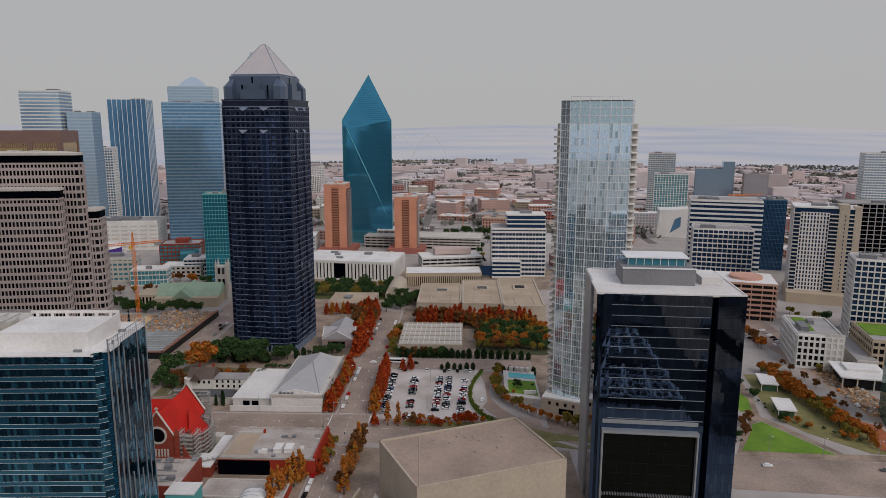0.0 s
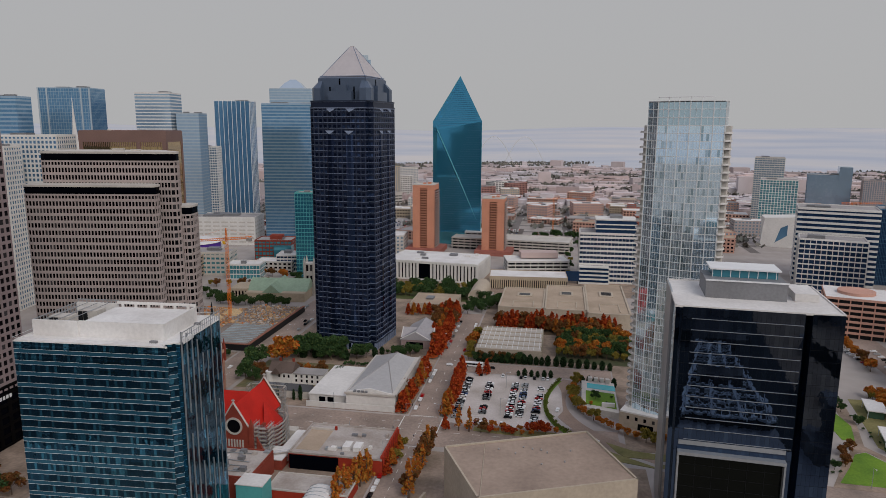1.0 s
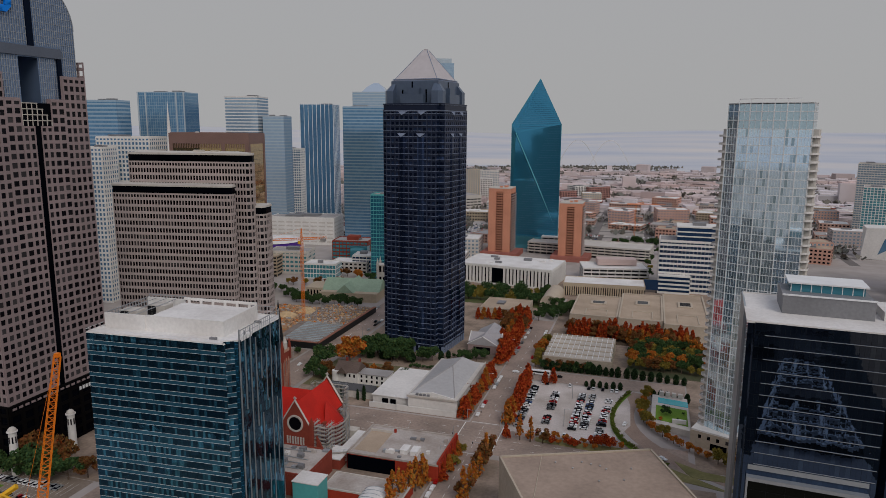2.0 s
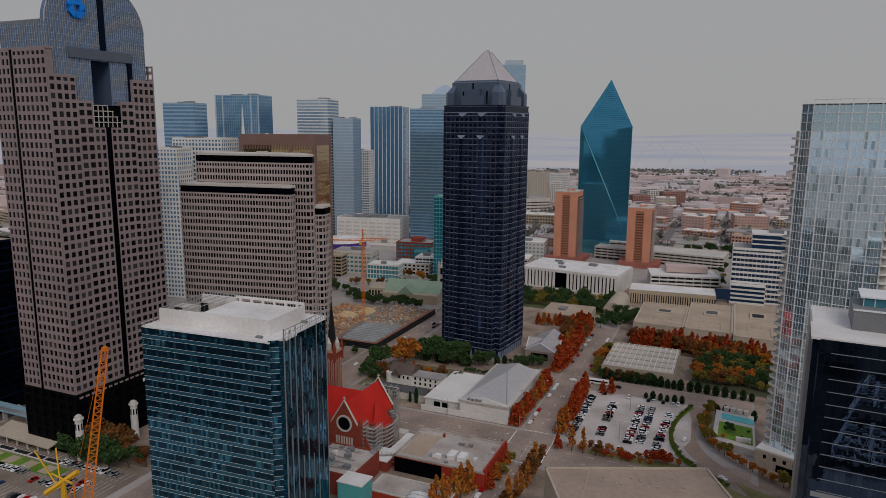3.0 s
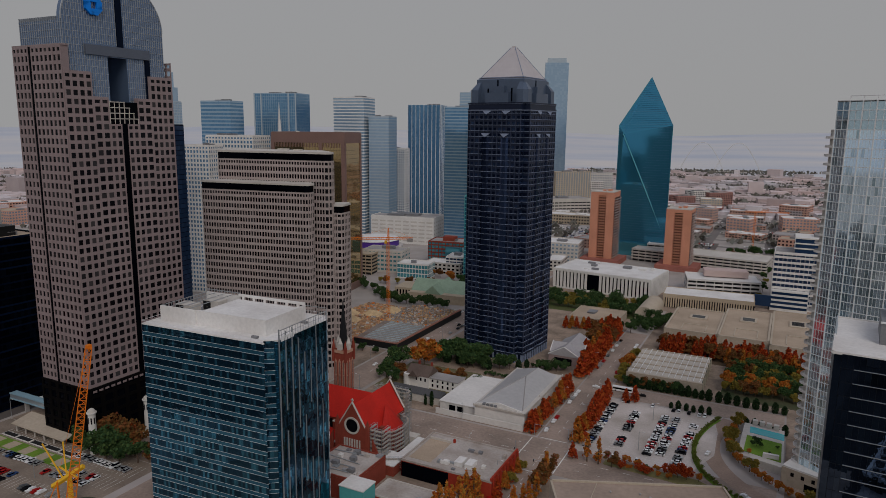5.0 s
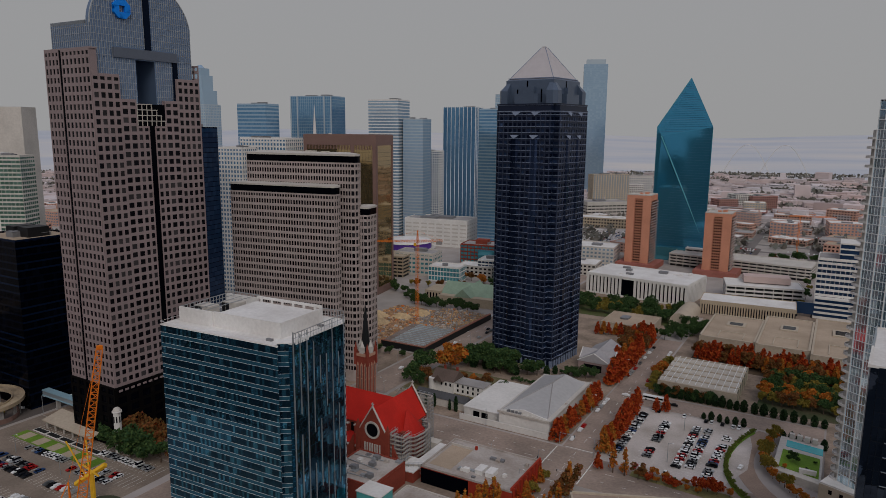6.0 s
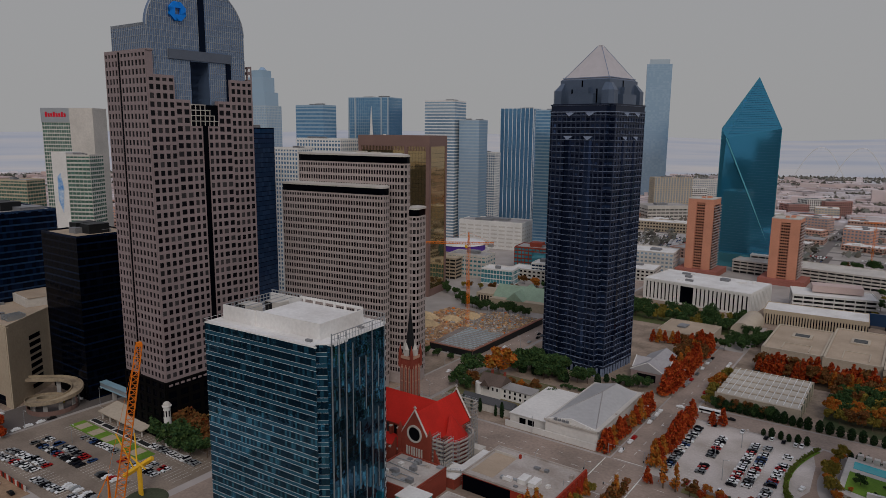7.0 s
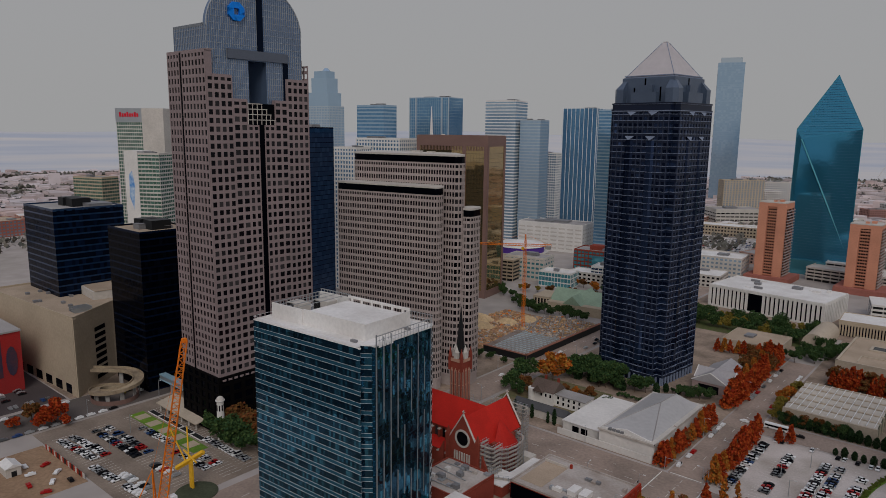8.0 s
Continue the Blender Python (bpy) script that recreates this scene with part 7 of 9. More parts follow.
def apartment_tower():
    th = thing("white_apartment_tower", "white apartment tower with dark balcony stacks and cream slabs", "apartment tower", 317, 624, 0, -20)
    core(th, rect(51.6, 29.6), 8, 83.6, G_DEEP)
    sk = Skin()
    sk.face((-21, -15), (2, -15), 9, 80, 20, 9, 1.0, 1.25, 0.45)
    sk.face((26, -15), (26, 15), 9, 84, 21, 8, 1.5, 1.9, 0.4)
    sk.face((-26, 15), (-26, -15), 9, 84, 21, 8, 1.0, 1.0, 0.4)
    sk.face((26, 15), (-26, 15), 9, 84, 21, 14, 1.5, 1.9, 0.4, panes=False)
    sk.build(th, WHITE, G_DEEP, 60)
    for x0, x1, z1 in ((9, 17, 87.5), (21, 26.3, 86)):
        g = Geo()
        g.box(x0, -16.4, 8, x1, -2, z1)
        part("blank_slab", g, LIME, th, "cream blank wall slab")
    for x0, x1, deep in ((-26, -21, 1.6), (2, 9, 2.6), (17, 21, 1.5)):
        for f in range(20):
            z = 11 + f * 3.55
            g = Geo()
            g.box(x0 + .1, -15 - deep, z, x1 - .1, -14.9, z + .28)
            g.box(x0 + .1, -15 - deep, z + .28, x1 - .1, -14.88 - deep, z + 1.15)
            part("balcony", g, OFFWHITE, th)
    for k in range(19):
        g = Geo()
        g.box(13.6, -16.5, 12 + k * 3.6, 14.3, -16.3, 13.8 + k * 3.6)
        part("slot_window", g, G_DEEP, th)
    g = Geo()
    g.prism(rect(53, 31), 83.6, 84.8)
    part("roof", g, ROOF_W, th)
    plant_boxes(th, 40, 20, 84.8, 4, 3)
    g = Geo()
    g.box(-28, -30, 0, 34, 18, 9)
    part("podium", g, TAN, th)


apartment_tower()
tower_block("white_office_block", "white stepped office block with dark ribbon windows", 277, 757, 72, 42, -15, 76, 15, 16, 9, WHITE, G_DEEP, band=2.2, pier=0.0, out=0.4)
tower_block("blue_glass_end", "dark blue glass block with fine vertical lines", 330, 762, 24, 40, -15, 76, 18, 18, 24, G_BLUE, G_DEEP, band=0.3, pier=0.2, out=0.1)
tower_block("white_grid_office", "white gridded office block with dark windows", 254, 698, 56, 32, -15, 53, 11, 12, 7, WHITE, G_DEEP, band=1.2, pier=0.5, out=0.6, single=80)
tower_block("aqua_grid_tower", "aqua glass apartment tower with white grid", 331, 1140, 52, 40, -15, 76, 20, 12, 9, WHITE, G_AQUA, band=0.8, pier=0.9, out=0.3, category="apartment tower")
tower_block("grey_banded_tower", "grey banded apartment tower", 350, 1267, 46, 34, -15, 104, 28, 12, 8, OFFWHITE, G_STEEL, band=1.4, pier=0.5, out=0.4, category="apartment tower")
k2 = tower_block("blue_slab", "blue glass slab office with taller end", 498, 1429, 62, 38, -15, 66, 16, 16, 10, G_STEEL, G_STEEL, band=0.6, pier=0.2, out=0.15)
g = Geo()
g.box(20, -19.5, 0, 42, 19.5, 82)
part("tall_end", g, G_STEEL, k2)
tower_block("cream_ribbed_tower", "cream ribbed apartment tower", 567, 1378, 44, 28, -15, 60, 16, 12, 7, CREAM, G_STEEL, band=1.2, pier=1.2, out=0.5, category="apartment tower")
wd = thing("white_wedge_building", "white sloping wedge-shaped building", "building", 287, 972, 0, -15)
g = Geo()
g.add([(-22, -16, 0), (20, -16, 0), (20, 18, 0), (-22, 18, 0), (-18, -16, 38), (20, -16, 41), (20, 18, 41), (-22, 18, 38)], [(0, 3, 2, 1), (4, 5, 6, 7), (0, 1, 5, 4), (1, 2, 6, 5), (2, 3, 7, 6), (3, 0, 4, 7)])
part("wall", g, WHITE, wd)
g = Geo()
g.add([(-4, -16.2, 6), (10, -16.2, 16), (10, -16.2, 30), (2, -16.2, 26)], [(0, 1, 2, 3)])
part("slanted_window", g, G_BLUE, wd)
tower_block("pale_banded_tower", "pale banded apartment tower in the distance", 612, 1048, 50, 30, -15, 114, 30, 12, 8, WHITE, G_STEEL, band=1.5, pier=0.3, out=0.3, category="apartment tower")
dk = tower_block("unfinished_tower", "unfinished dark concrete frame building", 410, 703, 74, 38, -15, 79, 18, 12, 7, CONCRETE, G_BLACK, band=0.6, pier=0.7, out=0.6, category="building frame")
tower_block("white_blue_tower", "white apartment tower with blue recessed glazing", 296, 492, 44, 28, -20, 62, 15, 11, 7, WHITE, G_DEEP, band=0.9, pier=0.7, out=0.8, category="apartment tower", single=60)
br = garage("round_brown_garage", "pinkish brown parking garage with open decks", 227, 566, 44, 42, -15, 30, 7, PINK_BR)
g = Geo()
g.cone(0, 0, 30, 33, 13, 13, 24)
part("drum", g, PINK_BR, br)
rooftop(br, rect(44, 42), 30.8, ROOF_W, 0)
wl_ = tower_block("green_roof_block", "white mid-rise with planted green roof", 228, 455, 27, 46, -13, 22, 5, 8, 13, WHITE, G_WIN, band=1.3, pier=1.2, out=0.8, category="apartment building", plant=2, single=40)
g = Geo()
g.box(-9, -12, 22.1, -1, 20, 22.4)
part("planted_roof", g, GRASS, wl_, "bright green planted roof")
g = Geo()
g.box(3, -23.6, 0, 14.2, -23.1, 24)
part("blank_wall", g, OFFWHITE, wl_)
gr = tower_block("green_roof_school", "long low tan building with green lawn roof", 283, 446, 48, 44, -13, 20, 4, 13, 12, TAN, G_WIN, band=1.8, pier=1.0, out=0.5, category="building", plant=0)
g = Geo()
g.box(-22, -8, 20.1, 24, 20, 20.5)
part("planted_roof", g, GRASS, gr, "bright green lawn roof")
g = Geo()
g.box(-34, -30, 0, -22, 22, 9)
part("side_wing", g, OFFWHITE, gr)
g = Geo()
g.box(-33.5, -29, 9, -22.5, 21, 9.2)
part("side_roof", g, ROOF_G, gr)
tower_block("green_glass_tower", "dark green glass tower with fine mullions", 226, 351, 17, 20, -20, 66, 17, 9, 10, G_GREEN, G_GREEN, band=0.4, pier=0.12, out=0.1)
wsx = thing("unfinished_pavilion", "white flat-roofed building under construction", "building", 236, 410, 0, -13)
g = Geo()
g.box(-14, -16, 7, 14, 14, 7.8)
part("roof", g, ROOF_W, wsx)
g = Geo()
g.box(-8, -4, 7.8, 10, 9, 9.4)
part("upper_roof", g, ROOF_W, wsx)
# dark filler block in place of the shade under the roof
g = Geo()
g.box(-11, -13, 0, 11, 11, 6.8)
part("shade_core", g, DARK_MET, wsx)
for x in (-13, -5, 4, 12):
    for y in (-15, 12):
        g = Geo()
        g.box(x, y, 0, x + .7, y + .7, 7)
        part("column", g, OFFWHITE, wsx)

sheet("lawn_park", [((128.5, 315.5), (172, 312.5), (158, 338), (152, 349), (146, 346), (138, 331))], 0.2, GRASS, "bright green triangular park lawn", "lawn")
sheet("lawn_upper", [((146, 362), (152, 362), (157, 380), (155, 398), (146, 398))], 0.2, GRASS, "bright green park lawn", "lawn")
sheet("park_path", [((124, 311), (200, 305), (200, 312.2), (128.3, 315.2), (138.5, 331.5), (146.5, 347), (152.5, 350), (159, 338.5), (173, 313.5), (176.5, 313.3), (163, 340), (154, 356), (160, 380), (166, 420), (160, 420), (153.5, 378), (148, 354), (136, 334))], 0.14, PAVING, "pale curving park path", "path")
sheet("park_bed", [((160.5, 356), (170, 336), (190, 314), (206, 313), (200, 350), (188, 420), (170, 420))], 0.1, DRYGRASS, "planted park beds with dry grass", "planting")
for x, y in ((176, 400), (169, 362)):
    pv = thing("park_pavilion", "white flat-roofed glass park pavilion", "pavilion", x, y, 0, -12)
    g = Geo()
    g.box(-5, -9, 4.4, 5, 9, 5.0)
    part("roof", g, ROOF_W, pv)
    g = Geo()
    g.box(-3.6, -7.5, 0, 3.6, 7.5, 4.4)
    part("glazing", g, G_GREEN, pv)
    for sx in (-4.5, 4.2):
        for sy in (-8.5, 8.2):
            g = Geo()
            g.box(sx, sy, 0, sx + .3, sy + .3, 4.4)
            part("post", g, WHITE_MET, pv)
sheet("excavation", [((196, 318), (206, 314), (212, 345), (204, 352))], 0.25, RUST_SOIL, "freshly dug red soil", "earthworks")

# ramp road curving round the apartment tower's garden
def curve_strip(name, pts, w, z, mat, label, category, thick=.3):
    g = Geo()
    n = len(pts)
    L, R = [], []
    for i, p in enumerate(pts):
        a, b = pts[max(0, i - 1)], pts[min(n - 1, i + 1)]
        d = Vector((b[0] - a[0], b[1] - a[1])).normalized()
        L.append((p[0] - d.y * w / 2, p[1] + d.x * w / 2))
        R.append((p[0] + d.y * w / 2, p[1] - d.x * w / 2))
    for i in range(n - 1):
        g.prism([R[i], R[i + 1], L[i + 1], L[i]], z - thick, z)
    return setting(name, g, mat, label, category)


def bezier(p0, p1, p2, p3, n=18):
    return [tuple((1 - t) ** 3 * a + 3 * (1 - t) ** 2 * t * b + 3 * (1 - t) * t * t * c + t ** 3 * d for a, b, c, d in zip(p0, p1, p2, p3)) for t in [i / n for i in range(n + 1)]]


curve_strip("ramp_road", bezier((10, 420), (-2, 388), (-4, 352), (52, 322)), 8.5, 0.08, surface("brown_brick_paving", (0.33, 0.24, 0.19), 0.9, grain=1.2, vary=0.2), "curving brown paved drive", "road")
curve_strip("verge_inner", bezier((4, 418), (-8, 388), (-10, 350), (24, 331)), 2.2, 0.22, GRASS, "curving green hedge verge", "verge")
sheet("verge_corner", [((27.5, 337), (32.5, 326), (36, 322.6), (52, 322.6), (53, 328), (40, 330))], 0.21, DRYGRASS, "dry grass verge on a street corner", "verge")
sheet("verge_front", [((2, 343), (44, 318), (52, 313), (30, 318), (-2, 335), (-40, 338), (-40, 343))], 0.2, DRYGRASS, "dry green verge before the concert hall", "verge")
gd = thing("raised_garden", "raised walled garden with lawn and turquoise pool", "garden", 0, 0)
g = Geo()
g.prism([(16, 372), (36, 366), (36, 410), (17, 412)], 0, 3.8)
part("retaining_wall", g, OFFWHITE, gd)
g = Geo()
g.prism([(18.5, 376), (35, 371), (35, 393), (19, 396)], 3.8, 3.95)
part("lawn", g, GRASS, gd, "green garden lawn")
g = Geo()
g.prism([(20, 400), (36, 397), (36, 405), (20, 408)], 3.8, 3.92)
part("pool", g, POOL, gd, "turquoise swimming pool")
g = Geo()
g.box(27, 373, 3.8, 34, 374.5, 6)
part("pergola", g, WHITE, gd)
for k in range(4):
    cb_ = thing("pool_cabana", "small white poolside cabana", "cabana", 22 + k * 3.4, 411.5 - k * .6, 3.8 if k > 5 else 0)
    g = Geo()
    g.box(-1.2, -1.2, 3.9 if k < 9 else 0, 1.2, 1.2, 6.4)
    part("tent", g, OFFWHITE, cb_)


# earth yard by the west car park: painted hoarding, white shed, skips
hd = thing("hoarding_fence", "red and dark painted hoarding round an earth yard", "fence")
for k in range(22):
    g = Geo()
    x = -313 + k * 2.0
    g.box(x, 170.6, 0.05, x + 1.92, 170.8, 2.6)
    part("panel", g, (RED_WALL, DARK_MET, RED_WALL, OFFWHITE)[(k * 7) % 4], hd)
sh = thing("site_shed", "small white shed with shallow pitched roof", "shed", -299, 151)
g = Geo()
g.box(-4.5, -3, 0, 4.5, 3, 4.4)
part("wall", g, OFFWHITE, sh)
g = Geo()
g.gable(-4.5, -3, 4.5, 3, 4.4, 6.0, 'x', .5)
part("roof", g, ROOF_W, sh)
g = Geo()
g.box(4.5, -1, 0, 4.56, 1.2, 2.6)
part("door", g, DARK_MET, sh)
for k, (y0, z0, w, h, dark) in enumerate(((152, 20, 9, 8, 1), (163, 12, 7, 14, 1), (184, 10, 6, 18, 1))):
    g = Geo()
    n = 12
    g.add([(-404.35 + .04 * k, y0 + w * (1 + math.cos(2 * math.pi * i / n)) / 2, z0 + h * (1 + math.sin(2 * math.pi * i / n)) / 2) for i in range(n)], [tuple(range(n))])
    part("mural_patch", g, (bpy.data.materials["dark_mural_paint"], RED_WALL, OFFWHITE)[0 if dark else 1 + k % 2], mw, "painted round shape of a mural")


# rubble, timber and parked plant round the unfinished pavilion
rub = random.Random(44)
ry = thing("rubble_yard", "strewn rubble and timber round a building site", "building site", 222, 392)
g = Geo()
g.prism([(-8, -34), (8, -36), (12, 40), (-4, 40)], .02, .12)
part("earth", g, SOIL, ry)
litter(ry, rub, 220, (-7, -33, 9, 38), .1, 3.0, 1.6)
# a hall with a white roof lattice, street and yard that only the mirror glass shows
wedge = lambda u, v: (65 - 14 * v + (19 + 27 * v) * u, 130 * v)
lr = thing("roof_lattice_hall", "low black-roofed hall under a white beam lattice", "hall")
g = Geo()
g.prism([wedge(0, 0), wedge(1, 0), wedge(1, 1), wedge(0, 1)], 0, 4.5)
part("roof", g, TYRE, lr)
for u in range(4):
    g = Geo()
    for v in range(12):
        a, b = wedge(u / 3, v / 12), wedge(u / 3, (v + 1) / 12)
        g.prism([(a[0] - .8, a[1]), (a[0] + .8, a[1]), (b[0] + .8, b[1]), (b[0] - .8, b[1])], 4.5, 6.2)
    part("long_beam", g, WHITE, lr)
for v in range(13):
    a, b = wedge(0, v / 12), wedge(1, v / 12)
    g = Geo()
    g.box(a[0], a[1] - .8, 4.6, b[0], a[1] + .8, 6.0)
    part("cross_beam", g, WHITE, lr)
for k in range(36):
    a = wedge((k % 12) / 12 + .04, 1 - .083 * (k // 12))
    g = Geo()
    g.box(a[0] - .25, a[1] - 9, 4.6, a[0] + .25, a[1], 5.4)
    part("rafter", g, WHITE, lr)
# the street's black colour holds the shadows lying across it
sheet("back_street", [((92, -260), (112, -260), (112, -10), (124, 150), (100, 150), (88, -10)), ((40, -260), (62, -260), (62, 0), (48, 150), (30, 150))], 0.07, TYRE, "asphalt street behind the towers, its shade painted black", "road")
sheet("back_yard", [((112, -300), (260, -300), (260, 150), (124, 150), (112, -10))], 0.05, SOIL, "brown leaf-strewn yard behind the towers", "ground")


# ---- trees ----
def leaf_quads(g, rnd, n, place, size):
    for _ in range(n):
        x, y, z = place()
        d = Vector((rnd.gauss(0, 1), rnd.gauss(0, 1), rnd.gauss(0, 1))).normalized()
        a = d.orthogonal().normalized()
        b = d.cross(a)
        s = size * rnd.uniform(0.6, 1.4)
        p = Vector((x, y, z))
        e = d * s * 0.25
        g.add([tuple(p - a * s - b * s * .6), tuple(p + a * s - b * s * .6 + e), tuple(p + a * s * .7 + b * s * .8), tuple(p - a * s * .8 + b * s * .6 + e)], [(0, 1, 2, 3)])


def tree_proto(name, label, leaf, kind, h, r, seed, n=620):
    """A tree at its place: tapered trunk with limbs, and a crown of leaf clumps."""
    rnd = random.Random(seed)
    th = thing(name, label, "tree")
    t = Geo()
    trunk_h = h * (0.85 if kind == "cone" else 0.5)
    t.cone(0, 0, 0, trunk_h, 0.028 * h, 0.008 * h, 7)
    limbs = []
    for k in range(9):
        z = h * rnd.uniform(.22, .55) if kind != "cone" else h * rnd.uniform(.15, .7)
        a = rnd.uniform(0, 2 * math.pi)
        k2 = r * rnd.uniform(.4, .8) * (1 - z / h if kind == "cone" else 1)
        tip = (k2 * math.cos(a), k2 * math.sin(a), z + h * rnd.uniform(.05, .25))
        t.beam((0, 0, z), tip, 0.008 * h, 5)
        limbs.append(tip)
    part("trunk", t, BARK, th)
    c = Geo()
    if kind == "cone":
        tiers = [(rnd.uniform(.14, .96), rnd.uniform(0, 6.28)) for _ in range(34)]
        def place():
            f, a = rnd.choice(tiers)
            rr = r * (1 - f) ** 0.75 * rnd.uniform(.25, 1.0) + .15
            a += rnd.gauss(0, .35)
            return rr * math.cos(a), rr * math.sin(a), h * f + rnd.gauss(0, .035) * h - rr * .12
    elif kind == "slim":
        def place():
            f = rnd.uniform(.05, 1)
            rr = r * math.sin(math.pi * (0.12 + 0.86 * f)) ** .6 * math.sqrt(rnd.random())
            a = rnd.uniform(0, 6.28)
            return rr * math.cos(a), rr * math.sin(a), h * f
    else:
        blobs = []
        for _ in range(15):
            a, q = rnd.uniform(0, 6.28), rnd.uniform(.15, .78)
            blobs.append((r * q * math.cos(a), r * q * math.sin(a), h * rnd.uniform(.40, .84), r * rnd.uniform(.22, .42)))
        def place():
            x, y, z, q = rnd.choice(blobs)
            d = Vector((rnd.gauss(0, 1), rnd.gauss(0, 1), rnd.gauss(0, 1))).normalized() * q * rnd.uniform(.55, 1.05)
            return x + d.x, y + d.y, max(h * .22, z + d.z * .8)
    leaf_quads(c, rnd, int(n * 2.1), place, 0.029 * h + .12)
    part("crown", c, leaf, th)
    return th


KINDS = {
    "red": ("autumn_cypress", "bald cypress with rust-red autumn needles", LEAF_RED, "cone", 11.5, 3.9),
    "orange": ("autumn_cypress", "bald cypress with orange autumn needles", LEAF_ORANGE, "cone", 11, 3.8),
    "thin": ("autumn_cypress", "slender bald cypress with thinning orange needles", LEAF_ORANGE, "cone", 14, 2.7),
    "rust": ("autumn_oak", "red oak with rust-brown autumn leaves", LEAF_RUST, "round", 10, 4.8),
    "yellow": ("autumn_elm", "elm with yellow-brown autumn leaves", LEAF_YELLOW, "round", 8, 3.8),
    "gold": ("autumn_elm", "broad elm with golden autumn leaves", LEAF_ORANGE, "round", 11, 5.5),
    "oak": ("live_oak", "live oak with dense dark green leaves", LEAF_GREEN, "round", 10, 6.0),
    "dark": ("holly_tree", "small clipped dark green holly", LEAF_DARK, "slim", 5.6, 1.8),
    "cypress": ("italian_cypress", "slim dark green cypress", LEAF_DARK, "slim", 8, .9),
    "shrub": ("shrub", "low green garden shrub", LEAF_GREEN, "round", 2.6, 1.6),
    "hedge": ("hedge_shrub", "clipped olive-green hedge shrub", LEAF_OLIVE, "round", 2.2, 1.7),
    "goldshrub": ("ornamental_tree", "small round yellow-orange garden tree", LEAF_ORANGE, "round", 5, 2.6),
    "scarlet": ("autumn_maple", "spreading tree with scarlet autumn leaves", LEAF_RED, "round", 7.5, 4.6),
}
PROTO = {}
tree_rnd = random.Random(77)


def plant(kind, x, y, z=0.1, s=1.0, group="street trees"):
    s *= tree_rnd.uniform(.84, 1.18)
    v = tree_rnd.randrange(3)
    m = pose(x, y, z, 0, 0, tree_rnd.uniform(0, 360))
    key = (kind, v)
    if key not in PROTO:
        name, label, leaf, shape, h, r = KINDS[kind]
        n = {"thin": 120, "oak": 900, "gold": 900, "shrub": 200, "hedge": 240, "dark": 380, "cypress": 300, "goldshrub": 380}.get(kind, 640)
        ob = tree_proto(name, label, leaf, shape, h, r, hash_of(kind) + v * 17, n)
        tagged(ob, group=group)
        ob.scale = (s, s, s * tree_rnd.uniform(.92, 1.1))
        ob.matrix_basis = m @ Matrix.Diagonal((*ob.scale, 1))
        PROTO[key] = ob
        return ob
    ob = copy_thing(PROTO[key], m)
    k = s
    ob.matrix_basis = m @ Matrix.Diagonal((k, k, k * tree_rnd.uniform(.92, 1.1), 1))
    return tagged(ob, group=group)


def hash_of(word):
    return sum((i + 1) * ord(c) for i, c in enumerate(word))


def row(kinds, x0, y0, x1, y1, n, jx=.6, s=1.0, z=.1, group="street trees"):
    for i in range(n):
        f = i / max(1, n - 1)
        plant(kinds[i % len(kinds)] if len(kinds) < 3 else tree_rnd.choice(kinds), x0 + (x1 - x0) * f + tree_rnd.uniform(-jx, jx), y0 + (y1 - y0) * f + tree_rnd.uniform(-jx, jx), z, s, group)


row(["red", "orange", "red"], -57.2, 355, -57.2, 418, 12)
row(["orange", "red", "red"], -81.5, 354, -80.5, 418, 12)
row(["orange", "red", "rust"], -84, 360, -83.5, 380, 3, s=.85)
row(["rust", "red", "red"], -80.5, 446, -80.5, 550, 18, s=1.25)
row(["rust", "red", "orange"], -85.5, 470, -86, 552, 14, 1.2, s=1.15)
row(["rust", "red", "rust"], -91, 505, -92, 552, 9, s=1.1)
row(["red", "rust", "orange"], -122, 548, -92, 556, 8, s=.9)
row(["yellow", "gold", "yellow"], -58, 446, -57, 498, 7, s=.9)
row(["thin", "red", "thin"], -88, 256, -79, 281, 8, s=1.05)
row(["red", "orange"], -72.6, 286, -72.6, 311, 4, .2, s=.7)
row(["yellow"], -71.8, 300, -71.8, 313, 2, .2, s=.8)
row(["thin", "rust", "thin"], -59, 268, -58, 313, 8, s=1.0)
row(["red", "thin", "rust"], -54, 336, -36, 337, 4, s=.85)
row(["goldshrub", "scarlet", "goldshrub"], -32, 337, -10, 338, 6, s=.6)
row(["scarlet", "goldshrub", "shrub"], -30, 343, 2, 341, 8, s=.8)
row(["red", "rust", "red"], -46, 534, 44, 529, 24, s=1.1, group="museum trees")
row(["rust", "orange", "rust"], -4, 519, 44, 516, 12, s=1.0, group="museum trees")
for i in range(6):
    row(["oak", "yellow", "oak", "gold"] if i % 2 else ["oak", "yellow", "yellow", "rust"], 2 + i % 2 * 3, 464 + i * 9, 52, 462 + i * 9, 10, 1.5, .92, group="garden trees")
row(["oak", "rust"], -52, 446, -24, 445.6, 9, .5, .7, group="gallery hedge trees")
row(["red", "rust", "red"], -44, 526, 40, 522, 20, s=1.0, group="museum trees")
row(["oak", "shrub", "oak"], -60, 566, -46, 600, 8, 2.5, .95, group="civic park trees")
row(["oak", "dark", "oak"], -74, 560, -64, 610, 7, 2.0, .9, group="civic park trees")
row(["shrub"], -136, 421, -116, 421, 8, .6, 1.1, group="hedge shrubs")
row(["oak"], -108, 444, -98, 447, 3, .8, .75, group="tower forecourt trees")
row(["dark"], -50, 444.6, -8, 444.2, 12, .3, 1.05, group="clipped hollies")
row(["dark"], -4, 444, 36, 442.5, 9, .3, 1.1, group="clipped hollies")
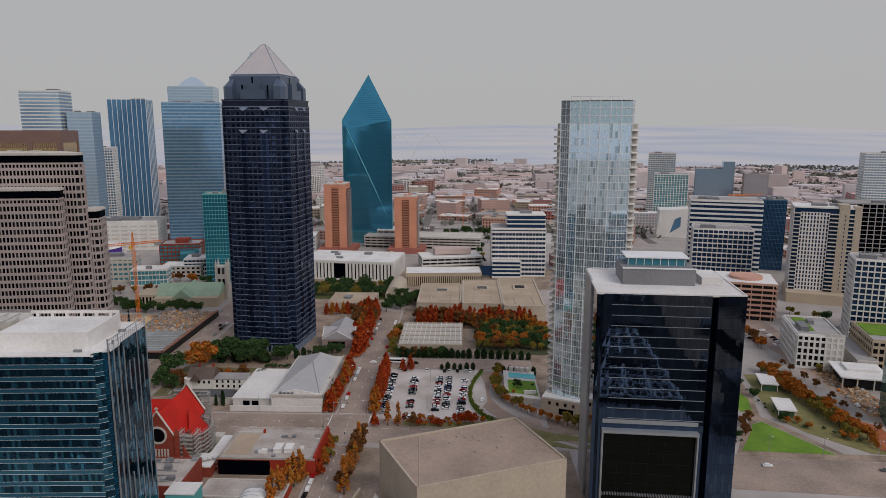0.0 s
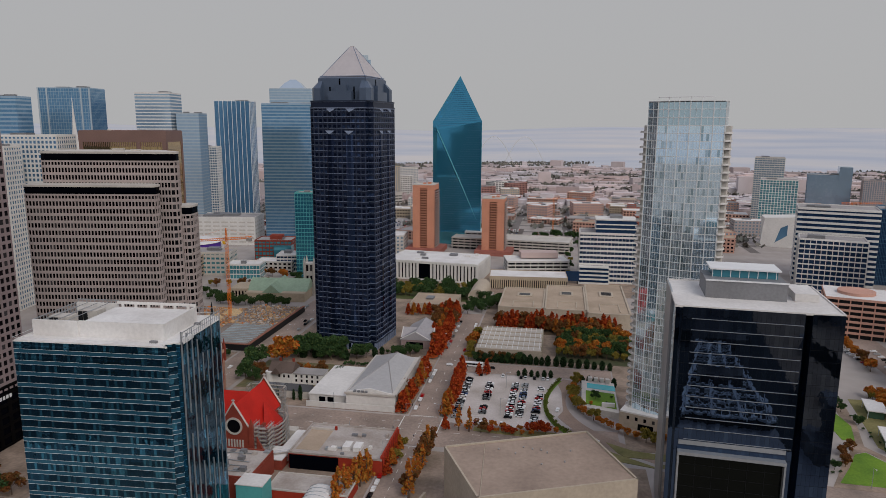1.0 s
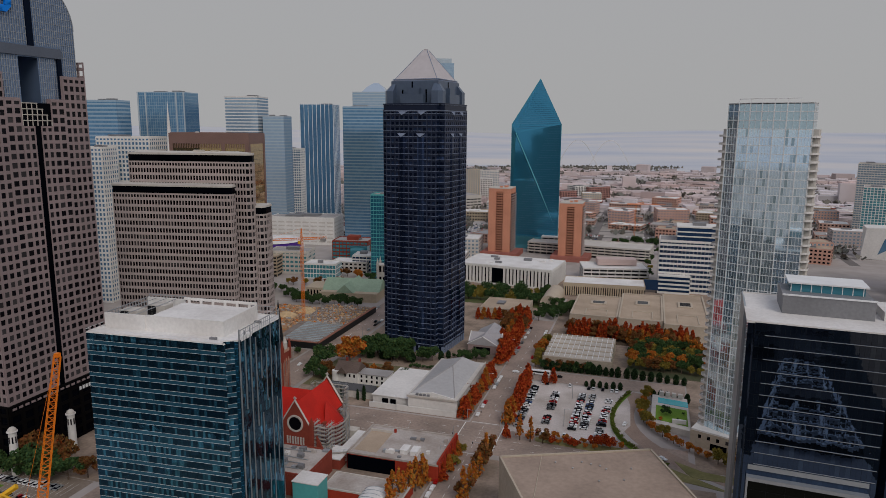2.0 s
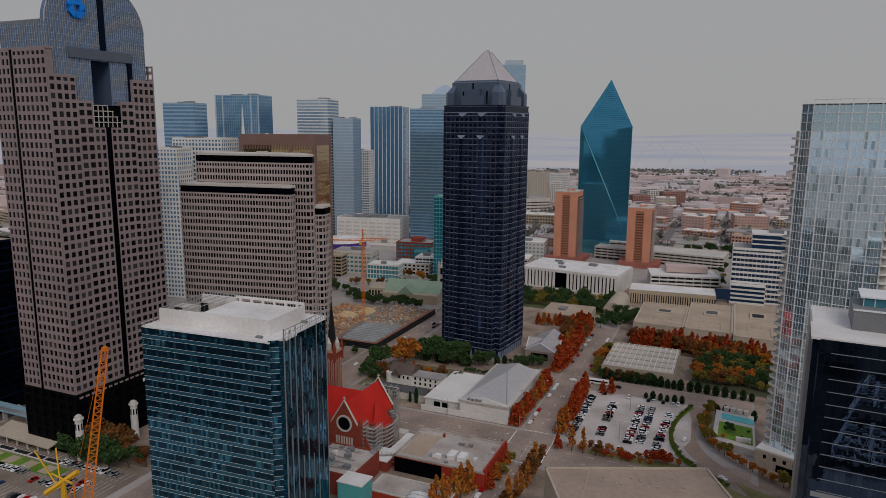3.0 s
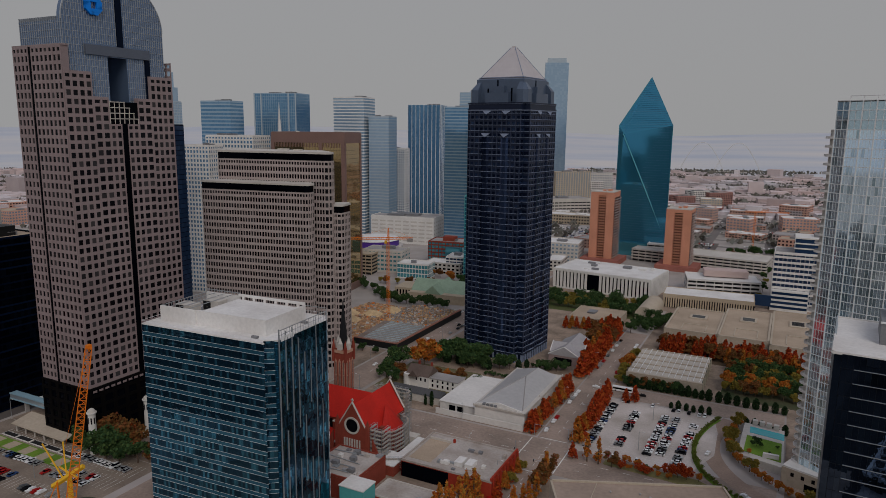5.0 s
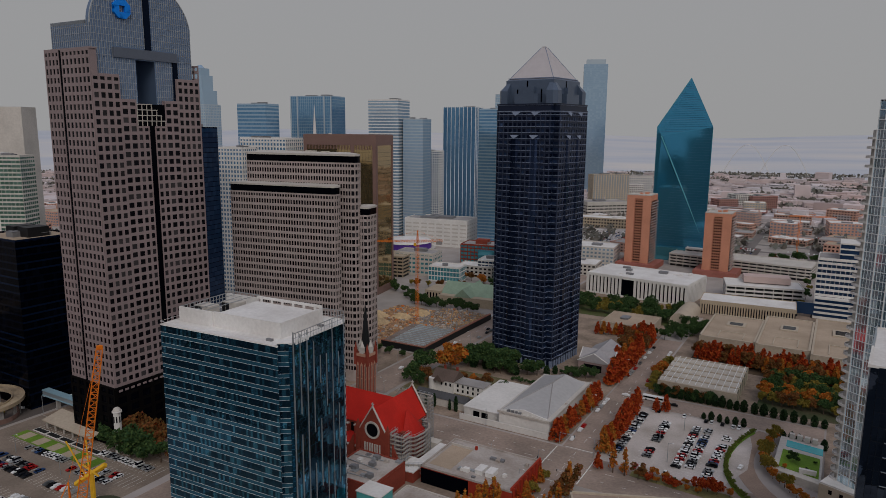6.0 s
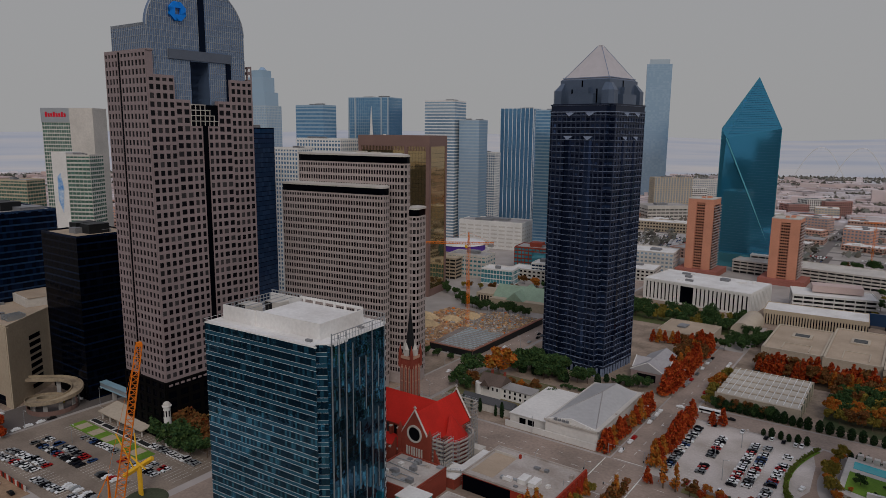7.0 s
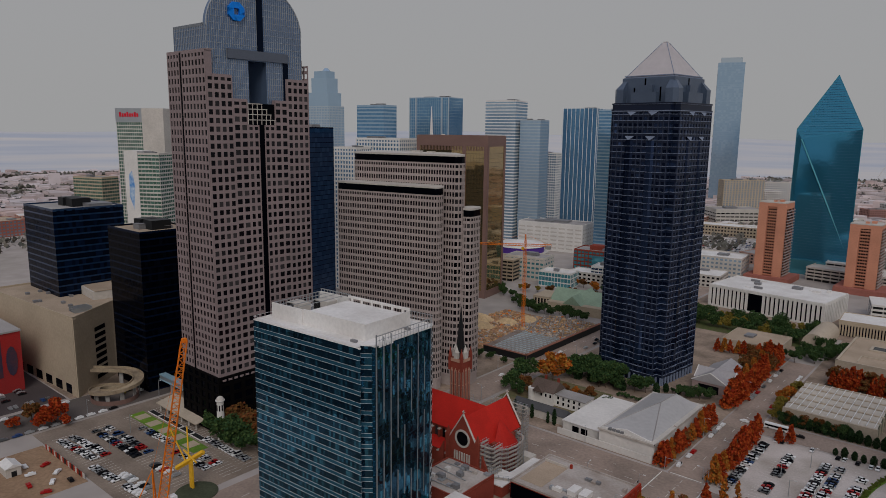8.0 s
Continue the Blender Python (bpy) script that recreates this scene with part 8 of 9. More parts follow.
row(["dark"], -22, 422, -2, 422, 6, .3, .8, group="clipped hollies")
row(["dark"], 18, 416, 36, 413, 6, .4, .9, group="clipped hollies")
row(["red"], -47, 419, -42, 421, 2, .3, .8)
for x, y, k, s in ((-187, 398, "oak", 1.9), (-190, 387, "oak", 1.3), (-183, 391, "rust", 1.2), (-176, 412, "gold", 1.7), (-160, 400, "rust", .9), (-146, 404, "rust", .8), (-140, 398, "shrub", 1.2), (-134, 400, "oak", .6), (-176, 388, "rust", .8), (-182, 384, "oak", .75), (-150, 402, "rust", .7), (-156, 404, "gold", .6), (-172, 400, "rust", .7)):
    plant(k, x, y, .15, s, "mansion garden trees")
row(["oak", "dark", "oak"], -172, 430, -146, 436, 8, 1.8, 1.5, group="tower forecourt trees")
row(["oak", "dark"], -168, 441, -150, 446, 5, 1.2, 1.2, group="tower forecourt trees")
row(["dark", "shrub"], -118, 446, -106, 450, 4, .5, 1.0, group="tower forecourt trees")
row(["shrub", "oak"], -112, 450, -94, 453, 4, .8, .55, group="tower forecourt trees")
for x in (-168, -162.5, -157, -147, -143):
    plant("cypress", x, 359.3, .15, 1.0, "slim cypresses")
for i in range(3):
    row(["oak", "oak", "yellow"], -172, 612 + i * 14, -80, 606 + i * 15, 13, 2.5, 1.15, group="civic park trees")
row(["oak", "dark", "oak"], -82, 574, -58, 584, 5, 1.5, .8, group="civic park trees")
row(["oak", "dark", "oak"], -62, 588, -52, 606, 4, 1.5, .8, group="civic park trees")
row(["oak"], -292, 548, -232, 552, 11, 1.5, .9, group="church trees")
row(["oak", "dark", "oak"], -152, 425, -122, 438, 7, 1.8, 1.1, group="tower forecourt trees")
row(["oak", "shrub"], -182, 436, -170, 456, 5, 1.2, 1.0, group="tower forecourt trees")
row(["oak", "yellow", "rust"], -336, 612, -222, 628, 14, 4, .85, group="church trees")
row(["oak", "rust", "oak"], -226, 640, -220, 720, 8, 2, .8, group="church trees")
row(["rust", "oak", "gold"], -300, 665, -250, 650, 7, 3, .8, group="church trees")
row(["oak", "yellow", "oak"], -352, 600, -300, 560, 9, 4, .8, group="church trees")
for p in bezier((17, 424), (6, 392), (6, 362), (58, 334), 27)[2:]:
    plant(tree_rnd.choice(["goldshrub", "goldshrub", "yellow"]), p[0] + tree_rnd.uniform(-.8, .8), p[1] + tree_rnd.uniform(-.8, .8), .15, .95, "garden drive trees")
for x, y, k in ((24, 384, "oak"), (21, 374, "goldshrub"), (30, 378, "shrub"), (33, 386, "shrub")):
    plant(k, x, y, 3.8, .55, "garden drive trees")
for p in bezier((4, 418), (-8, 388), (-10, 350), (24, 331), 34):
    plant("hedge", p[0], p[1], .2, .9, "hedge shrubs")
row(["yellow", "gold", "yellow"], 183, 424, 190, 330, 22, 1.0, .78, group="park trees")
row(["yellow", "gold", "yellow"], 189, 424, 196, 330, 20, 1.0, .76, group="park trees")
row(["rust"], 204, 440, 207, 325, 9, 1.5, .5, group="park trees")
row(["shrub", "oak", "shrub"], 158, 420, 164, 350, 14, 1.5, .55, group="park trees")
row(["rust", "shrub", "oak"], 128, 322, 146, 352, 9, 2, .55, group="park trees")
row(["shrub", "goldshrub", "shrub"], 166, 350, 198, 318, 14, 3, .8, group="park trees")
row(["rust", "gold", "rust"], 204, 470, 206, 520, 7, 2.5, .8, group="park trees")
row(["yellow"], 222, 428, 246, 432, 4, 1.5, .8, group="park trees")
row(["oak", "rust", "yellow"], 262, 560, 300, 540, 6, 5, .8, group="park trees")
for x, y, k, s in ((-338, 179, "scarlet", 1.6), (-343, 186, "scarlet", 1.4), (-352, 178, "rust", 1.2), (-350, 169, "scarlet", .9), (-334, 188, "scarlet", .9), (-258, 246, "gold", .85), (-250, 244, "rust", .9), (-256, 242, "rust", 1.5), (-248, 241, "scarlet", 1.6), (-240, 240, "rust", 1.6), (-270, 235, "oak", 1.0), (-258, 234, "oak", 1.2), (-250, 232, "oak", 1.3), (-242, 233, "oak", 1.3), (-233, 236, "oak", 1.3), (-226, 240, "rust", 1.3),
                   (-275, 236, "oak", .65), (-256, 232, "oak", .55), (-246, 236, "oak", .6), (-352, 226, "yellow", .6), (-358, 231, "scarlet", .5)):
    plant(k, x, y, .12, s, "car park trees")
row(["oak", "yellow", "oak"], -260, 420, -222, 424, 5, 2, .6, group="avenue trees")
row(["oak", "oak", "rust"], -350, 700, -290, 720, 8, 6, .7, group="avenue trees")
row(["oak", "yellow", "oak"], 8, 705, 12, 860, 9, 3, .8, group="avenue trees")
row(["oak", "oak", "rust"], -40, 960, 60, 985, 14, 8, 1.0, group="avenue trees")
row(["gold", "oak", "rust"], 20, 900, 60, 930, 6, 5, 1.0, group="avenue trees")


# ---- vehicles ----
def car_proto(colour, paint, van=False):
    b = Geo()
    L, W = (2.7, .98) if van else (2.3, .9)
    def side(pts, w0, w1):
        n = len(pts)
        b.add([(x, -w0 if z < .9 else -w1, z) for x, z in pts] + [(x, w0 if z < .9 else w1, z) for x, z in pts],
              [tuple(range(n)), tuple(range(2 * n - 1, n - 1, -1))] + [(i, i + n, (i + 1) % n + n, (i + 1) % n) for i in range(n)])
    side([(-L, .32), (L, .32), (L + .02, .62), (L - .15, .8), (L - 1.25, .93), (-L + .75, .95), (-L + .05, .86), (-L - .02, .6)], W, W - .06)
    top = 1.95 if van else 1.48
    b.add([(-L + .85, -.68, top - .07), (L - 2.1, -.68, top - .07), (L - 2.1, .68, top - .07), (-L + .85, .68, top - .07), (-L + .95, -.62, top), (L - 2.2, -.62, top), (L - 2.2, .62, top), (-L + .95, .62, top)],
          [(4, 5, 6, 7), (0, 1, 5, 4), (1, 2, 6, 5), (2, 3, 7, 6), (3, 0, 4, 7)])
    body = tagged(new("van" if van else "car", b.mesh("car_body", paint)), "%s %s parked on the pavement or lot" % (colour, "van" if van else "car"), "van" if van else "car", "parked cars")
    g = Geo()
    g.prism([(-L + .3, -.8), (L - 1.3, -.8), (L - 1.3, .8), (-L + .3, .8)], .92, top - .06, [(-L + .88, -.66), (L - 2.12, -.66), (L - 2.12, .66), (-L + .88, .66)])
    part("glazing", g, G_BLACK, body)
    wg = Geo()
    n = 10
    wg.add([(.33 * math.cos(2 * math.pi * i / n), -.1, .33 * math.sin(2 * math.pi * i / n)) for i in range(n)] + [(.33 * math.cos(2 * math.pi * i / n), .1, .33 * math.sin(2 * math.pi * i / n)) for i in range(n)],
           [tuple(range(n)), tuple(range(2 * n - 1, n - 1, -1))] + [(i, i + n, (i + 1) % n + n, (i + 1) % n) for i in range(n)])
    wm = wg.mesh("wheel", TYRE)
    for x in (-1.45, 1.45):
        for y in (-.84, .84):
            w = new("wheel", wm)
            w.parent = body
            w.matrix_basis = pose(x, y, .33)
    return body


car_rnd = random.Random(41)
CARS = {}


def car(x, y, heading, z=.1, colour=None):
    i = colour if colour is not None else car_rnd.choices(range(6), (46, 22, 10, 13, 7, 4))[0]
    van = car_rnd.random() < .08
    m = pose(x, y, z, 0, 0, heading + car_rnd.uniform(-2, 2) + (180 if car_rnd.random() < .5 else 0))
    key = (i, van)
    car.count += 1
    if car.count > 210:
        far_cars.append((i, m))
    elif key not in CARS:
        CARS[key] = car_proto(*CAR_PAINTS[i], van)
        CARS[key].matrix_basis = m
    else:
        copy_thing(CARS[key], m)


car.count = 0
far_cars = []


def car_row(x0, y0, x1, y1, heading, fill=.9, pitch=2.75, z=.1, colours=None):
    k = math.hypot(x1 - x0, y1 - y0)
    for i in range(int(k / pitch) + 1):
        if car_rnd.random() < fill:
            f = i * pitch / k
            car(x0 + (x1 - x0) * f, y0 + (y1 - y0) * f + car_rnd.uniform(-.25, .25), heading, z, car_rnd.choice(colours) if colours else None)


car_row(-212.5, 446, -214.5, 540, 90, .75, 6.6, colours=[0, 0, 0, 1, 2])
car_row(-52, 350, -51.5, 412, 0, .95, colours=[2, 3, 3, 1, 5, 0, 0, 1])
car_row(-38, 358, -38, 406, 0, .5)
car_row(-23.5, 357, -22.5, 408, 0, .92)
car_row(-17.8, 357, -16.8, 408, 0, .92)
car_row(-9.8, 350, -7, 404, 0, .9)
car_row(-40, 347.8, -26, 347.8, 90, .7)
car_row(-20, 418.5, -2, 418.5, 90, .7)
car_row(-48, 419, -30, 419, 90, .3)
car_row(-8, 347, -3, 350, 60, .9, 2.6, colours=[4, 4, 0])
for y in (178.6, 184.2):
    car_row(-315, y, -284, y + 3, 90, .93)
for y in (195.2, 200.8):
    car_row(-314, y, -271, y + 1, 90, .95, colours=[0, 1, 2, 3, 3, 5, 0, 4])
car_row(-300, 212.5, -272, 213.5, 90, .9)
car_row(-262, 215.5, -235, 217, 90, .75)
car_row(-262, 210, -236, 211.5, 90, .7)
car_row(-264, 227.5, -230, 228.5, 90, .85)
car_row(-276, 177.5, -237, 181, 90, .85, colours=[0, 0, 1, 1, 3])
car_row(-262, 183, -240, 185, 90, .6)
car_row(-258, 197, -234, 199.5, 90, .5)
car_row(-337.5, 160, -337, 214, 90, .85, 6)
car_row(-364, 150, -364.5, 200, 90, .6, 6.2)
car_row(-378, 176, -378, 200, 0, .85, 2.8)
for y in (172, 178, 188):
    car_row(-455, y, -388, y, 90, .7, 2.8)
for y in (156, 161, 167):
    car_row(-462, y, -386, y, 90, .85, 2.8)
for x, y, c in ((-300, 157, 0), (-295, 164, 4), (-290, 156, 0), (-284, 165, 0), (-280, 152, 4), (-276, 160, 0), (-272, 166, 3), (-269, 155, 4)):
    car(x, y, car_rnd.uniform(0, 180), .12, c)
car_row(-62.4, 266, -62.4, 312, 90, .65, 6.0)
car_row(-75.2, 266, -75.2, 312, 90, .75, 6.0)
car_row(-75.2, 360, -75.2, 420, 90, .8, 6.0)
car_row(-62.4, 445, -62.4, 540, 90, .5, 6.4)
car_row(-75.2, 450, -75.2, 540, 90, .4, 6.4)
car_row(-213.8, 436, -213.8, 560, 90, .75, 6.6)
car_row(-195.4, 440, -195.4, 560, 90, .3, 7)
for x, y, h in ((-204, 468, 90), (-199, 512, 90), (-208, 402, 90), (-150, 327, 0), (-260, 340, 0), (-68, 433, 0), (-40, 432, 0), (3, 372, 80), (22, 337, 150), (134, 300, -5), (186, 297, -5), (215, 372, 85), (219, 400, 85), (222, 430, 85), (216, 480, 92), (213, 520, 92), (-352, 236, 60), (-346, 262, 30), (-360, 250, 90)):
    car(x, y, h, .08)
car_row(206, 486, 200, 540, 0, .8, 3)
car_row(222, 470, 222, 520, 0, .7, 3)
car_row(252, 540, 300, 520, 80, .7, 3)
car_row(-440, 560, -380, 570, 95, .7, 3)
for k in range(5):
    car_row(-190, 990 + k * 12, -60, 985 + k * 12, 90, .7, 3.2)
bus = thing("bus", "long white city bus on the street", "bus", -52, 434, .08, 0)
g = Geo()
g.box(-6, -1.25, .4, 6, 1.25, 3.0)
part("body", g, WHITE_MET, bus)
g = Geo()
g.box(-5.6, -1.28, 1.5, 5.6, 1.28, 2.5)
part("glazing", g, G_BLACK, bus)
for x in (-4, 3.8):
    for y in (-1.15, 1.15):
        g = Geo()
        g.beam((x, y - .12, .5), (x, y + .12, .5), .5, 10)
        part("wheel", g, TYRE, bus)


# ---- cranes, sculpture, lamps ----
def lattice_boom(g, a, b, w0, w1, bays):
    a, b = Vector(a), Vector(b)
    d = (b - a).normalized()
    s = d.cross(Vector((0, 0, 1)))
    s = (s if s.length > .1 else Vector((1, 0, 0))).normalized()
    t = d.cross(s).normalized()
    prev = None
    for i in range(bays + 1):
        f = i / bays
        w = w0 + (w1 - w0) * f
        c = a.lerp(b, f)
        cs = [c + s * w * x + t * w * y for x, y in ((-1, -1), (1, -1), (1, 1), (-1, 1))]
        for k in range(4):
            g.beam(cs[k], cs[(k + 1) % 4], .07)
            if prev:
                g.beam(prev[k], cs[k], .15)
                g.beam(prev[k], cs[(k + 1) % 4], .08)
        prev = cs


lc = thing("luffing_crane", "orange luffing tower crane with raised lattice boom", "crane", 0, 0)
g = Geo()
lattice_boom(g, (-148.4, 145, 0), (-148.4, 145, 44), 1.1, 1.1, 16)
part("mast", g, CRANE_OR, lc)
g = Geo()
lattice_boom(g, (-147.2, 146, 47), (-142.2, 152.6, 95), 1.25, .8, 26)
g.box(-142.8, 152.0, 94.6, -141.6, 153.2, 95.8)
part("boom", g, CRANE_OR, lc)
g = Geo()
g.box(-150.5, 142.5, 44, -145.5, 147.5, 46)
lattice_boom(g, (-149, 144, 46), (-151.2, 139.6, 46.6), 1.0, 1.0, 5)
part("turntable", g, CRANE_OR, lc)
g = Geo()
g.beam((-148.5, 144, 46), (-148.6, 144.2, 57), .22)
g.beam((-149.4, 145.2, 46), (-148.6, 144.2, 57), .22)
g.beam((-151, 140, 47), (-148.6, 144.2, 57), .18)
g.beam((-148.6, 144.2, 57), (-142.4, 152.4, 95.5), .05)
part("a_frame", g, CRANE_OR, lc)
g = Geo()
g.box(-146.6, 147.4, 46, -144.6, 149.2, 48.4)
part("cab", g, WHITE_MET, lc, "white operator cab")
g = Geo()
g.box(-152.6, 138, 45, -150, 140.4, 48.4)
part("counterweight", g, CONCRETE, lc)

tw = thing("tower_crane", "yellow-orange hammerhead tower crane on a building site", "crane", -257.5, 500)
g = Geo()
lattice_boom(g, (0, 0, 0), (0, 0, 66), .95, .95, 22)
part("mast", g, CRANE_OR, tw)
g = Geo()
lattice_boom(g, (0, 0, 67.5), (-30, -22, 68), .8, .5, 14)
part("jib", g, CRANE_OR, tw)
g = Geo()
lattice_boom(g, (0, 0, 67.5), (16, 12, 67.5), .8, .7, 7)
part("counter_jib", g, CRANE_OR, tw)
g = Geo()
lattice_boom(g, (0, 0, 66), (0, 0, 76), .8, .2, 5)
g.beam((0, 0, 76), (-22, -16, 68.6), .06)
g.beam((0, 0, 76), (15, 11, 68.2), .06)
part("apex", g, CRANE_OR, tw)
g = Geo()
g.box(12, 9, 64.5, 16, 12, 67)
part("counterweight", g, CONCRETE, tw)
g = Geo()
g.box(-2.2, -2.2, 63.5, -.6, -.6, 66)
part("cab", g, CRANE_YE, tw)
for x, y, z, j in ((-10, 1010, 52, 40), (330, 860, 70, 35)):
    t2 = thing("tower_crane", "distant orange tower crane", "crane", x, y)
    g = Geo()
    lattice_boom(g, (0, 0, 0), (0, 0, z), .9, .9, 14)
    part("mast", g, CRANE_OR, t2)
    g = Geo()
    lattice_boom(g, (-12, -3, z), (j, 8, z), .8, .6, 14)
    part("jib", g, CRANE_OR, t2)

sc = thing("beam_sculpture", "yellow steel beam sculpture on a round island", "sculpture", -226.8, 198.2)
g = Geo()
for dx in (-.9, 0, .9):
    g.box(dx - .35, -.4, 0, dx + .35, .4, 13.5)
part("upright", g, CRANE_YE, sc)
g = Geo()
g.beam((-7, -3, 8), (5.5, 3, 17.5), 1.1)
part("thick_beam", g, CRANE_YE, sc)
g = Geo()
g.beam((-9, 2, 14), (8, -2, 15.5), .5)
part("cross_beam", g, CRANE_YE, sc)
g = Geo()
g.beam((-2.5, -1, 12), (-9.5, -4, 27), .35)
g.beam((-1.5, 0, 12), (-3.6, 1, 27), .35)
part("thin_beam", g, CRANE_YE, sc)
isl = Geo()
isl.cone(-222, 197.5, 0, .3, 9, 9, 28)
setting("planted_island", isl, surface("dark_ground_cover", (0.07, 0.08, 0.05), .95, grain=1, vary=.35, bump=.4), "round dark planted traffic island", "planting")


def street_lamp(x, y, rot, h=10):
    th = thing("street_lamp", "grey metal street lamp with single arm", "street lamp", x, y, .1, rot, "street lamps")
    g = Geo()
    g.cone(0, 0, 0, h, .16, .09, 8)
    part("pole", g, METAL, th)
    g = Geo()
    g.beam((0, 0, h - .3), (2.2, 0, h + .1), .06)
    part("arm", g, METAL, th)
    g = Geo()
    g.box(1.8, -.18, h, 2.8, .18, h + .18)
    part("lamp_head", g, WHITE_MET, th)


LAMP = None
lamp_places = [(-78.3, 322 + 0, 0), (-59.5, 346, 180), (-78.3, 400, 0), (-59.3, 380, 180), (-59.3, 415, 180), (-78.3, 300, 0), (-59.3, 285, 180), (-120, 351, 270), (-160, 351, 270), (-100, 316.5, 90), (-150, 316.5, 90),
               (-192.3, 360, 180), (-192.3, 470, 180), (-216.6, 410, 0), (-336.4, 200, 0), (-336.4, 240, 0), (-290, 191, 0), (-262, 205, 0), (-300, 206, 0), (-36, 380, 0), (-28, 360, 0), (-28, 400, 0), (140, 312.5, 270), (165, 311, 270), (190, 309, 270), (-79, 470, 0), (-79, 520, 0)]
street_lamp(*lamp_places[0])
LAMP = scene.objects["street_lamp"]
for x, y, r in lamp_places[1:]:
    copy_thing(LAMP, pose(x, y, .1, 0, 0, r))


def signal(x, y, rot):
    th = thing("traffic_signal", "traffic signal on a long mast arm", "traffic signal", x, y, .1, rot, "traffic signals")
    g = Geo()
    g.cone(0, 0, 0, 6.5, .16, .12, 8)
    part("pole", g, METAL, th)
    g = Geo()
    g.beam((0, 0, 6), (8, 0, 6.4), .08)
    part("mast_arm", g, METAL, th)
    for k in (3.5, 7.4):
        g = Geo()
        g.box(k, -.18, 5.3, k + .35, .18, 6.4)
        part("signal_head", g, DARK_MET, th)


for x, y, r in ((-79, 352, 0), (-59, 352, 270), (-79, 315, 90), (-59, 315, 180), (-192, 352, 180), (-217, 315, 0)):
    signal(x, y, r)


# ---- middle distance: brick warehouses and low blocks ----
def low_block(x, y, w, d, z, rot, wall, roof, label, fl):
    th = thing("low_block", label, "building", x, y, 0, rot, "low city blocks")
    poly = rect(w, d)
    g = Geo()
    g.prism(poly, 0, z)
    part("wall", g, wall, th)
    rooftop(th, poly, z + .05, roof, .8, wall)
    p = Geo()
    fh = z / fl
    for i, a in enumerate(poly):
        b = poly[(i + 1) % 4]
        k = math.hypot(b[0] - a[0], b[1] - a[1])
        n = max(2, int(k / 4.5))
        if i == 2:
            continue
        for f in range(fl):
            for j in range(n):
                p.slab(a, b, (j + .22) * k / n, (j + .78) * k / n, f * fh + fh * .3, f * fh + fh * .78, -.05, .07)
    part("window", p, G_STEEL if z > 18 else G_WIN, th, kind="stuff")
    plant_boxes(th, w, d, z, int(x * 7 + y), 1, 0, 0, ROOF_W if z % 2 else LOUVRE, 2.4)


blk = random.Random(12)
WALLS = [(PINK_BR, "pink brick"), (surface("faded_brick", (0.50, 0.31, 0.25), 0.85, grain=0.8, wear=0.06, vary=0.15), "faded brick"), (OFFWHITE, "pale concrete"), (TAN, "tan"), (BRICK_DK, "red brick"), (CREAM, "cream")]
spots = []
for yy in range(930, 1500, 62):
    for xx in range(-420, 560, 78):
        spots.append((xx + blk.uniform(-12, 12), yy + blk.uniform(-12, 12)))
for yy in range(400, 1150, 95):
    for xx in range(-1250, -880, 95):
        spots.append((xx + blk.uniform(-16, 16), yy + blk.uniform(-16, 16)))
for yy in range(820, 1400, 95):
    for xx in range(180, 900, 100):
        spots.append((xx + blk.uniform(-16, 16), yy + blk.uniform(-16, 16)))
taken = [(o.location.x, o.location.y) for o in scene.objects if not o.parent and o.get("category")]
for x, y in spots:
    if min(math.hypot(x - a, y - b) for a, b in taken) < 62 or blk.random() < .12 or (-230 < x < -40 and 960 < y < 1060) or (-350 < x < -200 and 880 < y < 1200):
        continue
    i = blk.randrange(6)
    z = blk.choice([6, 7, 9, 12, 14, 18, 22])
    low_block(x, y, blk.uniform(30, 62), blk.uniform(26, 44), z, blk.choice([0, 9, -15, -8]), WALLS[i][0], blk.choice([ROOF_W, ROOF_G, ROOF_T, ROOF_W]), "low %s city building with flat roof" % WALLS[i][1], max(2, int(z / 4)))
for x, y, w, d, z, i in ((-220, 830, 60, 40, 22, 2), (-262, 905, 70, 40, 10, 2), (-215, 770, 46, 36, 12, 2), (-250, 790, 34, 34, 14, 5), (-350, 960, 60, 36, 24, 2), (-300, 1150, 120, 36, 15, 3), (-205, 1120, 80, 40, 24, 3), (120, 745, 60, 44, 12, 4), (150, 640, 60, 50, 9, 3), (130, 560, 56, 50, 8, 5), (-300, 690, 40, 24, 12, 2)):
    low_block(x, y, w, d, z, 6, WALLS[i][0], ROOF_W, "mid-rise %s city building with flat roof" % WALLS[i][1], max(2, int(z / 4)))

# streets between the low blocks, with parked cars and street trees
g = Geo()
for xx in range(-381, 600, 78):
    g.box(xx - 6, 905, -.1, xx + 6, 1560, .06)
for yy in range(961, 1520, 62):
    g.box(-440, yy - 5, -.1, 600, yy + 5, .055)
sheet("far_car_park", [(-345, 985, -222, 1120)], 0.1, LOT, "pale concrete car park of the low city", "car park")
for k in range(8):
    car_row(-338, 996 + k * 15, -230, 996 + k * 15, 90, .8, 3.0)
setting("road_grid", g, surface("mid_city_asphalt", (0.19, 0.17, 0.16), .9, grain=.4, wear=.02, vary=.2, bump=0), "grey asphalt streets of the low city", "road")
for k in range(40):
    x, y = blk.uniform(-400, 540), blk.choice(range(961, 1400, 62)) + blk.choice([-12, 12])
    car_row(x, y, x + blk.uniform(20, 60), y, 90, .75, 3.0)

g_far = [Geo() for _ in range(6)]
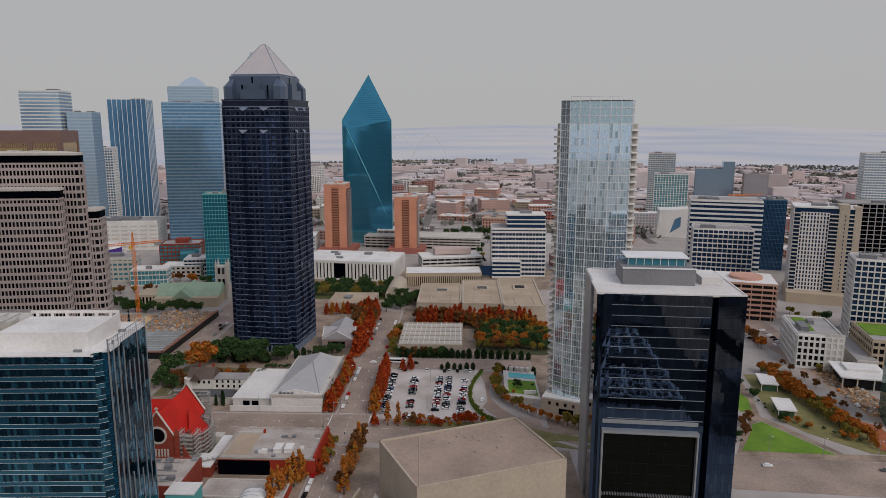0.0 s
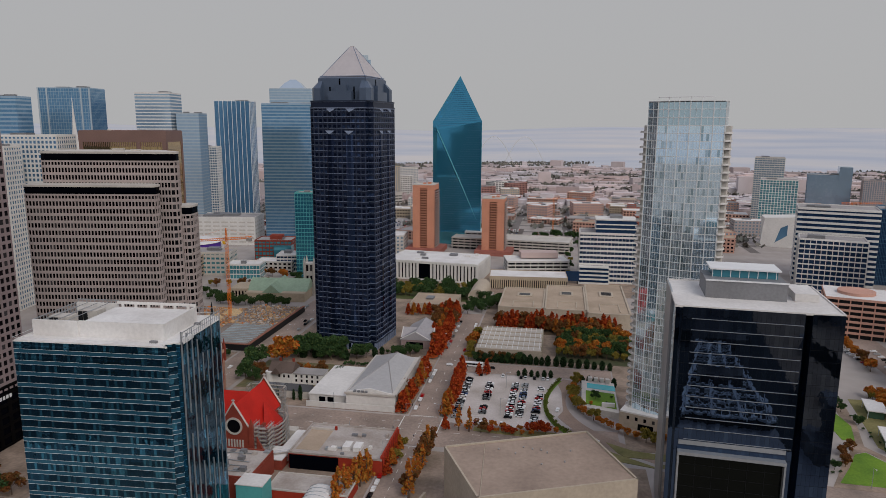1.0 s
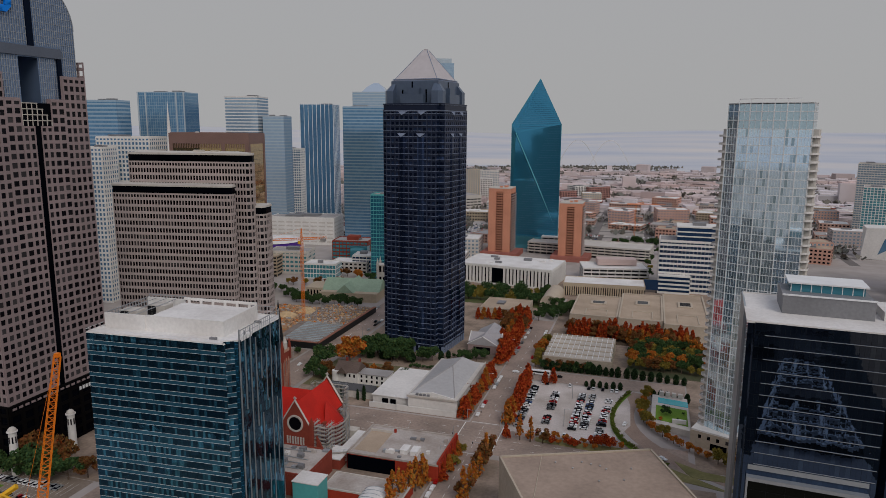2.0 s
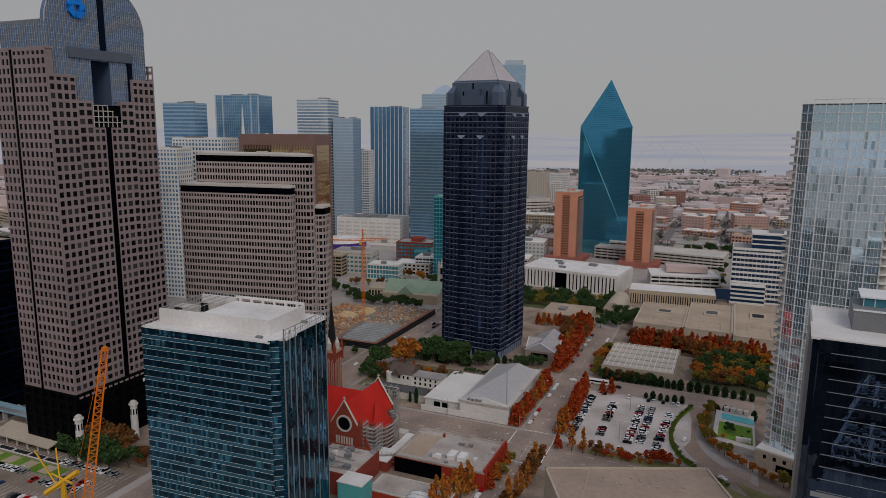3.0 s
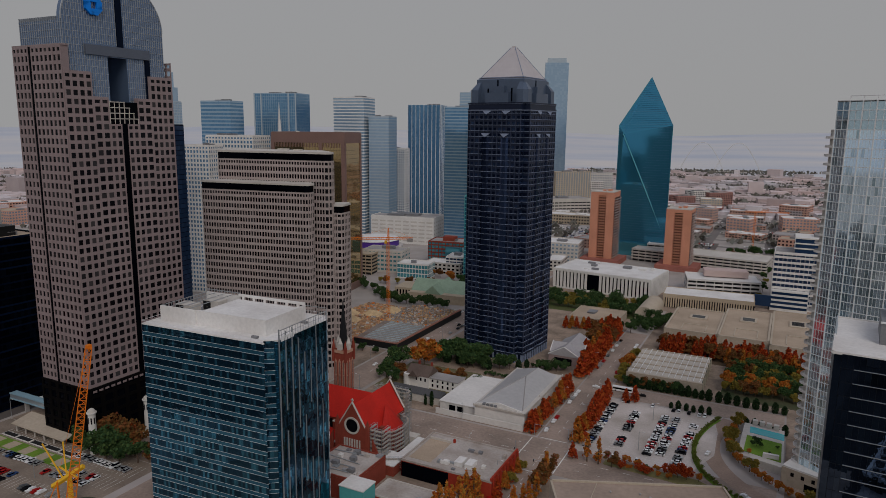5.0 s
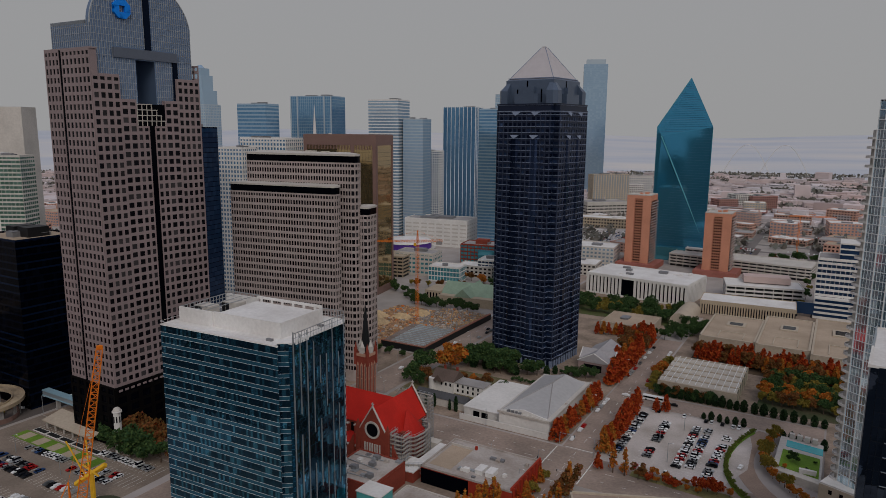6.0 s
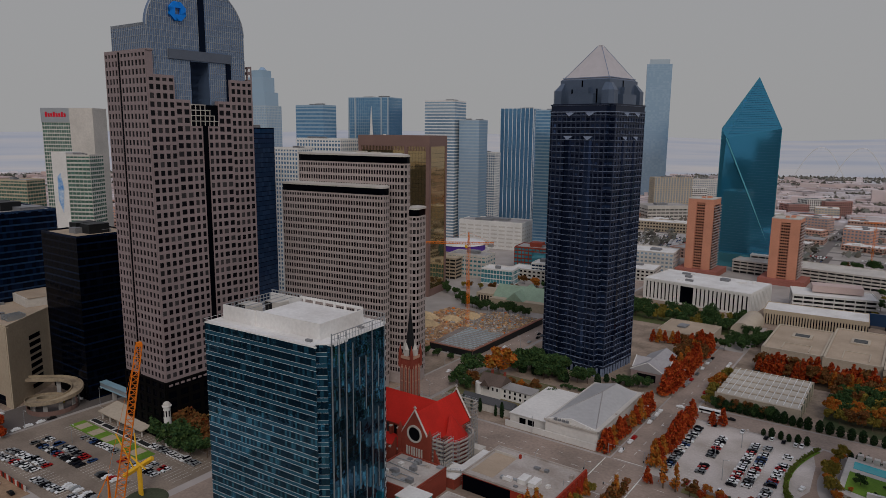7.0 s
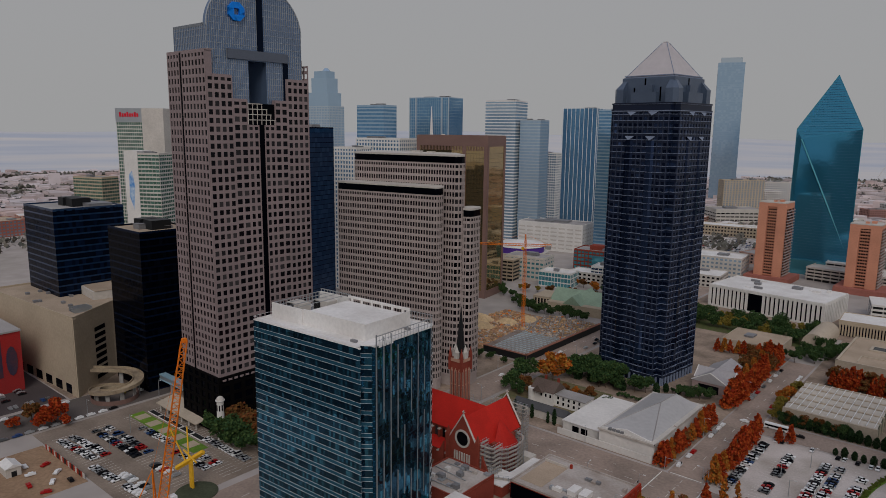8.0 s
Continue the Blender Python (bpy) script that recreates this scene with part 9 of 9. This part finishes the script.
for i, m in far_cars:
    for box in ((-2.2, -.9, .3, 2.2, .9, .92), (-1.3, -.75, .92, .8, .75, 1.45)):
        x0, y0, z0, x1, y1, z1 = box
        co = [(x0, y0, z0), (x1, y0, z0), (x1, y1, z0), (x0, y1, z0), (x0, y0, z1), (x1, y0, z1), (x1, y1, z1), (x0, y1, z1)]
        g_far[i].add([tuple(m @ Vector(v)) for v in co], [(3, 2, 1, 0), (4, 5, 6, 7), (0, 1, 5, 4), (1, 2, 6, 5), (2, 3, 7, 6), (3, 0, 4, 7)])
for i in range(6):
    if g_far[i].v:
        tagged(part("far_cars", g_far[i], CAR_PAINTS[i][1]), "rows of far %s cars on distant lots" % CAR_PAINTS[i][0], "car", kind="stuff")

# ---- far city, woods and the rim of low hills ----
RIM = [(2500, 0), (2900, 8), (3300, 27), (3700, 52), (4100, 84), (4400, 109), (4650, 134)]


def hill(r):
    """The height of the far slope at a distance from the place's middle."""
    for (r0, z0), (r1, z1) in zip(RIM, RIM[1:]):
        if r < r1:
            return max(0.0, z0 + (z1 - z0) * (r - r0) / (r1 - r0))
    return RIM[-1][1]


far = random.Random(8)
g = Geo()
w_g = Geo()
for _ in range(6200):
    a = far.uniform(-1.62, 1.15)
    r = 1350 + 1250 * far.random() ** 1.2
    x, y = r * math.sin(a), 30 + r * math.cos(a)
    w, d, z = far.uniform(12, 58), far.uniform(12, 40), far.choice([4, 5, 6, 7, 8, 10, 12]) * (far.uniform(2, 4) if far.random() < .025 else 1)
    turn = far.choice([0, .16, -.26])
    c, s = math.cos(turn), math.sin(turn)
    k = len(g.v)
    z0 = hill(r) - 1
    base = [(x + c * u - s * v, y + s * u + c * v) for u, v in rect(w, d)]
    g.v += [(p, q, z0) for p, q in base] + [(p, q, z0 + z + 1) for p, q in base]
    g.f += [(k, k + 1, k + 5, k + 4), (k + 1, k + 2, k + 6, k + 5), (k + 2, k + 3, k + 7, k + 6), (k + 3, k, k + 4, k + 7), (k + 4, k + 5, k + 6, k + 7)]
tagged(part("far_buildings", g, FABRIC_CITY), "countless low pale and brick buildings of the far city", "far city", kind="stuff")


def far_clump(x, y, z, spread, size, n):
    for _k in range(n):
        s = far.uniform(.6, 1.4) * size
        p = Vector((x + far.gauss(0, spread), y + far.gauss(0, spread), z + far.uniform(1.5, 2.2 * size)))
        d = Vector((far.gauss(0, 1), far.gauss(0, 1), far.gauss(0, 1))).normalized()
        o = d.orthogonal().normalized() * s
        q = d.cross(o)
        k = len(w_g.v)
        w_g.v += [tuple(p - o - q * .6), tuple(p + o - q * .7), tuple(p + o * .7 + q), tuple(p - o * .9 + q * .7)]
        w_g.f.append((k, k + 1, k + 2, k + 3))


for _ in range(4200):
    a = far.uniform(-1.62, 1.15)
    r = 950 + 1300 * far.random()
    x, y = r * math.sin(a), 30 + r * math.cos(a)
    if min(math.hypot(x - p, y - q) for p, q in taken) < 40:
        continue
    far_clump(x, y, hill(r), 5, 2.9, 7)
for _ in range(70):  # long belts of trees across the plain
    a, r, turn = far.uniform(-1.6, 1.1), far.uniform(1500, 2700), far.uniform(-.12, .12)
    x, y = r * math.sin(a), 30 + r * math.cos(a)
    for _k in range(far.randrange(25, 70)):
        x, y = x + far.uniform(6, 13) * math.cos(a + turn), y - far.uniform(6, 13) * math.sin(a + turn)
        far_clump(x, y, hill(math.hypot(x, y - 30)), 7, 4.2, 5)
# leaf colours greyed towards the ground tone, painting haze over the far woods
tagged(part("far_trees", w_g, leafy("far_tree_leaves", (0.15, 0.145, 0.125), (0.19, 0.17, 0.145), (0.15, 0.16, 0.145))), "scattered brown-green trees of the far city, greyed by painted haze", "far woods", kind="stuff")
g = Geo()
for x0, y0, x1, y1, w in ((-2200, 1500, 2400, 2100, 34), (-600, 1250, -1500, 3900, 26), (100, 900, 380, 3900, 20), (-250, 900, -420, 3900, 18), (-2200, 900, -700, 1300, 24), (500, 800, 2600, 3000, 24), (-1600, 2600, 2600, 2900, 60), (-2400, 400, -900, 700, 22)):
    d = Vector((x1 - x0, y1 - y0)).normalized()
    n = Vector((-d.y, d.x)) * w / 2
    g.prism([(x0 + n.x, y0 + n.y), (x0 - n.x, y0 - n.y), (x1 - n.x, y1 - n.y), (x1 + n.x, y1 + n.y)][::-1], -.2, .12)
setting("road_far", g, surface("far_concrete_road", (0.50, 0.46, 0.44), .9, grain=.1, vary=.1, bump=0), "pale concrete highways crossing the far city", "road")
for x in (-148, -268):
    ab = thing("arch_bridge", "distant white arched bridge", "bridge", x, 2700)
    g = Geo()
    g.tube([(-78 + 156 * i / 20, 0, 8 + 104 * math.sin(math.pi * i / 20)) for i in range(21)], 1.1)
    part("arch", g, ROOF_W, ab)
    g = Geo()
    g.box(-59.5, -10, 8, 59.5, 10, 10)
    part("deck", g, OFFWHITE, ab)

# haze is painted into these hill colours; the weak emission is its glow
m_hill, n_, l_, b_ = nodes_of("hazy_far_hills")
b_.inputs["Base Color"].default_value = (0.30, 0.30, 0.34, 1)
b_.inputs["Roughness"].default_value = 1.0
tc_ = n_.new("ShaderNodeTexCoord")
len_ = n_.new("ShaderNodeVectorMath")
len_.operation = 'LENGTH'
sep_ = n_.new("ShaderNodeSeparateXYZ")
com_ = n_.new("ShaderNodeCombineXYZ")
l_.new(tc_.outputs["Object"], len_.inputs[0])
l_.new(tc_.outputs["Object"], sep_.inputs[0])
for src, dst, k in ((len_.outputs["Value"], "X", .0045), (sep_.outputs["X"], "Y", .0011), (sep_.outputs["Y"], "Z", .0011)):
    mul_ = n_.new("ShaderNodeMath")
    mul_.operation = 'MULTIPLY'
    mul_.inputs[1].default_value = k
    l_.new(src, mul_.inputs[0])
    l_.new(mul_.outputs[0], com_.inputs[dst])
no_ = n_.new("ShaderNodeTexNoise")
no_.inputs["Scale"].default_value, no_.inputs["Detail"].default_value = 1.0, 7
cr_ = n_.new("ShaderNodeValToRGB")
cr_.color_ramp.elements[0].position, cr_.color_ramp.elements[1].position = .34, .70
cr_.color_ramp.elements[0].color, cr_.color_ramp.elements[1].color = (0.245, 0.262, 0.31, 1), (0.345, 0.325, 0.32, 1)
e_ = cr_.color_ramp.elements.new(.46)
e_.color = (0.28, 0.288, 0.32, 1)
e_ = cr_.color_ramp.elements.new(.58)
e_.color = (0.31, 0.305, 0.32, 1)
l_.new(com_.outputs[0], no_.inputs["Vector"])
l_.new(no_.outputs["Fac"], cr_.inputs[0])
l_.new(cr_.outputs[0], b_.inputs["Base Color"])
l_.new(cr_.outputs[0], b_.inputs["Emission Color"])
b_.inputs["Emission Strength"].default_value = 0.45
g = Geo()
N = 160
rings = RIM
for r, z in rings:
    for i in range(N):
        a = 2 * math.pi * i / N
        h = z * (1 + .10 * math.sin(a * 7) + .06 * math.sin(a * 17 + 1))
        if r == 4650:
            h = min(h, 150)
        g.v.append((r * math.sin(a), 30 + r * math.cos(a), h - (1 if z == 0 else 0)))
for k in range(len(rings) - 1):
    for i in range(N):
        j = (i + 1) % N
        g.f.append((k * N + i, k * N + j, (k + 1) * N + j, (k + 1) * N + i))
tagged(part("backdrop", g, m_hill), "far plain and low hills, blue-grey haze in their colour", "backdrop", kind="structure")

# ---- unseen quarter behind the way in, made up so mirror glass reflects dark ground ----
south = random.Random(21)
g, r_g, spots_south = Geo(), Geo(), []
for bx in range(-620, 560, 92):
    for by in range(-300, 140, 84):
        if -420 < bx < -150 and by > 0 or south.random() < .2:
            continue
        for _k in range(3):
            x, y = bx + south.uniform(8, 68), by + south.uniform(8, 58)
            near = abs(x - 15) < 90 and -60 < y < 140
            if near and south.random() < .5:
                continue
            g.turned(x, y, south.uniform(12, 34), south.uniform(10, 26), 0, south.choice([4, 6, 9, 14] if near else [5, 7, 9, 12, 18, 26]), 0)
        r_g.box(bx + 70, by - 84, 0.0, bx + 88, by, 0.05)
        for _k in range(2):
            x, y = bx + south.uniform(-6, 4), by + south.uniform(-6, 78)
            spots_south.append((x, y))
# these trees are likewise unseen, added only for the reflections
for x, y in spots_south[:50]:
    plant(south.choice(["rust", "oak", "yellow"]), x, y, .05, 1.1, "southern street trees")
tagged(part("south_buildings", g, surface("mixed_brown_walls", (0.20, 0.17, 0.155), .9, grain=.6, wear=.05, vary=.2, other=(0.04, 0.037, 0.04), piece=.85)), "unseen brown and grey low buildings added for reflections", "far city", kind="stuff")
setting("ground_south", sheet_geo([(-700, -330, 600, 110)], 0.03), surface("dark_reflected_asphalt", (0.04, 0.038, 0.04), .9, grain=.3, wear=.02, vary=.3, other=(0.065, 0.055, 0.05)), "unseen dark ground added to darken reflections in the glass", "ground")
setting("road_south", r_g, ROADWAY, "unseen pale concrete streets added for reflections", "road")
